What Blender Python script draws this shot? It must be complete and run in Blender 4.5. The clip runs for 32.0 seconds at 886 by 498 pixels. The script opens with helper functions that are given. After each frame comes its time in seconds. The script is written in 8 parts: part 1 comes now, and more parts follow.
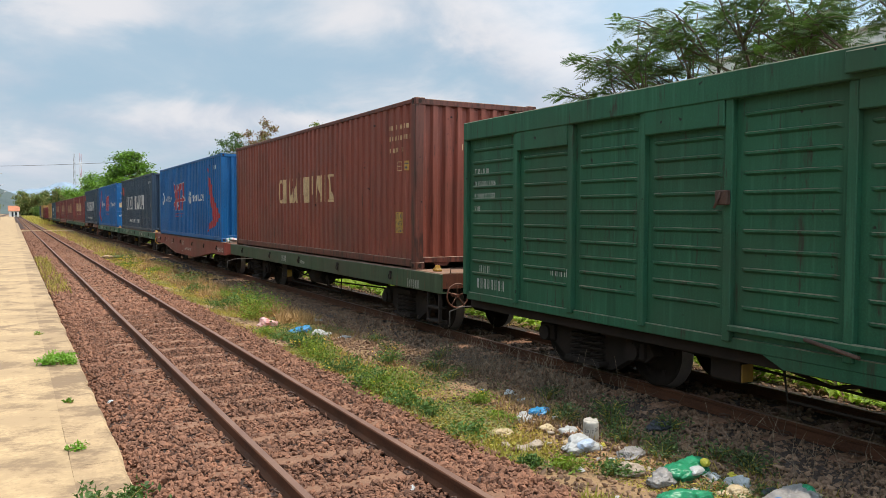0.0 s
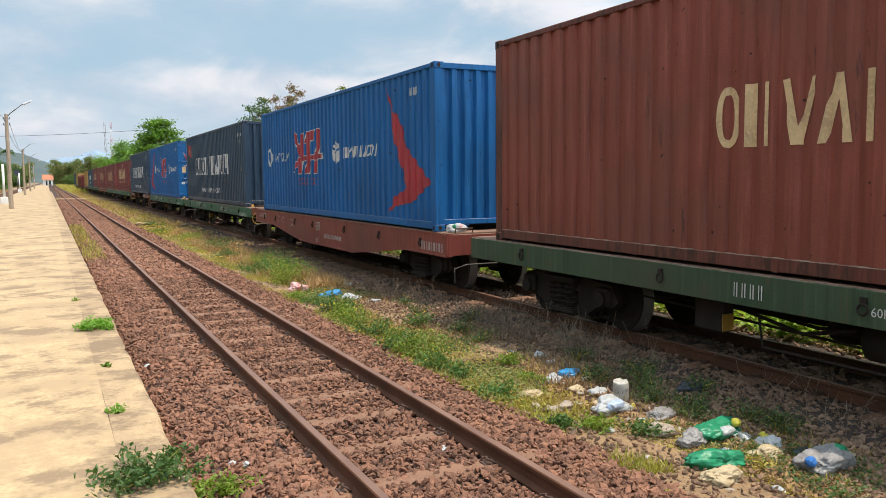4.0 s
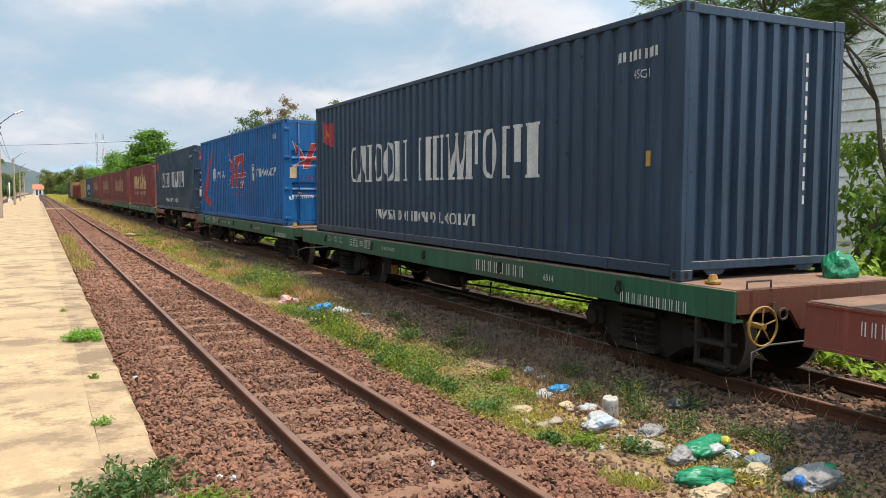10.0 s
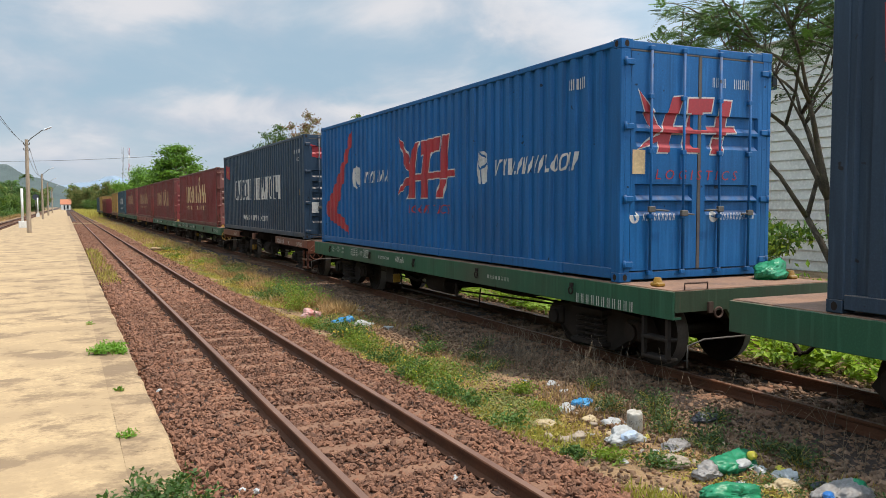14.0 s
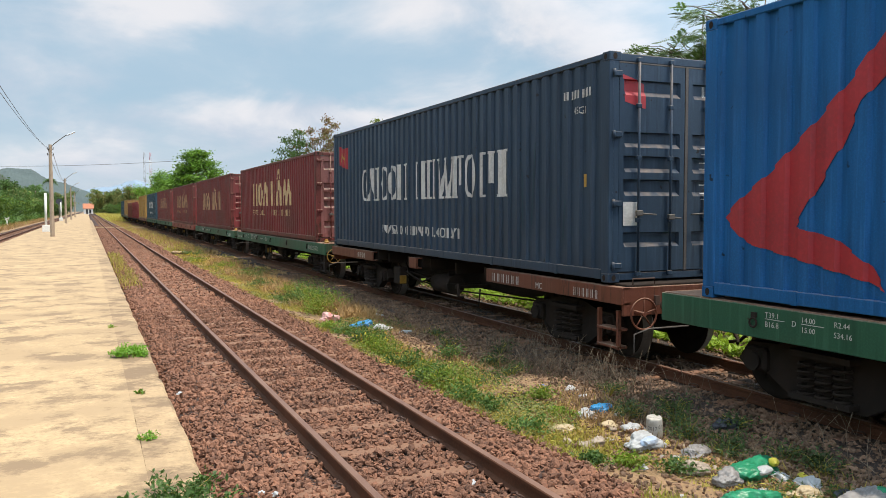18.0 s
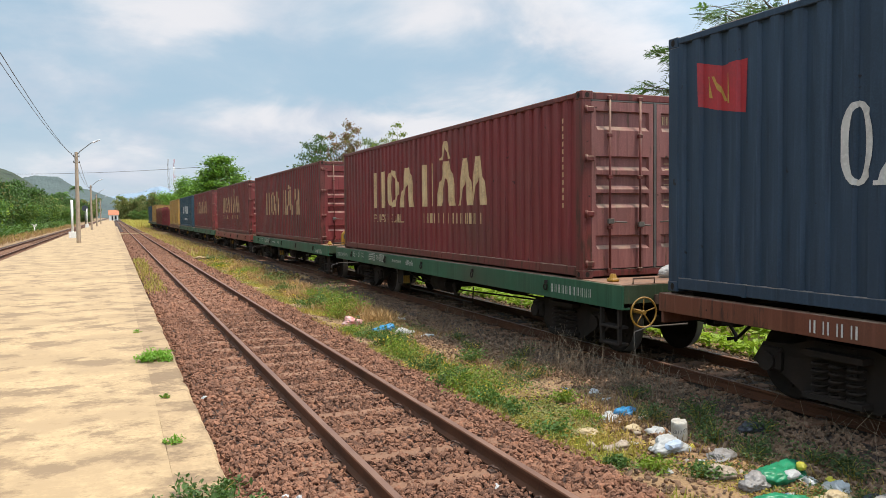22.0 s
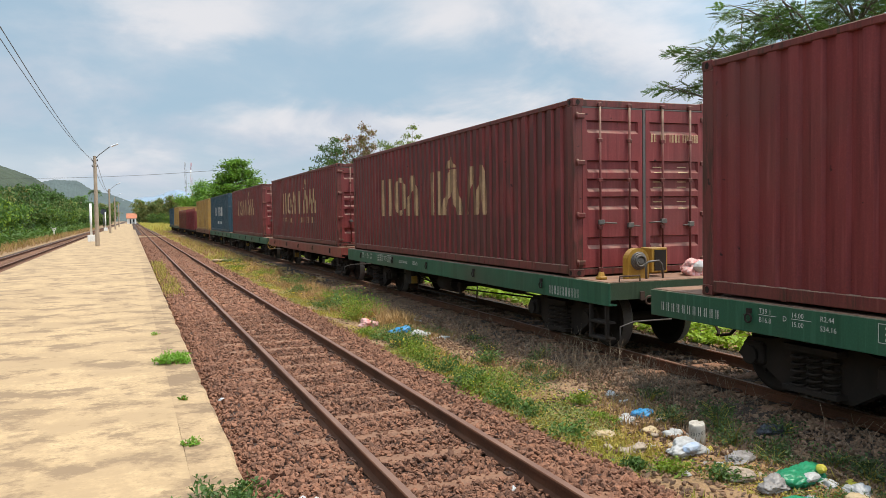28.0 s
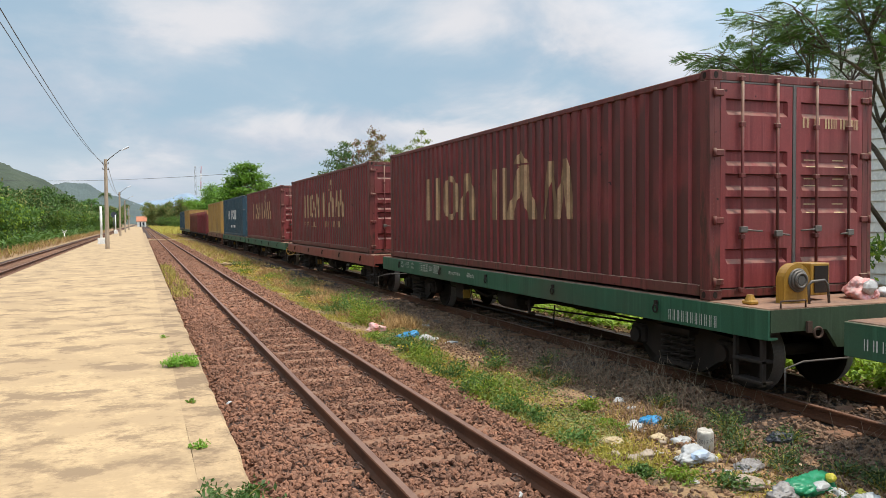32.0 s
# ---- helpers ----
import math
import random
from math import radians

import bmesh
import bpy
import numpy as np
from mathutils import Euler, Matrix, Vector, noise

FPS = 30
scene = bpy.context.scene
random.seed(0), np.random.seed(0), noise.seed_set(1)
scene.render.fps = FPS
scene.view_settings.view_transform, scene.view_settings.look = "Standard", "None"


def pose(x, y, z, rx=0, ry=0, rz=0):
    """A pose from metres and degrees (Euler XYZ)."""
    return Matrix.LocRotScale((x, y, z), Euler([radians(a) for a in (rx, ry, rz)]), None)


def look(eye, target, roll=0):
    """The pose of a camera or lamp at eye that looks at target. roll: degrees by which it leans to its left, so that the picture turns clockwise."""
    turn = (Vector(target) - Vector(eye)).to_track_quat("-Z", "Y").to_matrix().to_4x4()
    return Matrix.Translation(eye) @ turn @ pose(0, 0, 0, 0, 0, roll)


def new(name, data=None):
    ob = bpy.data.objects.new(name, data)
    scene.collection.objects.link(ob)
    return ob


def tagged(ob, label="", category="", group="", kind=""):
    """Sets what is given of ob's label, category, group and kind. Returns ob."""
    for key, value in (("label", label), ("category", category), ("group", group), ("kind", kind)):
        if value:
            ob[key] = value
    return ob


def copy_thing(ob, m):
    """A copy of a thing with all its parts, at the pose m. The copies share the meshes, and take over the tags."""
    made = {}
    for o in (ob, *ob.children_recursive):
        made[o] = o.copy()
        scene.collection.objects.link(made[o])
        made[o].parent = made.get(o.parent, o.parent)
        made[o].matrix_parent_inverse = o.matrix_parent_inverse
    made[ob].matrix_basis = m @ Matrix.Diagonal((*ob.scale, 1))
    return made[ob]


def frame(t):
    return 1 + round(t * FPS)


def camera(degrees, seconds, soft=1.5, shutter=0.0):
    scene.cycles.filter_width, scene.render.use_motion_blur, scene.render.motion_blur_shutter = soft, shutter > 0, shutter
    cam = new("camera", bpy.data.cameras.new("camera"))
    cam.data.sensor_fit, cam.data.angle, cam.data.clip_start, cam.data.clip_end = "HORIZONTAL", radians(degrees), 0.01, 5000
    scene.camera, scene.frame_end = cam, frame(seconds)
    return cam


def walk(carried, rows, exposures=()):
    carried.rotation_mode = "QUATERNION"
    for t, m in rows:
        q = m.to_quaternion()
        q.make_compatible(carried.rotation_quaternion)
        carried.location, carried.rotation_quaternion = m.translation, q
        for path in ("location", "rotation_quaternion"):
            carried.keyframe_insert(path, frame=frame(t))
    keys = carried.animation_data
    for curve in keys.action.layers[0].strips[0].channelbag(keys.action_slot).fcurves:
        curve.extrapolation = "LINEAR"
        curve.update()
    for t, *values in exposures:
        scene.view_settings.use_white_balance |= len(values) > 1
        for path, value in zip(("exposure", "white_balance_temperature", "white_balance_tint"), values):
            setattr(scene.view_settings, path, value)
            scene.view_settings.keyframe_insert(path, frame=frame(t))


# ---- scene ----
cam = camera(58.06, 32.0, soft=0.75)
EYE = (0.0, 0.0, 1.881)
# seconds, degrees of turn towards the train, of tilt and of lean
PATH = [
    (0, 28.30, -2.48, 0.26), (0.5, 29.13, -3.28, 0.07), (1, 29.15, -3.86, 0.24), (1.5, 28.63, -4.59, -0.09), (2, 28.14, -5.05, -0.27),
    (2.5, 27.13, -5.32, -0.66), (3, 26.69, -5.34, -0.75), (3.5, 26.42, -5.27, -0.69), (5.5, 26.04, -4.61, -0.32), (6, 26.11, -4.52, -0.21),
    (6.5, 26.26, -4.51, -0.05), (7, 26.40, -4.39, 0.08), (7.5, 26.53, -4.24, 0.13), (8, 26.67, -4.11, 0.09), (8.5, 26.79, -4.00, 0.10),
    (9, 26.84, -4.00, 0.10), (9.5, 26.88, -4.03, 0.12), (10, 26.89, -4.09, 0.13), (10.5, 26.99, -4.24, 0.11), (11, 27.16, -4.35, 0.15),
    (11.5, 27.28, -4.39, 0.13), (12, 27.33, -4.29, 0.20), (12.5, 27.19, -4.16, 0.21), (13, 27.08, -4.07, 0.24), (13.5, 26.42, -3.77, 0.11),
    (14, 25.31, -3.15, -0.11), (14.5, 24.95, -2.98, -0.16), (16.5, 24.62, -2.99, -0.15), (17, 24.45, -2.97, -0.17), (17.5, 24.27, -2.87, -0.12),
    (18, 23.98, -2.85, -0.12), (18.5, 23.71, -2.78, -0.16), (19, 23.48, -2.85, -0.33), (19.5, 23.25, -2.87, -0.53), (20, 23.08, -2.80, -0.59),
    (20.5, 23.00, -2.75, -0.63), (21, 22.76, -2.66, -0.62), (21.5, 22.58, -2.60, -0.55), (22, 22.43, -2.58, -0.59), (22.5, 22.20, -2.64, -0.61),
    (23, 22.03, -2.61, -0.69), (23.5, 21.88, -2.63, -0.71), (24, 21.91, -2.66, -0.78), (24.5, 21.98, -2.74, -0.85), (25, 21.93, -2.72, -0.81),
    (25.5, 21.85, -2.65, -0.70), (27.5, 21.27, -2.52, -0.84), (28, 21.31, -2.43, -0.85), (28.5, 21.38, -2.48, -0.84), (29, 21.43, -2.55, -0.79),
    (29.5, 21.55, -2.45, -0.82), (30, 21.56, -2.37, -0.76), (30.5, 21.14, -2.38, -0.68), (31, 20.76, -2.24, -0.62), (31.5, 20.52, -2.18, -0.57),
    (32, 20.71, -2.07, -0.50),]


def aim(turn, tilt, lean):
    c = math.cos(radians(tilt))
    way = Vector((math.sin(radians(turn)) * c, math.cos(radians(turn)) * c, math.sin(radians(tilt))))
    return look(EYE, Vector(EYE) + 10 * way, lean)


walk(cam, [(t, aim(a, b, c)) for t, a, b, c in PATH], [(0, 0.03, 7220, 13), (1, 0.34, 7220, 13), (2, 0.24, 7220, 13), (3.5, 0.14, 7220, 13), (12.5, 0.14, 7220, 13), (14, -0.06, 7220, 13), (16.5, 0.10, 7220, 13), (22, 0.10, 7220, 13), (24, 0.02, 7220, 13), (32, 0.0, 7220, 13)])

# ---- daylight ----
SUN_WAY = Vector((0.25, -0.20, 1.0)).normalized()
sun = new("sun", bpy.data.lights.new("sun", "SUN"))
sun.data.energy, sun.data.angle, sun.data.color = 3.9, radians(0.6), (1.0, 0.95, 0.86)
sun.matrix_world = look(SUN_WAY * 60, (0, 0, 0))
world = bpy.data.worlds.new("sky")
scene.world = world
world.use_nodes = True
wt = world.node_tree
wt.nodes.clear()


def wnode(kind, **sockets):
    n = wt.nodes.new(kind)
    for k, v in sockets.items():
        n.inputs[k].default_value = v
    return n


sky = wnode("ShaderNodeTexSky")
sky.sky_type, sky.sun_disc = "NISHITA", False
sky.sun_elevation, sky.sun_rotation = math.asin(SUN_WAY.z), math.atan2(SUN_WAY.x, SUN_WAY.y)
sky.air_density, sky.dust_density, sky.ozone_density = 1.0, 0.8, 1.6
place = wnode("ShaderNodeTexCoord")
sep = wnode("ShaderNodeSeparateXYZ")
flat_z = wnode("ShaderNodeMath")
flat_z.operation = "MAXIMUM"
flat_z.inputs[1].default_value = 0.0
lift_z = wnode("ShaderNodeMath")
lift_z.operation = "ADD"
lift_z.inputs[1].default_value = 0.34
dome = wnode("ShaderNodeVectorMath")
dome.operation = "DIVIDE"
join = wnode("ShaderNodeCombineXYZ")
cloud = wnode("ShaderNodeTexNoise", Scale=1.9, Detail=8.0, Roughness=0.55, Distortion=0.3)
shade = wnode("ShaderNodeTexNoise", Scale=2.6, Detail=7.0, Roughness=0.55, Distortion=0.4)


def wmath(kind, a, b=None, vector=False):
    n = wnode("ShaderNodeVectorMath" if vector else "ShaderNodeMath")
    n.operation = kind
    for i, v in enumerate((a, b)):
        if v is None:
            continue
        if isinstance(v, (int, float, tuple)):
            n.inputs[i].default_value = v
        else:
            wt.links.new(v, n.inputs[i])
    return n.outputs["Value"] if vector and kind in ("LENGTH", "DOT_PRODUCT") else n.outputs[0]


def wrange(v, lo, hi, a, b, smooth=True):
    n = wnode("ShaderNodeMapRange")
    n.interpolation_type = "SMOOTHSTEP" if smooth else "LINEAR"
    for i, x in enumerate((lo, hi, a, b)):
        n.inputs[1 + i].default_value = x
    wt.links.new(v, n.inputs[0])
    return n.outputs[0]


def wmix(f, a, b):
    n = wnode("ShaderNodeMix")
    n.data_type = "RGBA"
    for v, k in ((f, "Factor"), (a, "A"), (b, "B")):
        if isinstance(v, tuple):
            n.inputs[k].default_value = (*v, 1)
        elif isinstance(v, float):
            n.inputs[k].default_value = v
        else:
            wt.links.new(v, n.inputs[k])
    return n.outputs["Result"]


for a, b in ((place.outputs["Generated"], sep.inputs[0]), (sep.outputs["Z"], flat_z.inputs[0]), (flat_z.outputs[0], lift_z.inputs[0]),
             (lift_z.outputs[0], join.inputs[0]), (lift_z.outputs[0], join.inputs[1]), (lift_z.outputs[0], join.inputs[2]),
             (place.outputs["Generated"], dome.inputs[0]), (join.outputs[0], dome.inputs[1]), (dome.outputs[0], cloud.inputs["Vector"]),
             (dome.outputs[0], shade.inputs["Vector"])):
    wt.links.new(a, b)
# bearing and height of a way into the sky, ruffled so that the cloud banks have torn edges
bearing = wmath("ARCTAN2", sep.outputs["X"], sep.outputs["Y"])
rise_of = wmath("ARCSINE", sep.outputs["Z"])
spot = wnode("ShaderNodeCombineXYZ")
wt.links.new(bearing, spot.inputs[0])
wt.links.new(rise_of, spot.inputs[1])
ruffle = wmath("MULTIPLY", wmath("SUBTRACT", shade.outputs["Color"], (0.5, 0.5, 0.5), True), (0.34, 0.13, 0.0), True)
spot = wmath("ADD", spot.outputs[0], ruffle, True)


def bank(turn, height, wide, tall, gain):
    """A bank of cloud, or with a gain below nought a clearing, at a bearing and height in degrees."""
    v = wmath("SUBTRACT", spot, (radians(turn), radians(height), 0.0), True)
    v = wmath("MULTIPLY", v, (1 / radians(wide), 1 / radians(tall), 0.0), True)
    return wrange(wmath("LENGTH", v, None, True), 0.0, 1.0, gain, 0.0)


thick, white = cloud.outputs["Fac"], shade.outputs["Fac"]
for turn, height, wide, tall, gain in ((20, 10.5, 20, 5.0, -0.20), (45, 13, 9, 8, -0.12), (2, 9, 14, 4, 0.06), (33, 12.5, 11, 4.5, 0.17), (4, 14, 9, 3.5, 0.20), (17, 5.8, 19, 3.0, 0.22), (36, 6.5, 14, 3.2, 0.10)):
    thick = wmath("ADD", thick, bank(turn, height, wide, tall, gain))
for turn, height, wide, tall, gain in ((33, 12.8, 11, 4.5, 0.11), (4, 14.2, 9, 3.5, 0.24), (19, 5.8, 17, 2.6, 0.20), (4, 9, 15, 4.0, -0.10)):
    white = wmath("ADD", white, bank(turn, height, wide, tall, gain))
cover = wrange(thick, 0.36, 0.68, 0.15, 1.0)
veil = wmath("MAXIMUM", cover, wrange(sep.outputs["Z"], 0.0, 0.16, 0.75, 0.0, False))
clear = wmix(0.8, sky.outputs["Color"], (3.05, 5.05, 6.9))
body = wmix(wrange(white, 0.38, 0.70, 0.0, 1.0), (4.5, 5.55, 7.0), (6.5, 7.1, 8.05))
# an added glow, behind the camera and lower than the sun, brightens the clouds
lit = wnode("ShaderNodeVectorMath")
lit.operation = "SCALE"
wt.links.new(wmix(veil, clear, body), lit.inputs[0])
glow = wmath("DOT_PRODUCT", place.outputs["Generated"], tuple(Vector((0.25, -0.40, 0.40)).normalized()), True)
wt.links.new(wrange(glow, -0.2, 1.0, 1.0, 3.2, False), lit.inputs["Scale"])
back = wnode("ShaderNodeBackground", Strength=0.112)
wout = wnode("ShaderNodeOutputWorld")
wt.links.new(lit.outputs[0], back.inputs["Color"])
wt.links.new(back.outputs[0], wout.inputs[0])

# ---- materials ----
def surface(name, colour, rough=0.7, metal=0.0, other=None, spread=0.5, scale=3.0, fine=40.0, bump=0.2, depth=0.01,
            stain=None, stain_at=0.62, streak=False, across=False, spec=0.5, by_piece=0.0, through_light=0.0, grime=(0.085, 0.056, 0.042), top_tan=0.0, flat_colour=None):
    """A procedural surface: a base colour that wanders to another at two scales, stains with edges of their own, and relief."""
    m = bpy.data.materials.new(name)
    m.use_nodes = True
    nt = m.node_tree
    b = nt.nodes["Principled BSDF"]
    b.inputs["Roughness"].default_value, b.inputs["Metallic"].default_value = rough, metal
    b.inputs["Specular IOR Level"].default_value = spec
    tc = nt.nodes.new("ShaderNodeTexCoord")
    geo = nt.nodes.new("ShaderNodeNewGeometry")

    def noise_at(s, detail=5.0, vec=None):
        n = nt.nodes.new("ShaderNodeTexNoise")
        n.inputs["Scale"].default_value, n.inputs["Detail"].default_value = s, detail
        n.inputs["Roughness"].default_value = 0.72 if detail > 7 else 0.5
        nt.links.new(vec or tc.outputs["Object"], n.inputs["Vector"])
        return n.outputs["Fac"]

    def ramp(fac, lo, hi):
        r = nt.nodes.new("ShaderNodeMapRange")
        r.inputs[1].default_value, r.inputs[2].default_value = lo, hi
        nt.links.new(fac, r.inputs[0])
        return r.outputs[0]

    def mix(fac, a, c):
        x = nt.nodes.new("ShaderNodeMix")
        x.data_type = "RGBA"
        for v, k in ((fac, "Factor"), (a, "A"), (c, "B")):
            if isinstance(v, (int, float)):
                x.inputs[k].default_value = v
            elif isinstance(v, tuple):
                x.inputs[k].default_value = (*v, 1)
            else:
                nt.links.new(v, x.inputs[k])
        return x.outputs["Result"]

    other = other or tuple(c * (1 - spread * 0.5) for c in colour)
    col = mix(ramp(noise_at(scale), 0.35, 0.68), tuple(colour), tuple(other))
    light = tuple(min(1.0, c * (1 + 0.35 * spread)) for c in colour)
    col = mix(ramp(noise_at(fine, 3.0), 0.45, 0.85), col, light)
    if by_piece:
        info = nt.nodes.new("ShaderNodeObjectInfo")
        hsv = nt.nodes.new("ShaderNodeHueSaturation")
        both = nt.nodes.new("ShaderNodeMath")
        both.operation = "ADD"
        nt.links.new(info.outputs["Random"], both.inputs[0])
        nt.links.new(geo.outputs["Random Per Island"], both.inputs[1])
        r = nt.nodes.new("ShaderNodeMapRange")
        r.inputs[1].default_value, r.inputs[2].default_value = 0.0, 2.0
        r.inputs[3].default_value, r.inputs[4].default_value = 1 - by_piece, 1 + by_piece
        nt.links.new(both.outputs[0], r.inputs[0])
        nt.links.new(r.outputs[0], hsv.inputs["Value"])
        nt.links.new(col, hsv.inputs["Color"])
        col = hsv.outputs["Color"]
    if stain:
        vec = tc.outputs["Object"]
        if across:
            mp = nt.nodes.new("ShaderNodeMapping")
            mp.inputs["Scale"].default_value = (0.75, 0.85, 1.0)
            nt.links.new(tc.outputs["Object"], mp.inputs["Vector"])
            vec = mp.outputs["Vector"]
            half = tuple(0.5 * (a + c) for a, c in zip(colour, stain))
            pale = tuple(min(0.8, 1.16 * c) for c in colour)
            col = mix(ramp(noise_at(5.0, 9.0, vec), 0.52, 0.66), col, pale)
            col = mix(ramp(noise_at(11.0, 9.0, vec), 0.50, 0.64), col, tuple(0.68 * a + 0.32 * c for a, c in zip(colour, stain)))
            col = mix(ramp(noise_at(30.0, 6.0), 0.52, 0.68), col, tuple(0.66 * a + 0.2 * c for a, c in zip(colour, stain)))
            col = mix(ramp(noise_at(0.7, 13.0, vec), 0.475, 0.56), col, tuple(0.58 * a + 0.42 * c for a, c in zip(colour, stain)))
        if streak:
            # dust and grime run down the paint at a finer scale
            mp = nt.nodes.new("ShaderNodeMapping")
            mp.inputs["Scale"].default_value = (9.0, 9.0, 0.5)
            nt.links.new(tc.outputs["Object"], mp.inputs["Vector"])
            col = mix(ramp(noise_at(1.3, 6.0, mp.outputs["Vector"]), 0.52, 0.84), col, tuple(c * 0.5 for c in colour))
            col = mix(ramp(noise_at(2.1, 4.0, mp.outputs["Vector"]), 0.55, 0.86), col, tuple(c * 1.3 + 0.018 for c in colour))
            # broad dull grime, and small spots where the paint has flaked
            col = mix(ramp(noise_at(0.75, 6.0), 0.46, 0.80), col, tuple(0.45 * c + 0.55 * g for c, g in zip(colour, grime)))
            col = mix(ramp(noise_at(7.5, 2.0), 0.72, 0.76), col, tuple(0.45 * c for c in stain))
            mp = nt.nodes.new("ShaderNodeMapping")
            mp.inputs["Scale"].default_value = (5.0, 5.0, 0.7)
            nt.links.new(tc.outputs["Object"], mp.inputs["Vector"])
            vec = mp.outputs["Vector"]
        col = mix(ramp(noise_at(1.7, 8.0, vec), stain_at, stain_at + (0.09 if across else 0.08)), col, tuple(stain))
    if flat_colour:
        # the flats take another colour, unevenly; faces turned along y keep theirs
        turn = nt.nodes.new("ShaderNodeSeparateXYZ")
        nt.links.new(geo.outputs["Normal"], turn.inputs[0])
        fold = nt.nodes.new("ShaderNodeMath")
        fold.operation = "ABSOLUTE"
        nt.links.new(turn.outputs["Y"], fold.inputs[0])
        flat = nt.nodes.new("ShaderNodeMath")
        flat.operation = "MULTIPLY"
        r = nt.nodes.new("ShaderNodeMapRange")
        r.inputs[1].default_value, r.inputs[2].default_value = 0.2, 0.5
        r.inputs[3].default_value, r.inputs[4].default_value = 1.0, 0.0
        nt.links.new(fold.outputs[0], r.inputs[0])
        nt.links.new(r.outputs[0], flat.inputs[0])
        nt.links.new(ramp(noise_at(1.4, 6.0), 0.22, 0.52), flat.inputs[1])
        col = mix(flat.outputs[0], col, tuple(flat_colour))
    if top_tan:
        # what slopes upwards turns tan, broken up by noise
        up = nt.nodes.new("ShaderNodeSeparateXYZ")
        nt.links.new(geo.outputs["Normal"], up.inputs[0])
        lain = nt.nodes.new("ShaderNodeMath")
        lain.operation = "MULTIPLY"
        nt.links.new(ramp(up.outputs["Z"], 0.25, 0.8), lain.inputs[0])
        nt.links.new(ramp(noise_at(6.0, 6.0), 0.30, 0.30 + 0.4 / top_tan), lain.inputs[1])
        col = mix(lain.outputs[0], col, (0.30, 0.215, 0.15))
    nt.links.new(col, b.inputs["Base Color"])
    if bump:
        bp = nt.nodes.new("ShaderNodeBump")
        bp.inputs["Strength"].default_value, bp.inputs["Distance"].default_value = bump, depth
        nt.links.new(noise_at(fine, 6.0), bp.inputs["Height"])
        nt.links.new(bp.outputs["Normal"], b.inputs["Normal"])
    rg = nt.nodes.new("ShaderNodeMapRange")
    rg.inputs[3].default_value, rg.inputs[4].default_value = max(0.05, rough - 0.12), min(1.0, rough + 0.12)
    nt.links.new(noise_at(scale * 2.3), rg.inputs[0])
    nt.links.new(rg.outputs[0], b.inputs["Roughness"])
    if through_light:
        tr = nt.nodes.new("ShaderNodeBsdfTranslucent")
        nt.links.new(col, tr.inputs["Color"])
        ms = nt.nodes.new("ShaderNodeMixShader")
        ms.inputs[0].default_value = through_light
        nt.links.new(b.outputs[0], ms.inputs[1])
        nt.links.new(tr.outputs[0], ms.inputs[2])
        nt.links.new(ms.outputs[0], nt.nodes["Material Output"].inputs["Surface"])
    return m


def paint(name, colour, rust=(0.10, 0.045, 0.028), rust_at=0.64, rough=0.55, top_tan=0.8, **kw):
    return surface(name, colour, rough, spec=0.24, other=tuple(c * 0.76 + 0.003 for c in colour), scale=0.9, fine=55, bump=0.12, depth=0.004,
                   stain=rust, stain_at=rust_at, streak=True, top_tan=top_tan, **kw)


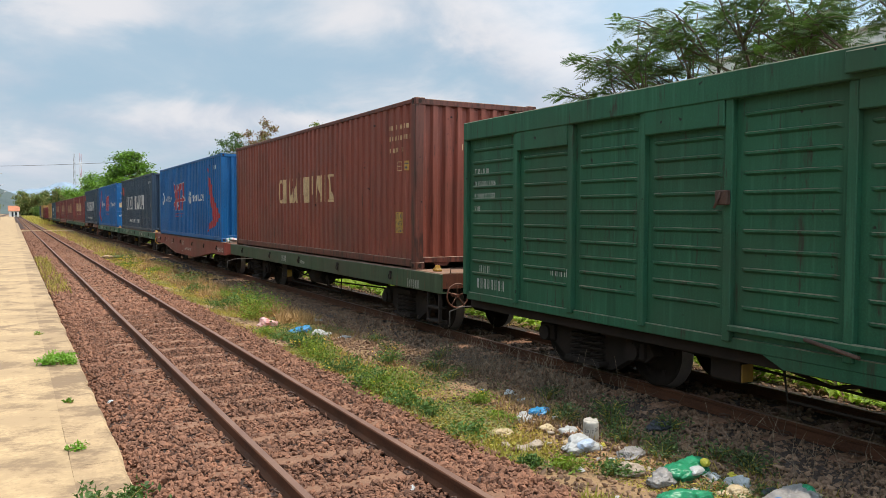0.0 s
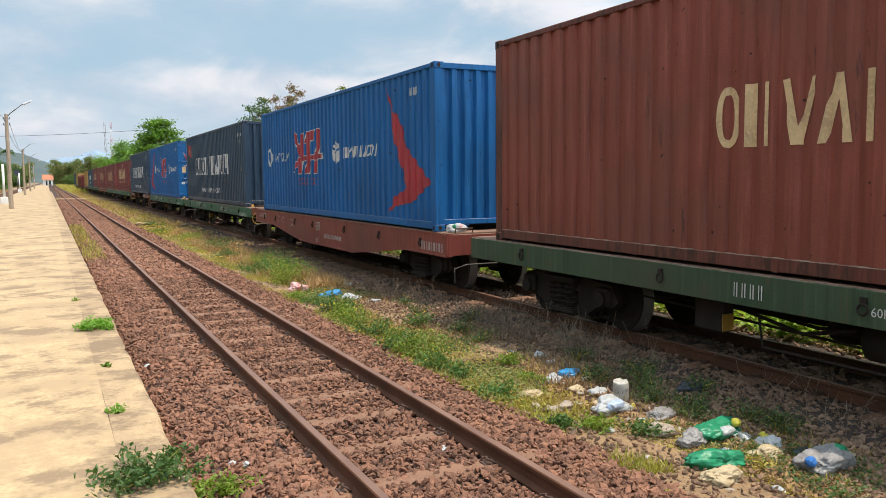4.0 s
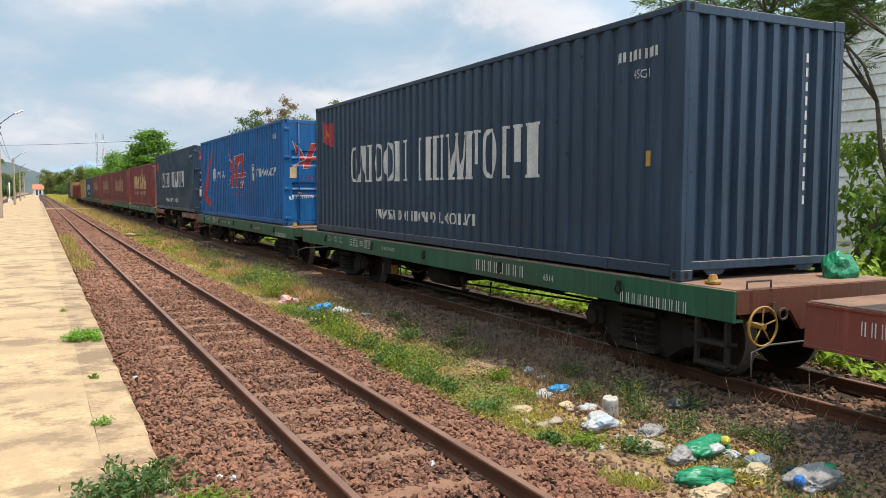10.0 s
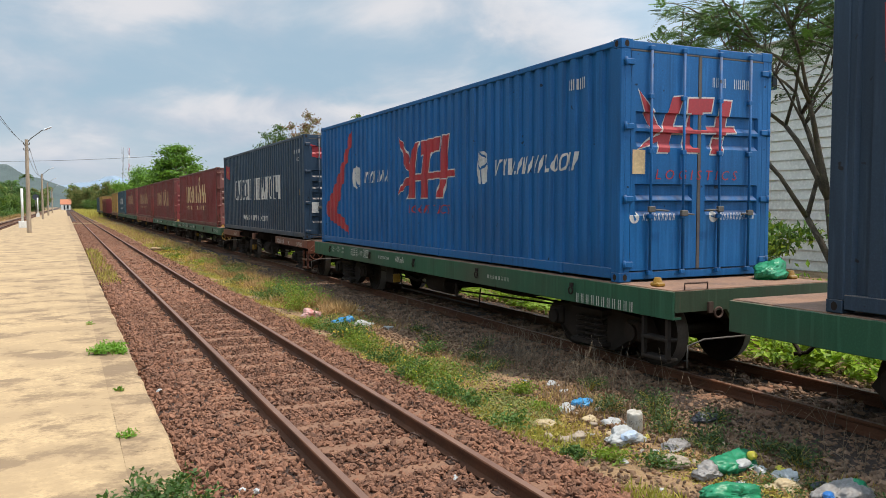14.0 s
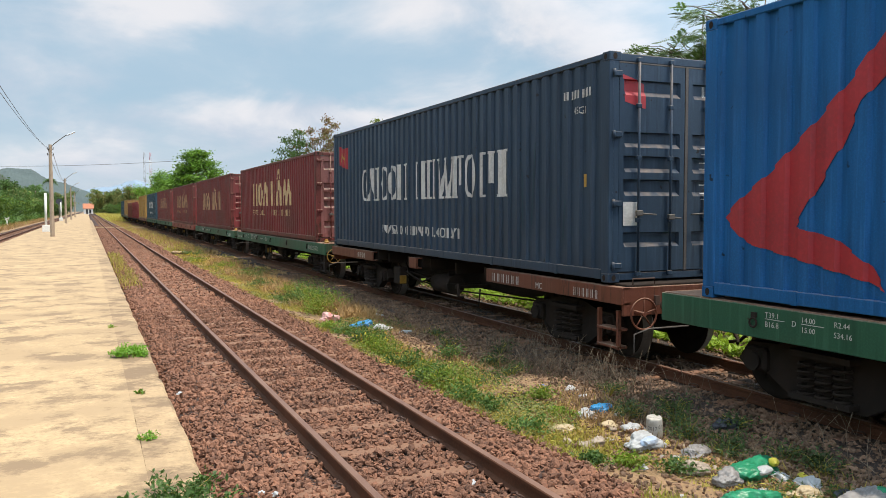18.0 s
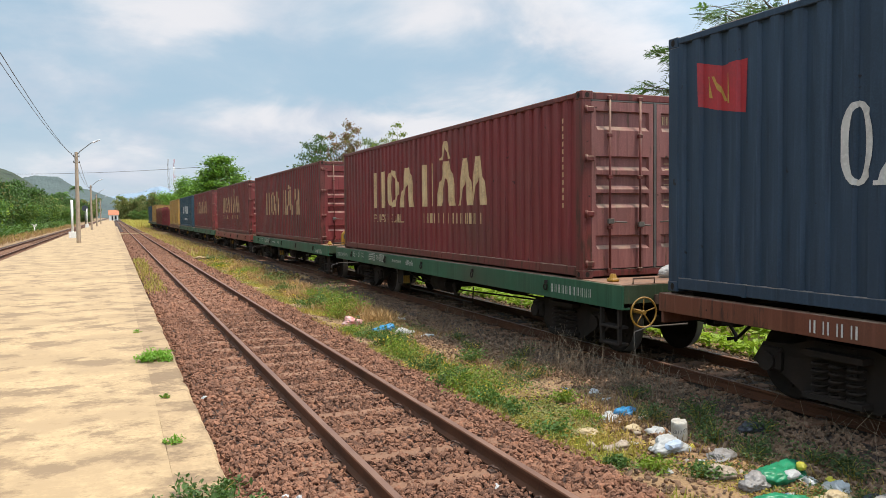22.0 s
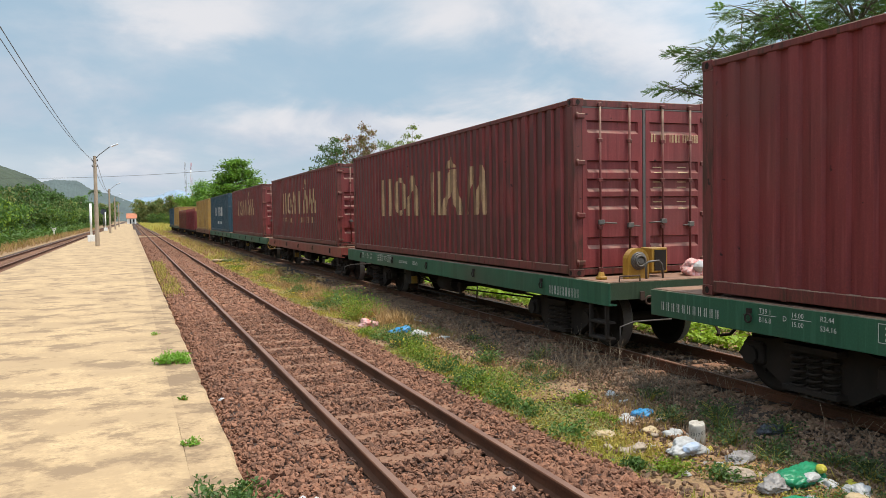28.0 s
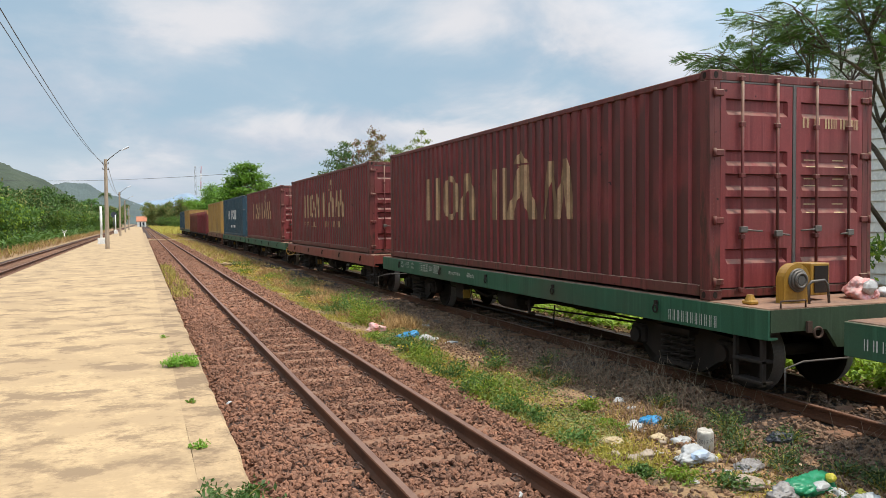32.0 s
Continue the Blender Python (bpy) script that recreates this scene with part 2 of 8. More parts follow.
M = {
    "earth": surface("earth", (0.30, 0.185, 0.095), 0.95, other=(0.18, 0.115, 0.058), scale=0.5, fine=14, bump=0.9, depth=0.05),
    # darkened so that the gaps between the stones look shaded
    "ballast": surface("ballast", (0.062, 0.031, 0.021), 0.95, other=(0.036, 0.019, 0.013), scale=7, fine=26, bump=1.0, depth=0.06),
    "stone": surface("stone", (0.235, 0.105, 0.060), 0.92, other=(0.13, 0.061, 0.038), scale=6, fine=60, bump=0.5, depth=0.008, by_piece=0.55),
    "grey_stone": surface("grey_stone", (0.26, 0.150, 0.088), 0.92, other=(0.12, 0.072, 0.045), scale=6, fine=60, bump=0.4, depth=0.006, by_piece=0.6),
    # darker copy of grey_stone, for the shade beside and under the train
    "dull_stone": surface("dull_stone", (0.20, 0.118, 0.072), 0.9, other=(0.09, 0.053, 0.034), scale=6, fine=60, bump=0.4, depth=0.006, by_piece=0.6),
    "concrete": surface("concrete", (0.472, 0.328, 0.180), 0.92, other=(0.41, 0.281, 0.153), scale=0.8, fine=14, bump=0.3, depth=0.01,
                        stain=(0.245, 0.164, 0.094), stain_at=0.50, across=True),
    "kerb": surface("kerb", (0.445, 0.307, 0.170), 0.92, other=(0.41, 0.28, 0.156), scale=0.8, fine=14, bump=0.4, depth=0.012,
                    stain=(0.22, 0.145, 0.083), stain_at=0.47, across=True),
    "sleeper": surface("sleeper", (0.235, 0.118, 0.068), 0.95, other=(0.14, 0.072, 0.045), scale=2.5, fine=35, bump=0.5, depth=0.01, by_piece=0.25),
    "rail": surface("rail", (0.125, 0.050, 0.026), 0.8, spec=0.2, other=(0.07, 0.031, 0.018), scale=2.0, fine=60, bump=0.3, depth=0.003),
    "rail_head": surface("rail_head", (0.21, 0.115, 0.078), 0.55, 0.12, other=(0.14, 0.07, 0.047), scale=1.5, fine=80, bump=0.12, depth=0.002),
    "rust_clip": surface("rust_clip", (0.085, 0.046, 0.032), 0.9),
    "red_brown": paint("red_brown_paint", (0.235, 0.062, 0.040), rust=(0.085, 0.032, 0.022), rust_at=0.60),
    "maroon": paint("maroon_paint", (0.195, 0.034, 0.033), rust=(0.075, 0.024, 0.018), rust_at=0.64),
    "dull_maroon": paint("dull_maroon_paint", (0.215, 0.040, 0.038), rust=(0.075, 0.024, 0.018), rust_at=0.64, flat_colour=(0.088, 0.027, 0.023)),
    "maroon_frame": paint("worn_maroon_paint", (0.15, 0.034, 0.029), rust=(0.07, 0.028, 0.019), rust_at=0.52, top_tan=1.2),
    "brown_frame": paint("worn_brown_paint", (0.14, 0.043, 0.030), rust=(0.06, 0.027, 0.02), rust_at=0.50, top_tan=1.2),
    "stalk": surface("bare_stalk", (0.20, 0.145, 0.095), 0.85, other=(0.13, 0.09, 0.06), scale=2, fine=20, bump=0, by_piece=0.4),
    "faded_cream": surface("faded_cream_lettering", (0.50, 0.31, 0.165), 0.75, other=(0.36, 0.20, 0.11), scale=4, fine=30, bump=0, stain=(0.19, 0.07, 0.05), stain_at=0.63, flat_colour=(0.155, 0.088, 0.042)),
    "faded_maroon": paint("faded_maroon_paint", (0.26, 0.10, 0.088), rust=(0.12, 0.058, 0.042), rust_at=0.58, top_tan=1.2),
    "blue": paint("blue_paint", (0.002, 0.104, 0.285), rust=(0.012, 0.045, 0.10), rust_at=0.68, grime=(0.012, 0.055, 0.13), top_tan=0.5),
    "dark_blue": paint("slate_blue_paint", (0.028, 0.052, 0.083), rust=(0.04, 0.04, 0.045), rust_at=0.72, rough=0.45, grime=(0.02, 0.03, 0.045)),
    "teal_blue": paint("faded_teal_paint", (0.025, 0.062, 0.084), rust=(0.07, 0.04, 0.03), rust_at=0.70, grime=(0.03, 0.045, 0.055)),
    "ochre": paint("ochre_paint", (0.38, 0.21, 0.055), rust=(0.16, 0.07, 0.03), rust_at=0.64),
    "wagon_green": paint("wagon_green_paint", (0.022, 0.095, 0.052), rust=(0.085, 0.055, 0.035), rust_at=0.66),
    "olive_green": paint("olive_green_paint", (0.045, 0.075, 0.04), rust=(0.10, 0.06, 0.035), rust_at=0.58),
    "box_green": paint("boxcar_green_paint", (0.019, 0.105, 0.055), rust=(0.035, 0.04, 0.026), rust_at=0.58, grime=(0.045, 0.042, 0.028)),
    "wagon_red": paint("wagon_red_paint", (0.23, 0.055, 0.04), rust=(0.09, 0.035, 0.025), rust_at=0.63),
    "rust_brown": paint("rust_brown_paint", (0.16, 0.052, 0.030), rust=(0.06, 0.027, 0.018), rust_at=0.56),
    "deck": surface("deck_rust", (0.27, 0.15, 0.095), 0.9, other=(0.15, 0.09, 0.065), scale=2, fine=25, bump=0.5, depth=0.008),
    "black_iron": surface("black_iron", (0.022, 0.017, 0.014), 0.95, spec=0.2, other=(0.036, 0.024, 0.018), scale=3, fine=30, bump=0.3, depth=0.006),
    "tread": surface("wheel_tread", (0.16, 0.14, 0.125), 0.5, 0.5),
    "grey_steel": surface("grey_steel", (0.13, 0.115, 0.10), 0.55, 0.4),
    "gasket": surface("gasket", (0.10, 0.085, 0.075), 0.8),
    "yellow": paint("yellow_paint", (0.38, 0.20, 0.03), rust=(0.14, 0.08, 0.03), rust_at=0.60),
    "cream": surface("cream_lettering", (0.60, 0.42, 0.22), 0.7, other=(0.42, 0.28, 0.15), scale=4, fine=30, bump=0, stain=(0.22, 0.11, 0.07), stain_at=0.66),
    "white": surface("white_lettering", (0.56, 0.54, 0.50), 0.7, other=(0.40, 0.385, 0.36), scale=4, fine=30, bump=0, stain=(0.10, 0.10, 0.11), stain_at=0.66),
    "red_mark": surface("red_lettering", (0.37, 0.020, 0.026), 0.55, other=(0.27, 0.022, 0.028), scale=2, fine=30, bump=0),
    "gold_mark": surface("gold_lettering", (0.45, 0.26, 0.05), 0.6, bump=0),
    "leaf_bright": surface("leaf_bright", (0.19, 0.285, 0.026), 0.55, other=(0.125, 0.20, 0.02), scale=1.2, fine=8, bump=0, by_piece=0.45, through_light=0.4),
    "leaf_fresh": surface("leaf_fresh", (0.17, 0.34, 0.032), 0.5, other=(0.11, 0.25, 0.024), scale=1.0, fine=6, bump=0, by_piece=0.4, through_light=0.4),
    "leaf_olive": surface("leaf_olive", (0.235, 0.235, 0.066), 0.6, other=(0.16, 0.18, 0.05), scale=0.3, fine=2, bump=0, by_piece=0.45, through_light=0.3),
    "leaf_lime": surface("leaf_lime", (0.30, 0.43, 0.04), 0.55, other=(0.19, 0.32, 0.035), scale=1.2, fine=8, bump=0, by_piece=0.45, through_light=0.4),
    "leaf": surface("leaf", (0.080, 0.165, 0.026), 0.55, other=(0.05, 0.11, 0.02), scale=0.5, fine=5, bump=0, by_piece=0.45, through_light=0.35),
    "leaf_dark": surface("leaf_dark", (0.060, 0.105, 0.024), 0.6, other=(0.040, 0.075, 0.018), scale=0.4, fine=4, bump=0, by_piece=0.45, through_light=0.3),
    "leaf_brown": surface("leaf_brown", (0.25, 0.135, 0.07), 0.7, other=(0.16, 0.11, 0.05), scale=0.8, fine=5, bump=0, by_piece=0.4, through_light=0.3),
    "grass": surface("grass_blade", (0.31, 0.30, 0.046), 0.6, other=(0.43, 0.30, 0.066), scale=0.7, fine=6, bump=0, by_piece=0.4, through_light=0.35),
    "dry_grass": surface("dry_grass", (0.37, 0.225, 0.092), 0.8, other=(0.23, 0.14, 0.062), scale=0.9, fine=6, bump=0, by_piece=0.4, through_light=0.2),
    "flower": surface("yellow_flower", (0.72, 0.5, 0.03), 0.6, bump=0, through_light=0.3),
    "bark": surface("bark", (0.13, 0.095, 0.065), 0.95, other=(0.07, 0.05, 0.04), scale=5, fine=25, bump=0.8, depth=0.02),
    "pole": surface("pole_concrete", (0.36, 0.27, 0.19), 0.9, other=(0.26, 0.19, 0.13), scale=1.4, fine=20, bump=0.3),
    "cable": surface("cable", (0.06, 0.06, 0.065), 0.6, bump=0),
    "hill": surface("wooded_hill", (0.040, 0.055, 0.030), 0.95, other=(0.022, 0.034, 0.020), scale=0.02, fine=0.12, bump=0.8, depth=3.0),
    # the haze of distance is put into the colours of both far ridges
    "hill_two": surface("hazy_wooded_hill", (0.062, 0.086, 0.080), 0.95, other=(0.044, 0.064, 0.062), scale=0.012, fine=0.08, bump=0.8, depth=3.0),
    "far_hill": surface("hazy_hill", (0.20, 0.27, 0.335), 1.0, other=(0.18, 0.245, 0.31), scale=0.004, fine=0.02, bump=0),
    "wall_white": surface("white_wash", (0.72, 0.69, 0.64), 0.9, other=(0.58, 0.55, 0.5), scale=0.8, fine=9, bump=0.2),
    "roof_tile": surface("orange_roof", (0.42, 0.16, 0.08), 0.85, other=(0.32, 0.11, 0.06), scale=1.5, fine=9, bump=0.4, depth=0.03),
    "sheet_roof": surface("sheet_roof", (0.55, 0.50, 0.44), 0.6, other=(0.30, 0.24, 0.19), scale=0.8, fine=14, bump=0.2),
    "glass_dark": surface("dark_glass", (0.03, 0.035, 0.04), 0.12, bump=0),
    "bag_white": surface("bag_white", (0.56, 0.57, 0.57), 0.45, other=(0.5, 0.5, 0.48), scale=9, fine=30, bump=0.5, depth=0.01, through_light=0.3),
    "bag_grey": surface("bag_grey", (0.36, 0.34, 0.325), 0.45, other=(0.22, 0.20, 0.19), scale=9, fine=30, bump=0.5, depth=0.01, through_light=0.25),
    "bag_blue": surface("bag_blue", (0.02, 0.28, 0.55), 0.35, other=(0.02, 0.2, 0.42), scale=9, fine=30, bump=0.5, depth=0.01, through_light=0.2),
    "bag_pale_blue": surface("bag_pale_blue", (0.33, 0.43, 0.58), 0.45, other=(0.45, 0.5, 0.56), scale=9, fine=30, bump=0.5, depth=0.01),
    "bag_green": surface("bag_green", (0.02, 0.33, 0.16), 0.35, other=(0.02, 0.24, 0.12), scale=9, fine=30, bump=0.5, depth=0.01, through_light=0.3),
    "bag_cream": surface("bag_cream", (0.44, 0.33, 0.19), 0.6, other=(0.4, 0.32, 0.2), scale=9, fine=30, bump=0.5, depth=0.01),
    "bag_pink": surface("bag_pink", (0.6, 0.22, 0.2), 0.5, other=(0.55, 0.45, 0.42), scale=12, fine=30, bump=0.5, depth=0.01),
    "plastic_blue": surface("plastic_blue", (0.03, 0.16, 0.45), 0.35, bump=0.1),
    "yellow_bit": surface("yellow_bit", (0.55, 0.47, 0.05), 0.5, bump=0.1),
    "dark_bag": surface("dark_bag", (0.035, 0.04, 0.05), 0.4, other=(0.02, 0.02, 0.03), scale=9, fine=30, bump=0.5, depth=0.01),
    "cloth": surface("dusty_cloth", (0.36, 0.29, 0.22), 0.95, other=(0.24, 0.19, 0.15), scale=8, fine=40, bump=0.6, depth=0.01),
    "cast_concrete": surface("whitish_concrete", (0.43, 0.40, 0.35), 0.9, other=(0.28, 0.24, 0.19), scale=6, fine=30, bump=0.2),
    "ink": surface("faded_ink", (0.09, 0.085, 0.085), 0.7, bump=0),
    "lamp_glass": surface("lamp_glass", (0.7, 0.72, 0.75), 0.2, bump=0),
}

# ---- mesh helpers ----
rng = np.random.default_rng(7)


def box(bm, x0, x1, y0, y1, z0, z1):
    v = [bm.verts.new(p) for p in ((x0, y0, z0), (x1, y0, z0), (x1, y1, z0), (x0, y1, z0), (x0, y0, z1), (x1, y0, z1), (x1, y1, z1), (x0, y1, z1))]
    for f in ((3, 2, 1, 0), (4, 5, 6, 7), (0, 1, 5, 4), (1, 2, 6, 5), (2, 3, 7, 6), (3, 0, 4, 7)):
        bm.faces.new([v[i] for i in f])
    return bm


def soft_box(bm, x0, x1, y0, y1, z0, z1, r=0.01):
    """A box with chamfered edges."""
    b = box(bmesh.new(), x0, x1, y0, y1, z0, z1)
    bmesh.ops.bevel(b, geom=b.edges[:], offset=r, segments=1, affect="EDGES")
    add(bm, b)
    return bm


def add(bm, other, m=None):
    """Joins another bmesh into bm, moved by m."""
    t = bpy.data.meshes.new("t")
    if m:
        other.transform(m)
    other.to_mesh(t)
    other.free()
    bm.from_mesh(t)
    bpy.data.meshes.remove(t)
    return bm


def tube(bm, pts, r, n=8, r_end=None, cap=True):
    """A round bar along points, tapering to r_end."""
    pts = [Vector(p) for p in pts]
    rings = []
    for i, p in enumerate(pts):
        d = (pts[min(i + 1, len(pts) - 1)] - pts[max(i - 1, 0)]).normalized()
        u = d.orthogonal().normalized() if i == 0 else (u - d * u.dot(d)).normalized()
        w = d.cross(u)
        q = r if r_end is None else r + (r_end - r) * i / (len(pts) - 1)
        rings.append([bm.verts.new(p + q * (math.cos(a) * u + math.sin(a) * w)) for a in (2 * math.pi * k / n for k in range(n))])
    for a, b in zip(rings, rings[1:]):
        for k in range(n):
            bm.faces.new((a[k], a[(k + 1) % n], b[(k + 1) % n], b[k])).smooth = True
    if cap:
        bm.faces.new(rings[0][::-1])
        bm.faces.new(rings[-1])
    return bm


def ring(bm, centre, r, t, axis="x", n=24, m=6):
    """A round hoop about an axis."""
    pts = []
    for k in range(n + 1):
        a = 2 * math.pi * k / n
        c, s = r * math.cos(a), r * math.sin(a)
        pts.append(Vector(centre) + Vector((0, c, s) if axis == "x" else (c, 0, s) if axis == "y" else (c, s, 0)))
    return tube(bm, pts, t, m, cap=False)


def prism(bm, outline, axis, a, b):
    """A solid of that outline, from a to b along an axis; the outline's pairs are the other two axes in order."""
    def at(p, c):
        return (c, p[0], p[1]) if axis == "x" else (p[0], c, p[1]) if axis == "y" else (p[0], p[1], c)
    lo, hi = [bm.verts.new(at(p, a)) for p in outline], [bm.verts.new(at(p, b)) for p in outline]
    n = len(outline)
    fs = [bm.faces.new(lo), bm.faces.new(hi[::-1])]
    fs += [bm.faces.new((lo[i], hi[i], hi[(i + 1) % n], lo[(i + 1) % n])) for i in range(n)]
    bmesh.ops.recalc_face_normals(bm, faces=fs)
    return bm


def finish(name, bm, mat):
    me = bpy.data.meshes.new(name)
    bm.to_mesh(me)
    bm.free()
    for m in mat if isinstance(mat, (list, tuple)) else (mat,):
        me.materials.append(M[m])
    return me


def part(name, bm, mat, parent, label=""):
    ob = new(name, finish(name, bm, mat))
    ob.parent = parent
    return tagged(ob, label)


def solid(name, bm, mat, label, category, group="", kind="", m=None):
    ob = tagged(new(name, finish(name, bm, mat)), label, category, group, kind)
    if m:
        ob.matrix_world = m
    return ob


def thing(name, m, label, category, group="", kind=""):
    ob = tagged(new(name), label, category, group, kind)
    ob.empty_display_size = 0.2
    ob.matrix_world = m
    return ob


def mesh_of(name, verts, faces, mat, smooth=False):
    me = bpy.data.meshes.new(name)
    me.from_pydata(verts, [], faces)
    for m in mat if isinstance(mat, (list, tuple)) else (mat,):
        me.materials.append(M[m])
    if smooth:
        me.polygons.foreach_set("use_smooth", [True] * len(me.polygons))
    me.update()
    return me


def scatter(base_v, base_f, places, sizes, turns, tilt=0.5, jitter=0.25, squash=None):
    """Many small copies of one low shape as plain arrays, each turned, sized and dented in its own way."""
    base_v, base_f = np.array(base_v, float), np.array(base_f, int)
    n, k = len(places), len(base_v)
    v = np.repeat(base_v[None], n, 0) * (1 + jitter * (rng.random((n, k, 1)) - 0.5) * 2)
    if squash is not None:
        v = v * squash[:, None, :]
    ax, ay = tilt * rng.normal(size=n), tilt * rng.normal(size=n)
    for ang, (i, j) in ((ax, (1, 2)), (ay, (0, 2)), (turns, (0, 1))):
        c, s = np.cos(ang)[:, None], np.sin(ang)[:, None]
        a, b = v[:, :, i].copy(), v[:, :, j].copy()
        v[:, :, i], v[:, :, j] = a * c - b * s, a * s + b * c
    v = v * np.asarray(sizes)[:, None, None] + np.asarray(places)[:, None, :]
    f = (base_f[None] + (np.arange(n) * k)[:, None, None]).reshape(-1, base_f.shape[1])
    return v.reshape(-1, 3), f


def rock_shape():
    b = bmesh.new()
    bmesh.ops.create_icosphere(b, subdivisions=1, radius=0.5)
    v, f = [tuple(p.co) for p in b.verts], [[q.index for q in p.verts] for p in b.faces]
    b.free()
    return v, f


ROCK = rock_shape()
LEAF = ([(-0.5, 0, 0), (0, -0.22, 0.06), (0.5, 0, 0), (0, 0.22, 0.06)], [[0, 1, 2, 3]])
BLADE = ([(-0.05, 0, 0), (0.05, 0, 0), (0.035, 0.12, 0.55), (-0.035, 0.12, 0.55), (0, 0.4, 1.0)], [[0, 1, 2], [0, 2, 3], [3, 2, 4]])


def ground_z(x):
    """The height of the ground across the line."""
    xs = (-4000, -60, -14, -8.4, -7.2, -4.7, -4.4, 0.5, 0.9, 3.35, 4.0, 4.6, 5.6, 6.1, 8.4, 9.0, 14, 60, 4000)
    zs = (-0.6, -0.5, -0.35, -0.30, -0.2, -0.2, -0.35, -0.35, -0.155, -0.155, -0.24, -0.27, -0.30, -0.27, -0.27, -0.34, -0.4, -0.5, -0.6)
    return float(np.interp(x, xs, zs))


# ---- the ground, the platform and the tracks ----
def build_ground():
    xs = [-4000, -1500, -600, -250, -120, -60, -30, -20, -14, -11, -9.5, -8.4, -7.8, -7.2, -6, -4.7, -4.4, -2, 0.5, 0.7, 0.9]
    xs += [0.9 + 0.245 * i for i in range(1, 11)] + [3.55, 3.75, 4.0, 4.3, 4.6, 4.9, 5.25, 5.6, 5.85, 6.1]
    xs += [6.1 + 0.23 * i for i in range(1, 11)] + [8.7, 9.0, 10, 12, 14, 20, 30, 60, 120, 250, 600, 1500, 4000]
    ys = [-4000, -1200, -400, -120, -40, -15, -6] + [-4 + 0.5 * i for i in range(60)] + [26 + 2 * i for i in range(30)]
    ys += [88, 95, 105, 120, 140, 170, 210, 260, 330, 450, 700, 1200, 2200, 4000]
    verts, faces, slots = [], [], []
    for y in ys:
        for x in xs:
            z = ground_z(x)
            if 3.4 < x < 60 and abs(y) < 200 or -60 < x < -8:
                z += 0.05 * noise.noise((x * 0.9, y * 0.9, 0)) + 0.02 * noise.noise((x * 3, y * 3, 4))
            verts.append((x, y, z))
    w = len(xs)
    for j in range(len(ys) - 1):
        for i in range(w - 1):
            faces.append((j * w + i, j * w + i + 1, (j + 1) * w + i + 1, (j + 1) * w + i))
            cx = (xs[i] + xs[i + 1]) / 2
            slots.append(1 if 0.5 < cx < 3.6 or -7.4 < cx < -4.5 else 2 if 5.7 < cx < 8.6 else 0)
    me = mesh_of("ground", verts, faces, ("earth", "ballast", "track_bed"), True)
    me.polygons.foreach_set("material_index", slots)
    tagged(new("ground", me), "brown earth and stony track bed beside the railway", "ground", kind="structure")


# bed colour lowered for the shade under the train
M["track_bed"] = surface("track_bed", (0.052, 0.030, 0.020), 0.95, other=(0.032, 0.020, 0.014), scale=5, fine=24, bump=1.0, depth=0.06)
build_ground()

RAIL_OUTLINE = ((-0.055, -0.135), (0.055, -0.135), (0.055, -0.125), (0.012, -0.108), (0.008, -0.045), (0.03, -0.034), (0.033, -0.008), (0.026, 0.0),
                (-0.026, 0.0), (-0.033, -0.008), (-0.03, -0.034), (-0.008, -0.045), (-0.012, -0.108), (-0.055, -0.125))


def build_rail(x, z, label, y0=-40, y1=420):
    bm = bmesh.new()
    prism(bm, [(x + a, z + b) for a, b in RAIL_OUTLINE], "y", y0, y1)
    for f in bm.faces:
        if abs(f.normal.z) > 0.9 and f.calc_center_median().z > z - 0.004:
            f.material_index = 1
    solid("rail", bm, ("rail", "rail_head"), label, "rail", "rails of the tracks", "structure")


for x in (1.70, 2.765):
    build_rail(x, 0.0, "rust-brown steel rail of the empty track")
for x in (6.65, 7.715):
    build_rail(x, -0.116, "dark rusty steel rail under the train")
for x in (-6.35, -5.285):
    build_rail(x, -0.05, "rusty rail of the track beyond the platform")


def sleeper_mesh():
    bm = bmesh.new()
    soft_box(bm, -0.92, 0.92, -0.105, 0.105, -0.14, 0, 0.012)
    return finish("sleeper", bm, "sleeper")


def clip_mesh():
    bm = bmesh.new()
    for s in (-1, 1):
        tube(bm, [(s * 0.05, -0.05, 0.0), (s * 0.075, -0.05, 0.03), (s * 0.10, -0.02, 0.035), (s * 0.075, 0.02, 0.03), (s * 0.10, 0.05, 0.02), (s * 0.11, 0.05, -0.01)], 0.008, 6)
        box(bm, s * 0.10 - 0.025, s * 0.10 + 0.025, -0.04, 0.04, -0.01, 0.004)
    return finish("rail_clip", bm, "rust_clip")


SLEEPER, CLIP = sleeper_mesh(), clip_mesh()


def build_track(name, label, cx, z, y0, near, far):
    bed = thing(name, pose(0, 0, 0), label, "track", kind="structure")
    y = y0
    while y < near:
        ob = new("sleeper", SLEEPER)
        ob.parent = bed
        ob.matrix_basis = pose(cx + 0.02 * noise.noise((y, cx, 1)), y, z - 0.128 + 0.008 * noise.noise((y, cx, 0)), 0, 0, 1.2 * noise.noise((y, 2, cx)))
        if y < 16:
            for dx in (-0.5325, 0.5325):
                c = new("rail_clip", CLIP)
                c.parent = bed
                c.matrix_basis = pose(cx + dx, y, z - 0.12)
        y += 0.745
    bm = bmesh.new()
    while y < far:
        box(bm, cx - 0.92, cx + 0.92, y - 0.105, y + 0.105, z - 0.27, z - 0.128)
        y += 0.745
    part("far_sleepers", bm, "sleeper", bed)["kind"] = "stuff"


build_track("track_1", "brown sleepers half sunk in reddish ballast", 2.2325, 0.0, 2.53 - 12 * 0.745, 60, 300)
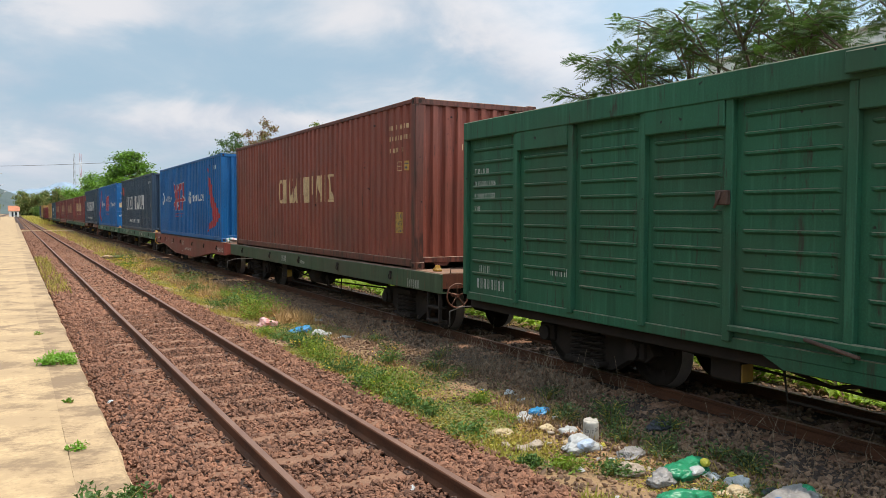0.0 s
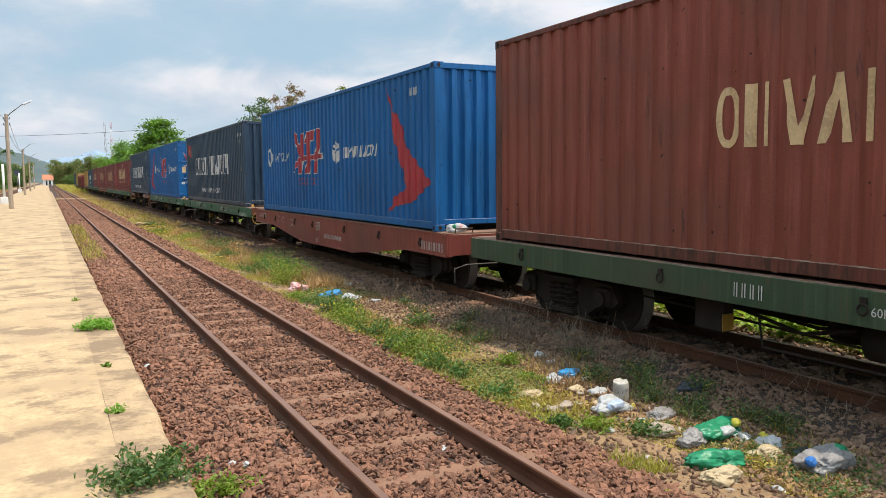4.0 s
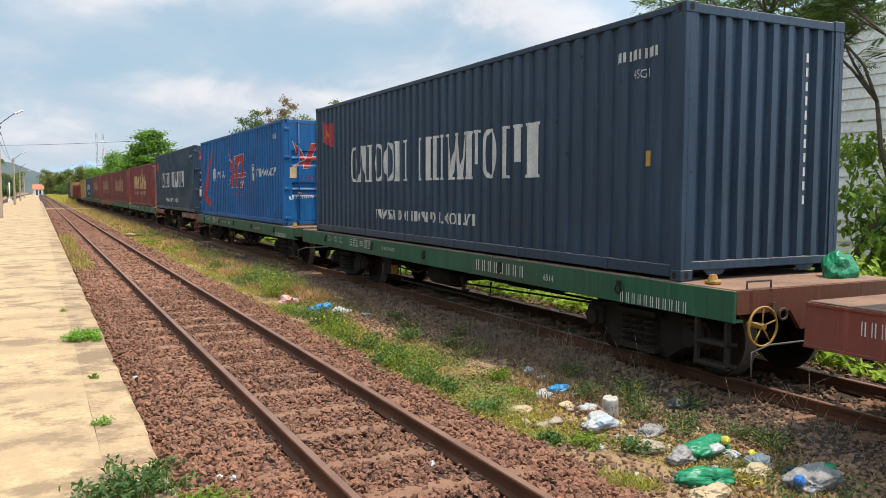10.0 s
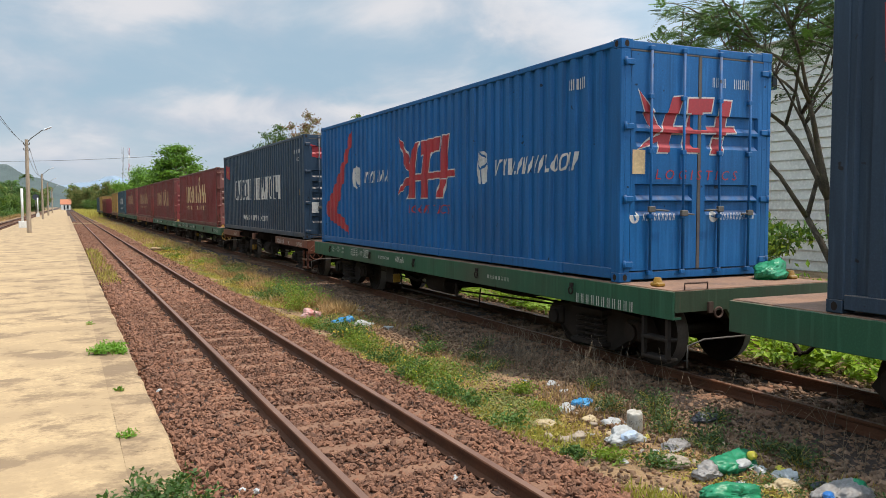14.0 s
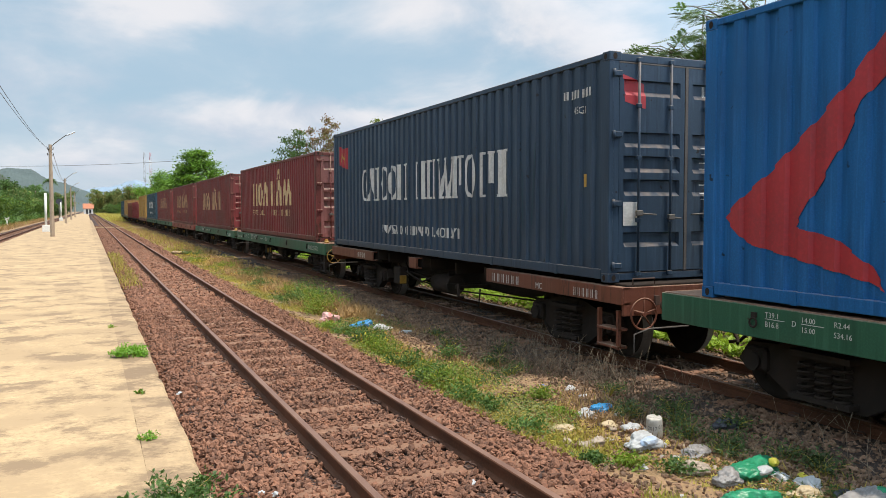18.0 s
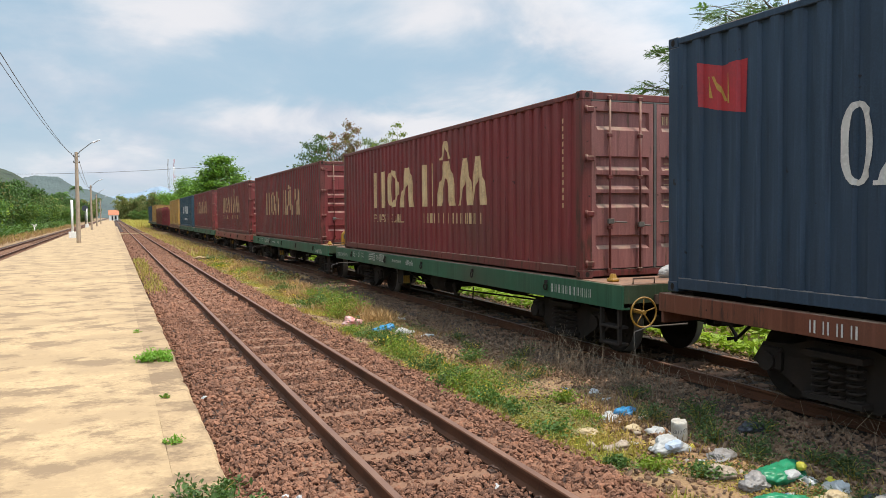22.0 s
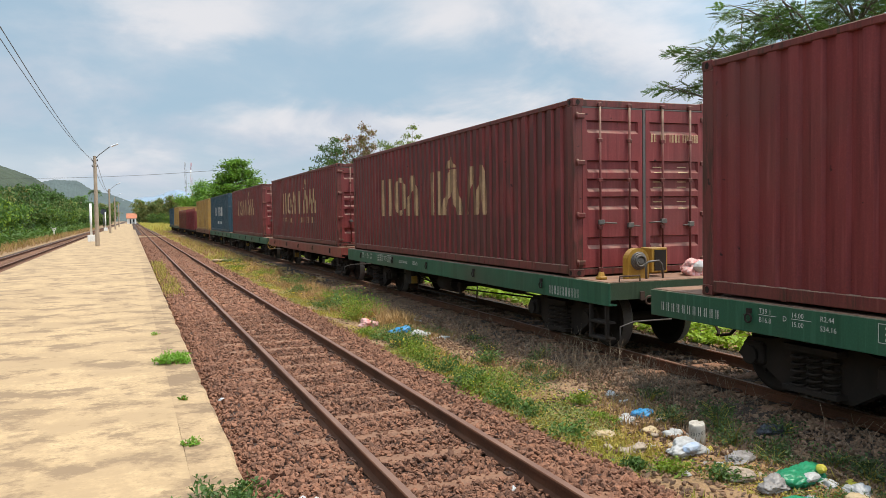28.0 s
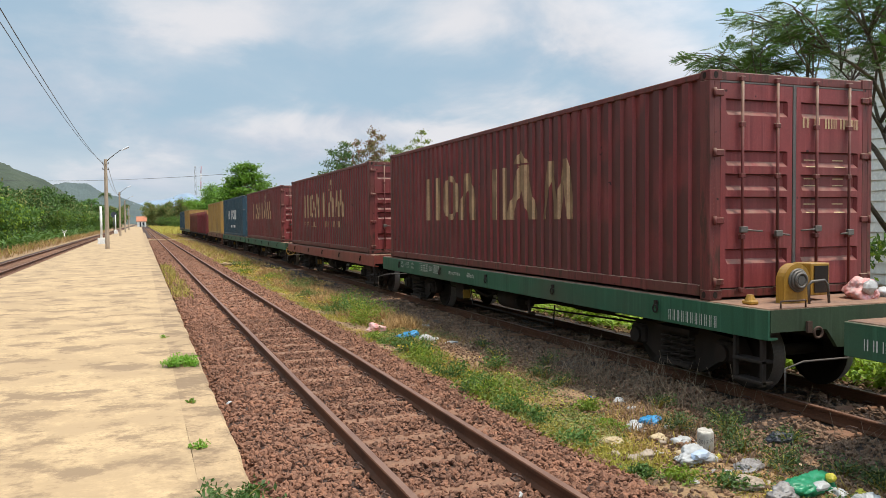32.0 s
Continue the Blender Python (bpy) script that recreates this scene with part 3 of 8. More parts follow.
build_track("track_2", "dark sleepers under the standing train", 7.1825, -0.116, -6.0, 50, 200)
build_track("track_3", "sleepers of the track beyond the platform", -5.8175, -0.05, 16.0 - 30 * 0.745, 70, 300)


def crack(y):
    """The ragged joint between the paving and its edge strip."""
    open_at = max(0.0, 1.0 - abs(y - 6.6) / 2.6) * 0.016 + 0.010 * max(0.0, noise.noise((0.4, y * 1.3, 3)) - 0.25)
    return 0.3402 + open_at * abs(noise.noise((2.0, y * 6, 1)))


def build_platform():
    bm = bmesh.new()
    # slabs between joints, the edge strip apart from the broad paving
    box(bm, -4.45, 0.340, -30, 400, -0.5, 0.045)
    base = solid("platform", bm, "concrete", "sunlit pale concrete platform with dark stains", "platform", kind="structure")
    for y0, y1 in [(-12 + 6.1 * i, -12 + 6.1 * (i + 1) - 0.003) for i in range(28)]:
        e = bmesh.new()
        n = 40 if y0 < 16 else 12
        w = [0.70 + 0.022 * noise.noise((0, (y0 + 6.1 * k / n) * 1.1, 5)) + 0.010 * noise.noise((3, (y0 + 6.1 * k / n) * 5, 5)) - (0.03 if noise.noise((1, (y0 + 6.1 * k / n) * 2.3, 1)) > 0.45 else 0) for k in range(n + 1)]
        for k in range(n):
            a, b = y0 + (y1 - y0) * k / n, y0 + (y1 - y0) * (k + 1) / n
            vs = [e.verts.new(p) for p in ((crack(a), a, 0.0446), (w[k] - 0.03, a, 0.041), (w[k + 1] - 0.03, b, 0.041), (crack(b), b, 0.0446),
                                           (w[k], a, 0.015), (w[k + 1], b, 0.015), (w[k] + 0.015, a, -0.4), (w[k + 1] + 0.015, b, -0.4))]
            e.faces.new((vs[0], vs[1], vs[2], vs[3]))
            e.faces.new((vs[1], vs[4], vs[5], vs[2]))
            e.faces.new((vs[4], vs[6], vs[7], vs[5]))
        bmesh.ops.remove_doubles(e, verts=e.verts[:], dist=0.0005)
        part("edge_slab", e, "kerb", base, "worn stained concrete edge strip")


build_platform()


def build_stones():
    def lay(n, x0, x1, y0, y1, size, mat, name, label, z_off=0.008):
        y = y0 + (y1 - y0) * rng.random(n) ** 1.5
        x = x0 + (x1 - x0) * rng.random(n)
        s = size * (0.55 + 0.9 * rng.random(n))
        if 1.3 < x0 < 2.0 or x0 < 0.8:
            near = np.abs((y - 2.53 + 0.3725) % 0.745 - 0.3725 + 0.015) < 0.048 - 0.022 * np.clip((y - 5) / 7, 0, 1)
            keep = ~(near & (x > 1.70) & (x < 2.76) & (rng.random(n) < 0.92 - 0.7 * np.clip((y - 5) / 9, 0, 1)))
            x, y, s = x[keep], y[keep], s[keep]
            n = len(x)
        z = np.array([ground_z(a) for a in x]) + z_off - 0.03 + 0.055 * rng.random(n)
        v, f = scatter(*ROCK, np.stack([x, y, z], 1), s, 6.3 * rng.random(n), 0.6, 0.42, (0.55 + 0.8 * rng.random((n, 3))) * np.array([1.15, 0.9, 0.68]))
        tagged(new(name, mesh_of(name, v.tolist(), f.tolist(), mat)), label, "gravel", kind="stuff")

    lay(18500, 0.74, 1.64, 3.0, 19, 0.042, "stone", "ballast_stones", "loose reddish-brown ballast stones beside the rail")
    lay(19000, 1.77, 2.70, 3.0, 19, 0.042, "stone", "ballast_stones", "loose reddish-brown ballast stones between the rails", 0.012)
    lay(15500, 2.83, 3.62, 3.0, 19, 0.043, "stone", "ballast_stones", "reddish-brown ballast stones sloping to the grass")
    late = np.random.default_rng(12)
    for x0, x1 in ((0.74, 1.64), (1.77, 2.70), (2.83, 3.62)):
        n = 5200
        x, y = x0 + (x1 - x0) * late.random(n), -6.5 + 9.6 * late.random(n)
        z = np.array([ground_z(a) for a in x]) - 0.02 + 0.05 * late.random(n)
        v, f = scatter(*ROCK, np.stack([x, y, z], 1), 0.05 * (0.55 + 0.9 * late.random(n)), 6.3 * late.random(n), 0.6, 0.42)
        tagged(new("ballast_stones", mesh_of("ballast_stones", v.tolist(), f.tolist(), "stone")), "loose reddish-brown ballast stones under the platform's edge", "gravel", kind="stuff")
    lay(12000, 0.8, 3.6, 17, 46, 0.075, "stone", "ballast_stones", "reddish-brown ballast stones of the empty track")
    lay(7000, 0.8, 3.6, 44, 110, 0.12, "stone", "ballast_stones", "reddish-brown ballast stones far along the empty track")
    lay(12500, 4.7, 5.75, 2.5, 26, 0.042, "grey_stone", "track_stones", "grey-brown stones beside the train's track")
    lay(13000, 5.6, 6.52, 2.5, 26, 0.042, "dull_stone", "track_stones", "brown stones along the train's rail, darkened for its shade")
    lay(4500, 6.75, 7.65, 2.0, 26, 0.06, "dull_stone", "track_stones", "brown stones between the rails under the train")
    lay(2500, 7.85, 9.2, 1.0, 26, 0.05, "grey_stone", "track_stones", "pale stones beyond the train's track")
    lay(6000, 3.6, 5.4, 3.0, 16, 0.038, "grey_stone", "track_stones", "scattered pale stones in the weeds")


build_stones()


def lone_stones(bed):
    """The stones nearest the platform, each one a piece of the track bed."""
    shapes = []
    for k in range(8):
        v, f = scatter(*ROCK, [(0, 0, 0)], [1.0], [0.0], 0.6, 0.35, np.array([[1.25, 0.95, 0.62]]) * (0.8 + 0.4 * rng.random((1, 3))))
        shapes.append(mesh_of("stone", v.tolist(), f.tolist(), "stone"))
    for k in range(300):
        lane = ((0.85, 1.6), (1.8, 2.67), (2.87, 3.5))[k % 3]
        ob = new("stone", shapes[k % 8])
        ob.parent = bed
        s = 0.048 + 0.03 * rng.random()
        x, y = lane[0] + (lane[1] - lane[0]) * rng.random(), 3.1 + 2.6 * rng.random()
        ob.matrix_basis = pose(x, y, ground_z(x) + 0.018, 30 * rng.normal(), 30 * rng.normal(), 360 * rng.random()) @ Matrix.Diagonal((s, s, s, 1))


lone_stones(bpy.data.objects["track_1"])

# ---- the train ----
ROLLING, WHEELSETS = [], []
CX, DECK = 7.1825, 0.945
LONG, HALF = 12.192, 1.219


def waves(a, b, pitch, depth, crest=0.42, slope=0.115):
    """The break points of a trapezoid corrugation from a to b: pairs of place and depth inwards."""
    n = max(1, round((b - a) / pitch))
    p = (b - a) / n
    out = [(a, 0.0)]
    for i in range(n):
        s = a + i * p
        out += [(s + crest * p * 0.5, 0.0), (s + (crest * 0.5 + slope) * p, depth), (s + (1 - crest * 0.5 - slope) * p, depth), (s + (1 - crest * 0.5) * p, 0.0)]
    return out + [(b, 0.0)]


def corrugated(bm, prof, z0, z1, put):
    """A wall sheet over a corrugation; put(u, depth, z) gives the place."""
    cols = [(bm.verts.new(put(u, d, z0)), bm.verts.new(put(u, d, z1))) for u, d in prof]
    for (a, b), (c, e) in zip(cols, cols[1:]):
        bm.faces.new((a, c, e, b))


def clip_poly(poly, at, keep_low):
    out = []
    for (u0, v0), (u1, v1) in zip(poly, poly[1:] + poly[:1]):
        in0, in1 = (u0 <= at) == keep_low or u0 == at, (u1 <= at) == keep_low or u1 == at
        if in0:
            out.append((u0, v0))
        if in0 != in1:
            t = (at - u0) / (u1 - u0)
            out.append((at, v0 + t * (v1 - v0)))
    return out


def painted(bm, polys, prof, put, lift=0.003):
    """Flat convex shapes laid on a corrugated wall, folded along its edges, 3 mm proud; the segments of one hoop lie level."""
    step = 0.0 if len(polys) >= 20 and len(polys) % 20 == 0 else 0.0004
    for i, poly in enumerate(polys):
        lo, hi = min(p[0] for p in poly), max(p[0] for p in poly)
        for (a, da), (b, db) in zip(prof, prof[1:]):
            if b <= lo or a >= hi or b - a < 1e-5:
                continue
            piece = clip_poly(clip_poly(list(poly), a, False), b, True)
            if len(piece) > 2:
                try:
                    bm.faces.new([bm.verts.new(put(u, da + (db - da) * (u - a) / (b - a) - lift - step * (i % 8), v)) for u, v in piece])
                except ValueError:
                    pass


def bars(n, u0, u1, v0, v1, stems=2, lean=0.0, thick=0.36, gap=0.16):
    """n upright blocks of strokes between u0 and u1, as plain bars the size of letters."""
    out, w = [], (u1 - u0) / n
    for i in range(n):
        a = u0 + i * w
        s = w * (1 - gap) / stems
        for k in range(stems):
            b = a + s * k
            t = s * (thick if k % 2 else thick * 1.35)
            out.append([(b, v0), (b + t, v0), (b + t + lean, v1), (b + lean, v1)])
    return out


def hoop(a, b, v0, v1, tu, tv, n=20):
    """A flat oval hoop between a and b, thick at its sides and thin above and below."""
    cu, cv, ru, rv = (a + b) / 2, (v0 + v1) / 2, abs(a - b) / 2, (v1 - v0) / 2
    pts = [(math.cos(2 * math.pi * k / n), math.sin(2 * math.pi * k / n)) for k in range(n + 1)]
    return [[(cu + ru * c, cv + rv * s), (cu + ru * e, cv + rv * f), (cu + (ru - tu) * e, cv + (rv - tv) * f), (cu + (ru - tu) * c, cv + (rv - tv) * s)]
            for (c, s), (e, f) in zip(pts, pts[1:])]


def shapes(kinds, v0, v1, foot=0.0, lean=0.0, weight=0.30):
    """Plain shapes in the rhythm of tall painted lettering, each with its two edges along the wall. foot: how far small plinths stick out."""
    out, h = [], v1 - v0
    for kind, a, b in kinds:
        w = a - b
        t = w * weight if kind != "post" else w * 0.42

        def stem(u, x, thick=t, lo=v0, hi=v1):
            g = [[(u, lo), (u - thick, lo), (x - thick, hi), (x, hi)]]
            if foot:
                f = 0.055 * h
                g += [[(u + foot, v0), (u - thick - foot, v0), (u - thick - foot, v0 + f), (u + foot, v0 + f)]] if lo == v0 else []
                g += [[(x + foot, v1 - f), (x - thick - foot, v1 - f), (x - thick - foot, v1), (x + foot, v1)]] if hi == v1 else []
            return g
        if kind == "hoop":
            g = hoop(a, b, v0, v1, t * 0.95, h * (0.07 if foot else 0.13))
        elif kind == "tent":
            g = stem(a, a - 0.42 * w, t * (0.5 if foot else 0.8)) + stem(b + t, b + 0.60 * w, t)
        elif kind == "vee":
            g = stem(a - 0.36 * w, a, t) + stem(b + 0.55 * w, b + 0.5 * t, t * 0.6)
        elif kind == "pair":
            g = stem(a, a, t * 0.75) + stem(b + t, b + t, t)
        elif kind == "pole":
            g = stem(a, a, t) + stem(b + 0.8 * t, b + 0.8 * t, t * 0.8, v0 + 0.3 * h, v1)
        elif kind == "slab":
            g = stem(a, a, t * 1.35) + stem(b + 0.6 * t, b + 0.6 * t, t * 0.5)
        elif kind == "dot":
            g = [[(a, v0), (b, v0), (b, v0 + 0.2 * h), (a, v0 + 0.2 * h)]]
        elif kind == "slant":
            g = [[(b + 0.55 * w, v0 + 0.1 * h), (b, v0 + 0.1 * h), (a - 0.55 * w, v1 - 0.1 * h), (a, v1 - 0.1 * h)], [(a, v0), (b, v0), (b, v0 + 0.09 * h), (a, v0 + 0.09 * h)],
                 [(a, v1 - 0.09 * h), (b, v1 - 0.09 * h), (b, v1), (a, v1)]]
        else:
            g = stem(a - 0.29 * w, a - 0.29 * w)
        out.append([[(u - lean * (v - v0), v) for u, v in poly] for poly in g])
    return out


def even(kinds, a, b, gap=0.18):
    """Kinds of shape set evenly from a down to b; narrow ones take half a place."""
    wide = [0.45 if k in ("dot", "post") else 1.0 for k in kinds]
    unit, out = (a - b) / sum(wide), []
    for k, w in zip(kinds, wide):
        if k != "gap":
            out.append((k, a, a - unit * w * (1 - gap)))
        a -= unit * w
    return out


def fit_words(text, a, b, v0, v1, lean=0.0):
    """Words that fill the stretch from a to b, of that height, leaning forward."""
    tris = words(text, 1.0)
    x0, x1 = min(q[0] for t in tris for q in t), max(q[0] for t in tris for q in t)
    y0, y1 = min(q[1] for t in tris for q in t), max(q[1] for t in tris for q in t)
    return [[(a + (b - a) * (x - x0) / (x1 - x0) + (lean if b > a else -lean) * (y - y0) / (y1 - y0) * (v1 - v0), v0 + (v1 - v0) * (y - y0) / (y1 - y0)) for x, y in t] for t in tris]


def words(text, size):
    """The built-in font's outline of some words as triangles, from the origin to the right."""
    cu = bpy.data.curves.new("words", "FONT")
    cu.body, cu.size, cu.resolution_u = text, size, 2
    ob = bpy.data.objects.new("words", cu)
    scene.collection.objects.link(ob)
    me = ob.evaluated_get(bpy.context.evaluated_depsgraph_get()).to_mesh()
    me.calc_loop_triangles()
    tris = [[tuple(me.vertices[i].co[:2]) for i in t.vertices] for t in me.loop_triangles]
    bpy.data.objects.remove(ob)
    bpy.data.curves.remove(cu)
    return tris


def place_words(text, size, u, v, squeeze=1.0):
    """Words that read towards falling u, as on the side that faces the platform."""
    return [[(u - x * squeeze, v + y) for x, y in t] for t in words(text, size)]


def corner_casting_mesh(mat):
    bm = bmesh.new()
    soft_box(bm, -0.089, 0.089, -0.081, 0.081, -0.059, 0.059, 0.008)
    return finish("corner_casting", bm, mat)


def hole(bm, c, axis, s, ry=0.032, rz=0.04):
    """A flat dark oval just proud of a casting's face; its black stands for the shade inside the eye."""
    n, vs = 12, []
    for k in range(n):
        a = 2 * math.pi * k / n
        u, w = ry * math.cos(a), rz * math.sin(a)
        vs.append(bm.verts.new(Vector(c) + (Vector((s * 0.003, u, w)) if axis == "x" else Vector((u, s * 0.003, w)))))
    bm.faces.new(vs)


SIDE = waves(0.17, LONG - 0.17, 0.279, 0.040, 0.42, 0.085)
END = waves(-HALF + 0.15, HALF - 0.15, 0.245, 0.06, 0.36, 0.14)


def build_container(y, high, mat, label, doors, marks, frame_mat=None, far_doors=False, group="containers on the train", door_mat=None):
    """A forty-foot steel box. doors: whether the end towards the viewer has the doors. marks: (part name, material, shapes) on its long side, and on its end."""
    fm = frame_mat or {"maroon": "maroon_frame", "dull_maroon": "maroon_frame", "red_brown": "brown_frame"}.get(mat, mat)
    m = pose(CX, y, DECK + 0.004)
    c = thing("shipping_container", m, label, "container", group)
    ROLLING.append((c, m))
    top = high
    for s, name in ((-1, "side_wall"), (1, "side_wall")):
        bm = bmesh.new()
        corrugated(bm, SIDE, 0.15, top - 0.075, lambda u, d, z: (s * (HALF - 0.014 - d), u, z))
        bmesh.ops.recalc_face_normals(bm, faces=bm.faces[:])
        part(name, bm, mat, c)
        bm = bmesh.new()
        soft_box(bm, *sorted((s * (HALF - 0.002), s * (HALF - 0.065))), 0.17, LONG - 0.17, top - 0.085, top - 0.012, 0.008)
        part("top_rail", bm, fm, c)
        bm = bmesh.new()
        soft_box(bm, *sorted((s * (HALF - 0.004), s * (HALF - 0.06))), 0.17, LONG - 0.17, 0.035, 0.165, 0.008)
        for k in range(6):
            box(bm, *sorted((s * (HALF - 0.003), s * (HALF + 0.004))), 1.2 + k * 1.95, 1.26 + k * 1.95, 0.03, 0.16)
        part("bottom_rail", bm, fm, c)
        for e in (0, 1):
            yy = 0.0 if e == 0 else LONG
            d = 1 if e == 0 else -1
            bm = bmesh.new()
            soft_box(bm, *sorted((s * HALF, s * (HALF - 0.075))), *sorted((yy + d * 0.004, yy + d * 0.17)), 0.11, top - 0.11, 0.01)
            box(bm, *sorted((s * (HALF - 0.07), s * (HALF - 0.15))), *sorted((yy + d * 0.006, yy + d * 0.06)), 0.11, top - 0.11)
            part("corner_post", bm, fm, c)
            for zz in (0.059, top - 0.059):
                ob = new("corner_casting", CASTINGS[fm])
                ob.parent = c
                ob.matrix_basis = pose(s * (HALF - 0.087), yy + d * 0.079, zz)
                if s == -1:
                    for at, ax, way in (((s * HALF - 0.002, yy + d * 0.085, zz), "x", -1), ((s * (HALF - 0.08), yy - d * 0.002, zz), "y", -d)):
                        h = bmesh.new()
                        hole(h, at, ax, way)
                        part("casting_eye", h, "black_iron", ob).matrix_parent_inverse = ob.matrix_basis.inverted()
    # roof and floor
    bm = bmesh.new()
    rp = waves(0.17, LONG - 0.17, 0.42, 0.02, 0.6, 0.1)
    vs = [(bm.verts.new((-HALF + 0.06, u, top - 0.02 - d)), bm.verts.new((HALF - 0.06, u, top - 0.02 - d))) for u, d in rp]
    for a, b in zip(vs, vs[1:]):
        bm.faces.new((a[0], a[1], b[1], b[0]))
    part("roof", bm, mat, c)
    bm = bmesh.new()
    box(bm, -HALF + 0.06, HALF - 0.06, 0.1, LONG - 0.1, 0.10, 0.15)
    for k in range(20):
        box(bm, -HALF + 0.06, HALF - 0.06, 0.35 + k * 0.6, 0.41 + k * 0.6, 0.03, 0.10)
    part("floor_frame", bm, "black_iron", c)
    # ends
    for e in (0, 1):
        d, yy = (1, 0.0) if e == 0 else (-1, LONG)
        is_door = doors if e == 0 else far_doors
        bm = bmesh.new()
        soft_box(bm, -HALF + 0.15, HALF - 0.15, *sorted((yy + d * 0.01, yy + d * 0.09)), top - 0.115, top - 0.015, 0.008)
        part("end_header", bm, fm, c)
        bm = bmesh.new()
        sill_z = 0.0 if is_door else 0.085
        soft_box(bm, -HALF + 0.15, HALF - 0.15, *sorted((yy + d * 0.01, yy + d * 0.09)), sill_z + 0.025, sill_z + 0.12, 0.008)
        part("end_sill", bm, fm, c)
        if not is_door:
            bm = bmesh.new()
            corrugated(bm, END, 0.18, top - 0.1, lambda u, q, z: (u, yy + d * (0.02 + q), z))
            part("end_wall", bm, mat, c)
            for gx in (-0.7, 0.7):
                bm = bmesh.new()
                prism(bm, ((gx - 0.16, 0.11), (gx + 0.16, 0.11), (gx + 0.1, 0.05), (gx - 0.1, 0.05)), "y", *sorted((yy + d * 0.03, yy + d * 0.05)))
                part("gooseneck_lug", bm, fm, c)
        else:
            for s in (-1, 1):
                door_leaf(c, s, yy, d, top, door_mat or mat, fm)
            bm = bmesh.new()
            box(bm, -0.022, 0.022, *sorted((yy + d * 0.0, yy + d * 0.03)), 0.13, top - 0.12)
            box(bm, -HALF + 0.15, HALF - 0.15, *sorted((yy + d * 0.005, yy + d * 0.03)), top - 0.135, top - 0.117)
            part("door_gasket", bm, "gasket", c, "grey rubber door seal")
    singles = []
    for name, mk, polys in marks:
        side, plain = name[:name.find(":") + 1], name.split(":")[-1]
        if plain in ("lettering", "number_bars", "address_bars", "code", "column_code", "weights"):
            single = side + {"lettering": "painted_shape", "number_bars": "number_bar", "address_bars": "caption_bar", "weights": "weight_bar", "code": "code_bar", "column_code": "code_bar"}.get(plain, plain)
            singles += [(single, mk, p if isinstance(p[0], list) else [p]) for p in polys]
        else:
            singles.append((name, mk, polys))
    for name, mk, polys in singles:
        bm = bmesh.new()
        lift = 0.003 if name.endswith(("badge", "outline", "panel", "lettering", "flag")) else 0.0075
        if name.startswith("end:"):
            if doors:
                painted(bm, [[(v, u) for u, v in poly] for poly in polys], door_bands(top, mat), lambda z, q, u: (u, 0.006 + q, z), lift)
            else:
                painted(bm, polys, END, lambda u, q, z: (u, 0.02 + q, z), lift)
            name = name[4:]
        else:
            painted(bm, polys, SIDE, lambda u, q, z: (-HALF + 0.014 + q, u, z), lift)
        bmesh.ops.remove_doubles(bm, verts=bm.verts[:], dist=0.0002)
        part(name, bm, mk, c)
    return c


BANDS = {"": ((0.075, 0.13), (0.325, 0.378), (0.44, 0.498), (0.553, 0.612), (0.81, 0.86)), "blue": ((0.27, 0.325), (0.36, 0.41), (0.60, 0.652), (0.678, 0.725)),
         "maroon": ((0.055, 0.145), (0.325, 0.385), (0.435, 0.50), (0.545, 0.61), (0.80, 0.86))}


def door_bands(top, mat):
    """The pressed bands of a door, upwards: pairs of height and depth inwards."""
    z0, z1 = 0.135, top - 0.14
    h = z1 - z0
    prof = [(z1, 0.0)]
    for a, b in BANDS.get(mat, BANDS[""]):
        prof += [(z1 - h * a, 0.0), (z1 - h * a - 0.012, 0.042), (z1 - h * b, 0.042), (z1 - h * b - 0.055, 0.0)]
    return (prof + [(z0, 0.0)])[::-1]


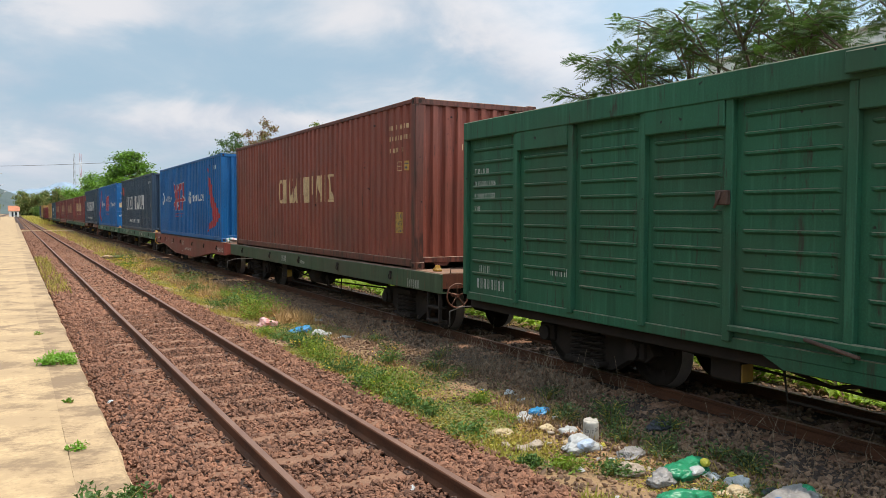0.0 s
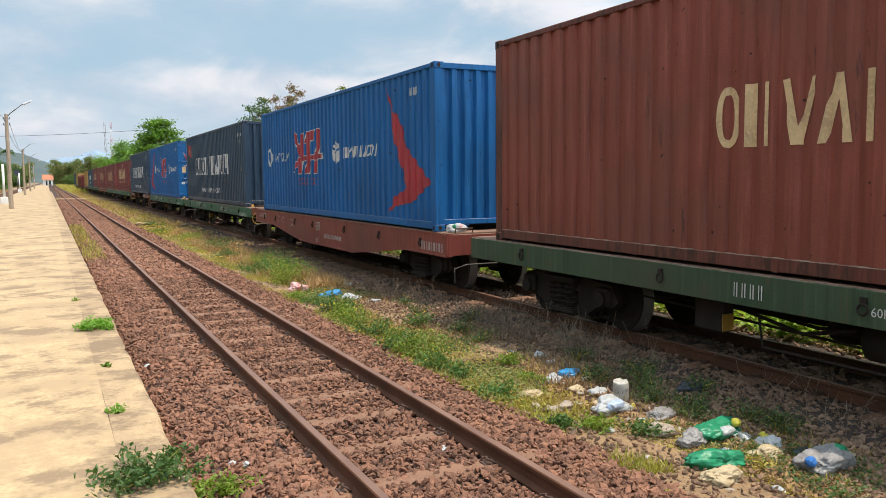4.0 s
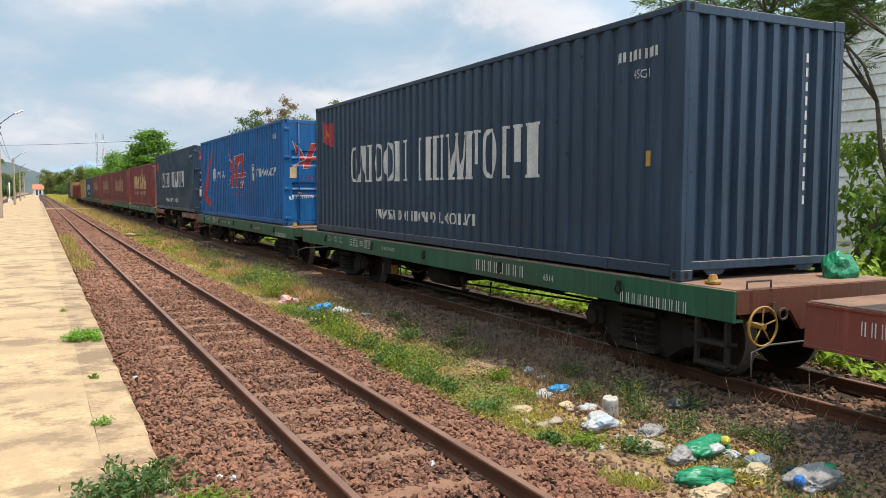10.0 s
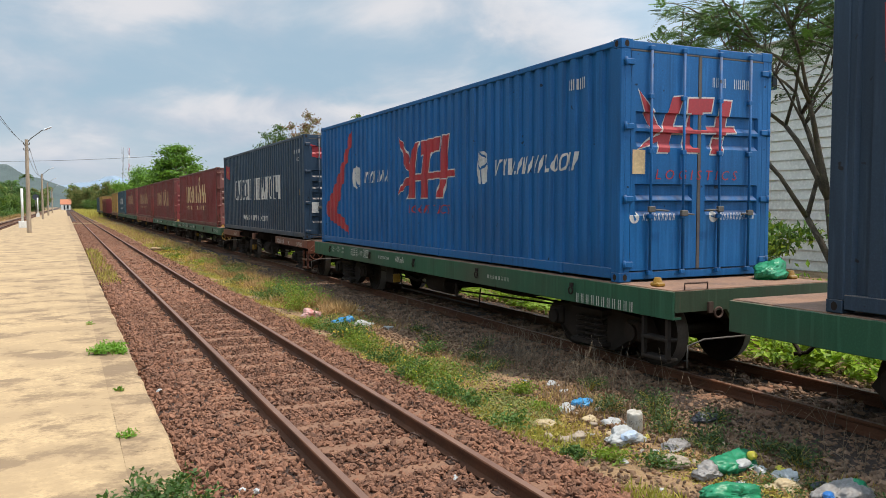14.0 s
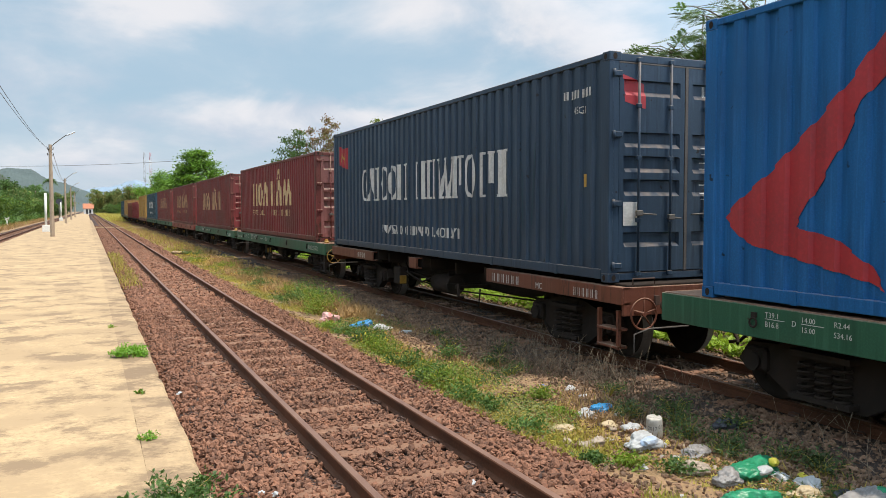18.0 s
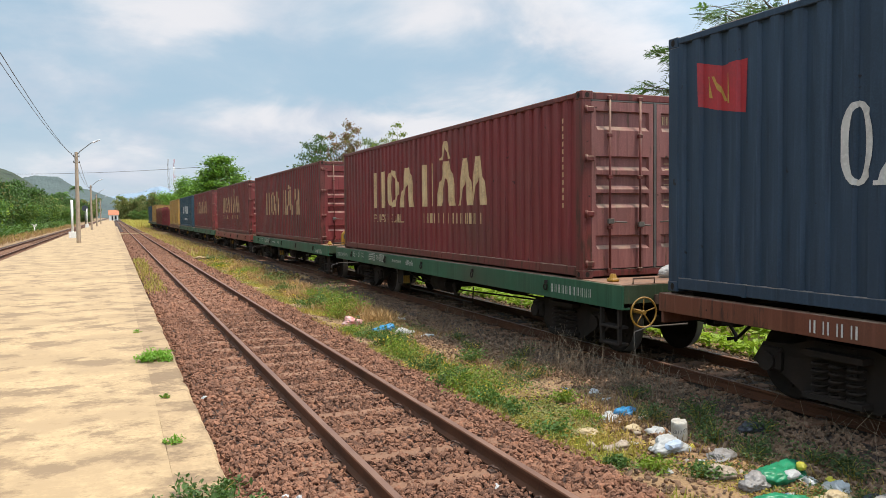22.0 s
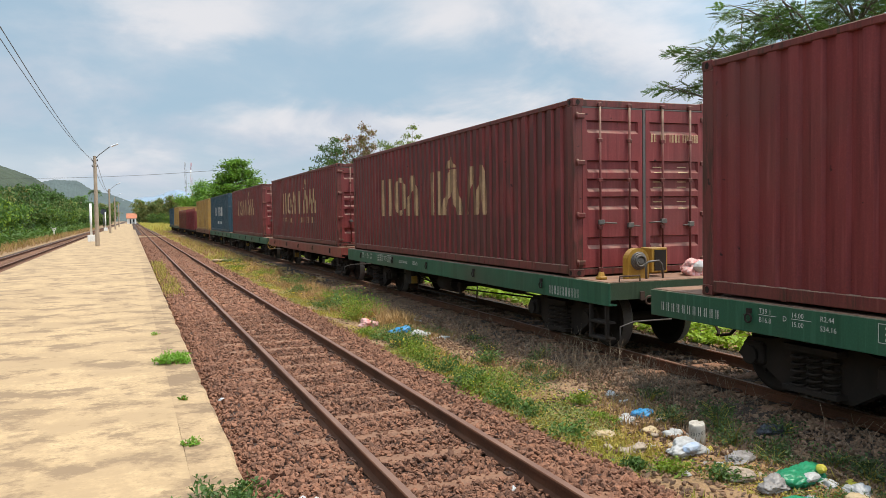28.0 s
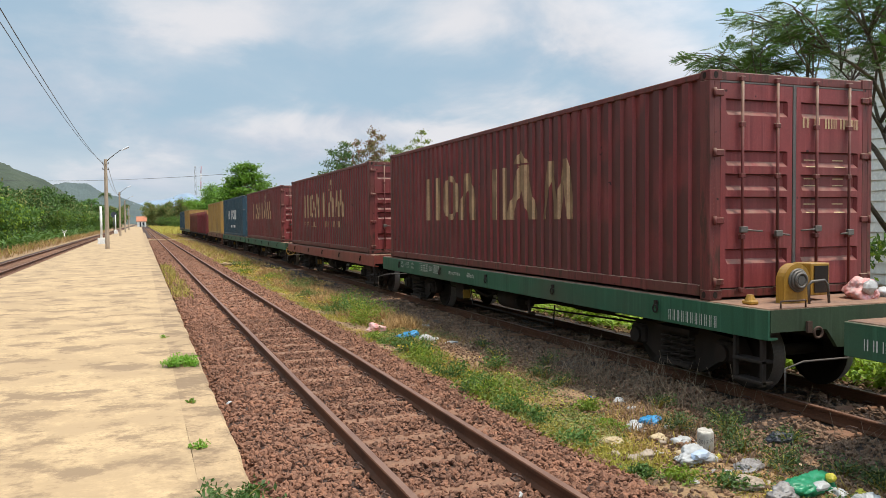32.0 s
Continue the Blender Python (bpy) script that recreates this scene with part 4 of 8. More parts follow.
def door_leaf(c, s, yy, d, top, mat, rod_mat):
    """One door leaf with pressed bands, hinges, two locking rods and their handles."""
    z0, z1 = 0.135, top - 0.14
    h = z1 - z0
    xa, xb = sorted((s * 0.03, s * (HALF - 0.155)))
    prof = door_bands(top, mat.replace("faded_", ""))[::-1]
    bm = bmesh.new()
    ia, ib = xa + 0.07, xb - 0.07
    cols = []
    for z, q in prof:
        cols.append([bm.verts.new((x, yy + d * (0.006 + k), z)) for x, k in ((xa, 0), (ia, 0), (ia + 0.03, q), (ib - 0.03, q), (ib, 0), (xb, 0))])
    for a, b in zip(cols, cols[1:]):
        for k in range(5):
            bm.faces.new((a[k], a[k + 1], b[k + 1], b[k]))
    bmesh.ops.recalc_face_normals(bm, faces=bm.faces[:])
    door = part("door", bm, mat, c)
    for f in (0.27, 0.76):
        x = xa + (xb - xa) * f
        bm = bmesh.new()
        tube(bm, [(x, yy - d * 0.03, z0 - 0.06), (x, yy - d * 0.03, z1 + 0.08)], 0.017, 8)
        for z in (z0 - 0.03, z0 + 0.25 * h, z0 + 0.55 * h, z0 + 0.8 * h, z1 + 0.05):
            soft_box(bm, x - 0.035, x + 0.035, *sorted((yy - d * 0.048, yy + d * 0.0)), z - 0.028, z + 0.028, 0.006)
        part("locking_rod", bm, rod_mat, door)
        bm = bmesh.new()
        hz = z0 + 0.27 * h + (0.03 if f < 0.5 else -0.02)
        w = -s * 0.28 if f < 0.5 else s * 0.02
        tube(bm, [(x, yy - d * 0.055, hz), (x + 0.26 * (1 if x < 0 else -1) * (1 if f < 0.5 else 0.6), yy - d * 0.06, hz - 0.015)], 0.011, 6)
        soft_box(bm, x - 0.05, x + 0.05, *sorted((yy - d * 0.07, yy - d * 0.03)), hz - 0.03, hz + 0.04, 0.006)
        part("handle", bm, "grey_steel", door, "bare steel handle")
    for f in (0.03, 0.33, 0.66, 0.95):
        z = z0 + h * f
        bm = bmesh.new()
        soft_box(bm, *sorted((s * (HALF - 0.06), s * (HALF - 0.19))), *sorted((yy - d * 0.022, yy + d * 0.01)), z - 0.035, z + 0.035, 0.008)
        tube(bm, [(s * (HALF - 0.06), yy - d * 0.02, z - 0.05), (s * (HALF - 0.06), yy - d * 0.02, z + 0.05)], 0.018, 8)
        part("hinge", bm, rod_mat, door)


CASTINGS = {k: corner_casting_mesh(k) for k in ("red_brown", "maroon", "maroon_frame", "brown_frame", "blue", "dark_blue", "teal_blue", "ochre")}


# wheels and bogies
def wheelset_mesh():
    bm = bmesh.new()
    tube(bm, [(-0.75, 0, 0), (0.75, 0, 0)], 0.07, 10)
    for s in (-1, 1):
        prof = ((0.10, 0.09), (0.12, 0.20), (0.055, 0.22), (0.045, 0.34), (0.065, 0.36), (0.065, 0.415), (-0.045, 0.425), (-0.055, 0.45), (-0.075, 0.45),
                (-0.075, 0.36), (-0.02, 0.34), (-0.01, 0.22), (-0.07, 0.20), (-0.07, 0.09))
        n, rings = 28, []
        for k in range(n):
            a = 2 * math.pi * k / n
            rings.append([bm.verts.new((s * (0.5325 + x), r * math.cos(a), r * math.sin(a))) for x, r in prof])
        for k in range(n):
            a, b = rings[k], rings[(k + 1) % n]
            for j in range(len(prof) - 1):
                f = bm.faces.new((a[j], b[j], b[j + 1], a[j + 1]))
                f.smooth = True
                f.material_index = 1 if j in (5, 6, 7) else 0
        for k in range(6):
            a = math.pi * k / 3
            box(bm, *sorted((s * 0.585, s * 0.605)), 0.27 * math.cos(a) - 0.02, 0.27 * math.cos(a) + 0.02, 0.27 * math.sin(a) - 0.02, 0.27 * math.sin(a) + 0.02)
    bmesh.ops.recalc_face_normals(bm, faces=bm.faces[:])
    return finish("wheelset", bm, ("black_iron", "tread"))


def bogie_frame_mesh():
    bm = bmesh.new()
    for s in (-1, 1):
        x0, x1 = sorted((s * 0.74, s * 0.88))
        prism(bm, ((-1.12, 0.30), (-0.98, 0.50), (-0.62, 0.52), (-0.34, 0.60), (0.34, 0.60), (0.62, 0.52), (0.98, 0.50), (1.12, 0.30), (0.98, 0.20), (0.72, 0.20), (0.40, 0.02),
                   (-0.40, 0.02), (-0.72, 0.20), (-0.98, 0.20)), "x", x0, x1)
        for yy in (-0.85, 0.85):
            soft_box(bm, *sorted((s * 0.70, s * 0.95)), yy - 0.15, yy + 0.15, 0.22, 0.46, 0.03)
            tube(bm, [(s * 0.95, yy, 0.32), (s * 0.99, yy, 0.32)], 0.10, 12)
        for yy in (-0.2, 0.0, 0.2):
            for k in range(5):
                ring(bm, (s * 0.93, yy, 0.12 + 0.07 * k), 0.075, 0.016, "z", 10, 4)
        box(bm, *sorted((s * 0.86, s * 1.02)), -0.34, 0.34, 0.06, 0.11)
        box(bm, *sorted((s * 0.86, s * 1.02)), -0.34, 0.34, 0.47, 0.53)
    box(bm, -0.9, 0.9, -0.18, 0.18, 0.32, 0.58)
    return finish("bogie_frame", bm, "black_iron")


WHEELSET, BOGIE = wheelset_mesh(), bogie_frame_mesh()
WHEEL_Z = -0.116 + 0.42


def running_gear(w, y0, y1, centres=None):
    for yc in centres or (y0 + 1.75, y1 - 1.75):
        b = new("bogie", BOGIE)
        b.parent = w
        b.matrix_basis = pose(0, yc, 0)
        for dy in (-0.85, 0.85):
            ob = new("wheelset", WHEELSET)
            ob.parent = w
            ob.matrix_basis = pose(0, yc + dy, WHEEL_Z)
            WHEELSETS.append((ob, pose(0, yc + dy, WHEEL_Z)))
    for d, yy in ((-1, y0), (1, y1)):
        bm = bmesh.new()
        soft_box(bm, -0.09, 0.09, *sorted((yy, yy + d * 0.30)), 0.42, 0.62, 0.02)
        soft_box(bm, -0.15, 0.15, *sorted((yy + d * 0.24, yy + d * 0.47)), 0.40, 0.66, 0.04)
        part("coupler", bm, "black_iron", w, "dark iron coupler head")
    for d, yy in ((-1, y0), (1, y1)):
        bm = bmesh.new()
        tube(bm, [(0.32, yy, 0.55), (0.33, yy + d * 0.15, 0.42), (0.3, yy + d * 0.36, 0.22), (0.2, yy + d * 0.45, 0.2)], 0.022, 6)
        part("brake_hose", bm, "black_iron", w)
    ym = (y0 + y1) / 2
    bm = bmesh.new()
    tube(bm, [(0.35, ym - 1.2, 0.38), (0.35, ym - 0.4, 0.38)], 0.17, 12)
    tube(bm, [(-0.45, ym + 0.5, 0.42), (-0.45, ym + 1.0, 0.42)], 0.14, 12)
    for k in (-0.9, -0.5):
        box(bm, -0.95, 0.95, ym + k, ym + k + 0.05, 0.40, 0.46)
    tube(bm, [(-0.2, y0 + 3, 0.36), (-0.2, y1 - 3, 0.36)], 0.02, 6)
    tube(bm, [(-0.7, y0 + 2.6, 0.44), (-0.7, ym, 0.30), (-0.7, y1 - 2.6, 0.44)], 0.016, 6)
    tube(bm, [(-1.0, ym - 2.0, 0.50), (-1.0, ym - 1.95, 0.2), (-1.0, ym + 1.4, 0.2), (-1.0, ym + 1.45, 0.5)], 0.014, 6)
    tube(bm, [(-0.95, ym - 1.0, 0.5), (-0.95, ym - 1.02, 0.28), (-0.9, ym - 1.1, 0.26)], 0.03, 6)
    for k in range(4):
        tube(bm, [(-0.85 + 0.2 * k, ym + 0.5, 0.50 - 0.03 * k), (-0.8 + 0.2 * k, ym + 1.1, 0.36 + 0.04 * k), (-0.85 + 0.1 * k, ym + 1.9, 0.52)], 0.02, 6)
    part("brake_gear", bm, "black_iron", w)
    bm = bmesh.new()
    tube(bm, [(-0.72, ym - 0.42, 0.42), (-0.72, ym + 0.42, 0.42)], 0.19, 14)
    soft_box(bm, -0.78, -0.66, ym - 0.2, ym - 0.12, 0.56, 0.68, 0.01)
    part("air_tank", bm, "black_iron", w)
    bm = bmesh.new()
    soft_box(bm, -0.98, -0.80, ym + 1.95, ym + 2.35, 0.24, 0.62, 0.02)
    hanger = part("brake_hanger", bm, "black_iron", w)
    bm = bmesh.new()
    soft_box(bm, -0.985, -0.83, ym + 1.93, ym + 1.945, 0.26, 0.44, 0.004)
    part("warning_plate", bm, "yellow", hanger, "worn yellow plate")


def end_fittings(w, y0, mat, wheel_mat, steps=True, wheel=True):
    """What hangs at the end that faces the viewer: steps, hand wheel, rail and grab iron."""
    x = -1.2
    if steps:
        bm = bmesh.new()
        for yy in (y0 + 0.12, y0 + 0.52):
            box(bm, x - 0.01, x + 0.04, yy - 0.02, yy + 0.02, 0.13, 0.62)
        for z in (0.14, 0.36):
            soft_box(bm, x - 0.02, x + 0.14, y0 + 0.10, y0 + 0.54, z, z + 0.035, 0.006)
        part("step", bm, "black_iron" if mat != "rust_brown" else mat, w, "steel steps hung below the sill")
    bm = bmesh.new()
    tube(bm, [(-1.05, y0 + 0.02, DECK), (-1.05, y0 + 0.02, DECK + 0.07), (-0.72, y0 + 0.02, DECK + 0.07), (-0.72, y0 + 0.02, DECK)], 0.011, 6)
    part("deck_handle", bm, "rust_clip", w)
    bm = bmesh.new()
    tube(bm, [(-1.16, y0 - 0.16, 0.12), (-1.16, y0 - 0.16, 0.36), (-0.95, y0 - 0.18, 0.42), (-0.35, y0 - 0.18, 0.42)], 0.011, 6)
    part("grab_iron", bm, "gasket", w)
    bm = bmesh.new()
    ring(bm, (-0.62, y0 - 0.05, 0.68), 0.055, 0.014, "y", 14, 6)
    box(bm, -0.74, -0.68, y0 - 0.035, y0 - 0.002, 0.68, 0.80)
    part("lashing_ring", bm, "rust_clip", w)
    if wheel:
        bm = bmesh.new()
        ring(bm, (-1.02, y0 - 0.16, 0.60), 0.19, 0.013, "y", 24, 6)
        for k in range(5):
            a = 2 * math.pi * k / 5 + 0.3
            tube(bm, [(-1.02, y0 - 0.15, 0.60), (-1.02 + 0.19 * math.cos(a), y0 - 0.16, 0.60 + 0.19 * math.sin(a))], 0.009, 5)
        tube(bm, [(-1.02, y0 - 0.18, 0.60), (-1.02, y0 + 0.02, 0.60)], 0.03, 8)
        part("hand_wheel", bm, wheel_mat, w, "spoked hand-brake wheel")


def sill_marks(w, shapes, x=-1.242, mat="white"):
    groups, reach = [], -99.0
    for poly in sorted((p for p in shapes if len(p) > 2), key=lambda p: min(q[0] for q in p)):
        if min(q[0] for q in poly) > reach + 0.07:
            groups.append([])
        groups[-1].append(poly)
        reach = max(reach, max(q[0] for q in poly))
    for group in groups:
        bm = bmesh.new()
        for poly in group:
            bm.faces.new([bm.verts.new((x, u, v)) for u, v in poly])
        part("wagon_marking", bm, mat, w, "stencilled wagon marking")


def tie_rings(w, places, z):
    for y in places:
        bm = bmesh.new()
        box(bm, -1.262, -1.236, y - 0.03, y + 0.03, z + 0.02, z + 0.07)
        ring(bm, (-1.262, y, z - 0.03), 0.045, 0.011, "x", 12, 6)
        part("tie_ring", bm, "black_iron", w)


def twist_locks(w, ys):
    for y in ys:
        for s in (-1, 1):
            bm = bmesh.new()
            b = bmesh.new()
            bmesh.ops.create_cone(b, cap_ends=True, segments=12, radius1=0.058, radius2=0.036, depth=0.06)
            add(bm, b, pose(s * 1.06, y, DECK + 0.075))
            soft_box(bm, s * 1.06 - 0.06, s * 1.06 + 0.06, y - 0.07, y + 0.07, DECK, DECK + 0.05, 0.015)
            part("twist_lock", bm, "yellow", w, "yellow twist-lock cone")


def flat_wagon(y, a, b, mat, label, marks, wheel_mat="yellow", kind="straight", locks=True, wheel=True, end_mat=None):
    """A flat wagon whose load starts at y; a and b: how far it reaches past the load's ends."""
    m = pose(CX, y, 0)
    w = thing("flat_wagon", m, label, "wagon", "wagons of the train")
    ROLLING.append((w, m))
    y0, y1 = -a, LONG + b
    for s in (-1, 1):
        bm = bmesh.new()
        xa, xb = sorted((s * 1.236, s * 1.20))
        if kind == "straight":
            soft_box(bm, xa, xb, y0, y1, 0.62, DECK - 0.012, 0.006)
            for z in (0.62, DECK - 0.04):
                box(bm, *sorted((s * 1.199, s * 1.10)), y0 + 0.01, y1 - 0.01, z, z + 0.026)
            k = y0 + 0.5
            while k < y1:
                box(bm, *sorted((s * 1.199, s * 1.14)), k, k + 0.012, 0.64, DECK - 0.05)
                k += 1.2
        elif kind == "belly":
            prism(bm, ((y0, 0.55), (1.3, 0.55), (4.2, 0.26), (8.2, 0.26), (11.0, 0.55), (y1, 0.55), (y1, DECK - 0.012), (y0, DECK - 0.012)), "x", xa, xb)
            prism(bm, ((y0, 0.54), (1.3, 0.54), (4.2, 0.25), (8.2, 0.25), (11.0, 0.54), (y1, 0.54), (y1, 0.565), (11.0, 0.565), (8.2, 0.275), (4.2, 0.275), (1.3, 0.565), (y0, 0.565)),
                  "x", *sorted((s * 1.25, s * 1.12)))
            box(bm, *sorted((s * 1.25, s * 1.12)), y0, y1, DECK - 0.035, DECK - 0.012)
        else:
            for u0, u1 in ((y0, 3.33), (6.38, 6.78), (9.05, y1)):
                soft_box(bm, xa, xb, u0, u1, 0.70, DECK - 0.03, 0.006)
                box(bm, *sorted((s * 1.199, s * 1.11)), u0, u1, 0.70, 0.722)
                box(bm, *sorted((s * 1.199, s * 1.11)), u0, u1, DECK - 0.055, DECK - 0.032)
                if u1 < y1:
                    part("side_sill", bm, mat, w)
                    bm = bmesh.new()
        part("side_sill", bm, mat, w)
    bm = bmesh.new()
    for s in (-0.2, 0.2):
        prism(bm, ((y0 + 0.1, 0.55), (2.5, 0.55), (3.6, 0.36), (LONG - 3.6, 0.36), (LONG - 2.5, 0.55), (y1 - 0.1, 0.55), (y1 - 0.1, 0.88), (y0 + 0.1, 0.88)), "x", s - 0.03, s + 0.03)
    k = y0 + 0.6
    while k < y1 - 0.4:
        reach = 0.95 if kind == "skeleton" else 1.19
        box(bm, -reach, reach, k, k + 0.07, 0.68, 0.88)
        k += 1.2
    part("centre_sill", bm, "black_iron", w)
    for d, yy in ((1, y0), (-1, y1)):
        bm = bmesh.new()
        ya, yb = sorted((yy, yy + d * 0.05))
        if kind == "straight":
            prism(bm, ((-1.198, 0.70), (-0.45, 0.70), (-0.3, 0.50), (0.3, 0.50), (0.45, 0.70), (1.198, 0.70), (1.198, DECK - 0.014), (-1.198, DECK - 0.014)), "y", ya, yb)
        else:
            soft_box(bm, -1.198, 1.198, ya, yb, 0.56, DECK - 0.03, 0.006)
        part("end_beam", bm, end_mat or ("olive_green" if mat == "wagon_green" else mat), w, "grimy end beam")
    if kind != "skeleton":
        bm = bmesh.new()
        soft_box(bm, -1.21, 1.21, y0 + 0.02, y1 - 0.02, DECK - 0.04, DECK, 0.005)
        part("deck", bm, "deck", w, "rusty sheet-steel deck")
    else:
        for yy in (y0 + 0.05, 3.0, 6.38, 9.0, y1 - 0.45):
            bm = bmesh.new()
            soft_box(bm, -1.10, 1.10, yy, yy + 0.4, 0.72, DECK, 0.01)
            part("bolster", bm, "black_iron", w)
    running_gear(w, y0, y1, {"skeleton": (1.35, 10.07), "belly": (1.20, 10.87)}.get(kind, (0.94, 10.87)))
    end_fittings(w, y0, mat if kind != "skeleton" else "rust_brown", wheel_mat, kind != "belly", wheel)
    if kind != "skeleton":
        tie_rings(w, (0.95, 3.6, 6.16, 8.58, 11.43) if kind == "straight" else (0.6, 2.6, 4.7, 7.08, 8.68, 10.7, 12.0), 0.80 if kind == "straight" else 0.74)
    if locks:
        twist_locks(w, (y0 + 0.45,))
    if marks:
        sill_marks(w, marks)
    return w


def stroke_text(u0, u1, v0, v1, n):
    """Bars in the size of a stencilled code."""
    return bars(n, u0, u1, v0, v1, 2, 0.0, 0.30, 0.28)


def outline(u0, u1, v0, v1, t=0.012):
    """A thin painted frame."""
    return [[(a, c), (b, c), (b, d), (a, d)] for a, b, c, d in ((u0, u1, v0, v0 + t), (u0, u1, v1 - t, v1), (u0, u0 + t, v0 + t, v1 - t), (u1 - t, u1, v0 + t, v1 - t))]


def plate_marks():
    """The stencilled table of weights and lengths of a green wagon."""
    out = place_words("T39.1", 0.075, 11.3, 0.835) + place_words("B16.8", 0.075, 11.3, 0.745) + place_words("D", 0.075, 10.98, 0.79) + place_words("14.00", 0.07, 10.87, 0.84) + place_words("15.00", 0.07, 10.87, 0.75)
    out += place_words("R2.44", 0.07, 10.52, 0.84) + place_words("S34.16", 0.07, 10.52, 0.75) + [[(11.06, 0.818), (11.3, 0.818), (11.3, 0.824), (11.06, 0.824)], [(10.62, 0.822), (10.87, 0.822), (10.87, 0.828), (10.62, 0.828)]]
    out += outline(9.37, 9.9, 0.73, 0.90, 0.006) + [[(u, v), (u + 0.1, v), (u + 0.1, v + 0.02), (u, v + 0.02)] for u in (9.4, 9.56, 9.73) for v in (0.75, 0.80, 0.85)]
    out += outline(9.07, 9.29, 0.77, 0.86, 0.008) + stroke_text(9.1, 9.27, 0.79, 0.84, 3) + outline(8.67, 9.01, 0.735, 0.90, 0.01) + stroke_text(8.70, 8.99, 0.755, 0.88, 4)
    return out + place_words("XE CHO CONTAINER", 0.085, 8.08, 0.765, 0.76)


# where each load starts along the line at the beginning
START = {"brown": 12.06, "blue": 26.30, "slate": 41.04, "blue_two": 56.10, "slate_two": 69.97, "maroon": 84.00, "maroon_two": 98.98, "maroon_three": 113.2, "maroon_four": 128.3,
         "teal": 142.9, "ochre": 157.6}

# the brown box on an olive wagon
flat_wagon(START["brown"], 0.95, 0.75, "olive_green", "olive-green flat wagon with a rusty deck and brown hand wheel", stroke_text(-0.17, 0.31, 0.64, 0.78, 6)
           + place_words("60Km/h", 0.11, 6.1, 0.72) + stroke_text(7.2, 7.6, 0.7, 0.84, 4), "rust_brown", end_mat="rust_brown")
build_container(START["brown"], 2.896, "red_brown", "faded red-brown corrugated container with cream lettering", False, [
    ("lettering", "cream", shapes((("hoop", 7.85, 7.57), ("slab", 7.49, 7.20), ("vee", 7.09, 6.72), ("tent", 6.68, 6.34), ("pole", 6.25, 5.94), ("post", 6.0, 5.6), ("pole", 5.59, 5.22),
                                       ("tent", 5.13, 4.72), ("pair", 4.70, 4.42), ("slant", 4.33, 4.01)), 1.19, 1.78)),
    ("code", "cream", bars(4, 0.35, 1.15, 2.42, 2.50, 2) + bars(7, 0.25, 1.15, 2.23, 2.31, 2) + bars(4, 0.55, 1.17, 2.02, 2.10, 2)),
    ("warning_panel", "gold_mark", [[(0.53, 0.6), (0.9, 0.6), (0.9, 0.97), (0.53, 0.97)]]),
    ("warning_word", "ink", fit_words("CAUTION", 0.89, 0.55, 0.85, 0.955)), ("warning_height", "ink", fit_words("9'-6\"", 0.85, 0.58, 0.735, 0.82)), ("warning_word", "ink", fit_words("HIGH", 0.80, 0.58, 0.615, 0.70)),
    ("notice_panel", "gold_mark", [[(0.35, 1.69), (0.465, 1.69), (0.465, 1.855), (0.35, 1.855)]]), ("notice_bar", "ink", [[(0.37, 1.80), (0.445, 1.80), (0.445, 1.82), (0.37, 1.82)]]), ("notice_bar", "ink", [[(0.38, 1.72), (0.44, 1.72), (0.44, 1.755), (0.38, 1.755)]]),
    ("notice_outline", "cream", outline(0.64, 0.75, 1.69, 1.855)), ("notice_bar", "cream", [[(0.66, 1.765), (0.735, 1.765), (0.735, 1.78), (0.66, 1.78)]]),
    ("end:emblem", "cream", [[(-0.25, 1.95), (-0.1, 2.0), (0.0, 1.82), (-0.05, 1.78)], [(0.25, 1.95), (0.1, 2.0), (0.0, 1.82), (0.05, 1.78)]] + bars(7, -0.28, 0.28, 2.05, 2.15, 2)),
    ("end:code", "cream", bars(2, 0.86, 1.0, 0.8, 1.15, 1) + bars(2, 0.72, 0.82, 2.2, 2.6, 1)),
])

# the first blue box on a red fish-bellied wagon
ARROW = [(2.19, 2.74), (1.95, 2.22), (1.61, 2.08), (1.23, 1.47), (0.24, 0.84), (1.03, 0.48), (1.76, 0.40), (2.17, 0.27), (1.87, 0.57), (1.26, 0.74), (1.84, 1.63)]
ARROW_POLYS = [[ARROW[0], ARROW[1], ARROW[10]], [ARROW[1], ARROW[2], ARROW[3], ARROW[10]], [ARROW[10], ARROW[3], ARROW[9]], [ARROW[3], ARROW[4], ARROW[9]],
               [ARROW[4], ARROW[5], ARROW[9]], [ARROW[5], ARROW[6], ARROW[8], ARROW[9]], [ARROW[6], ARROW[7], ARROW[8]]]


def disc(u, v, r, k=1.0, n=14):
    return [(u + r * math.cos(2 * math.pi * i / n), v + k * r * math.sin(2 * math.pi * i / n)) for i in range(n)]


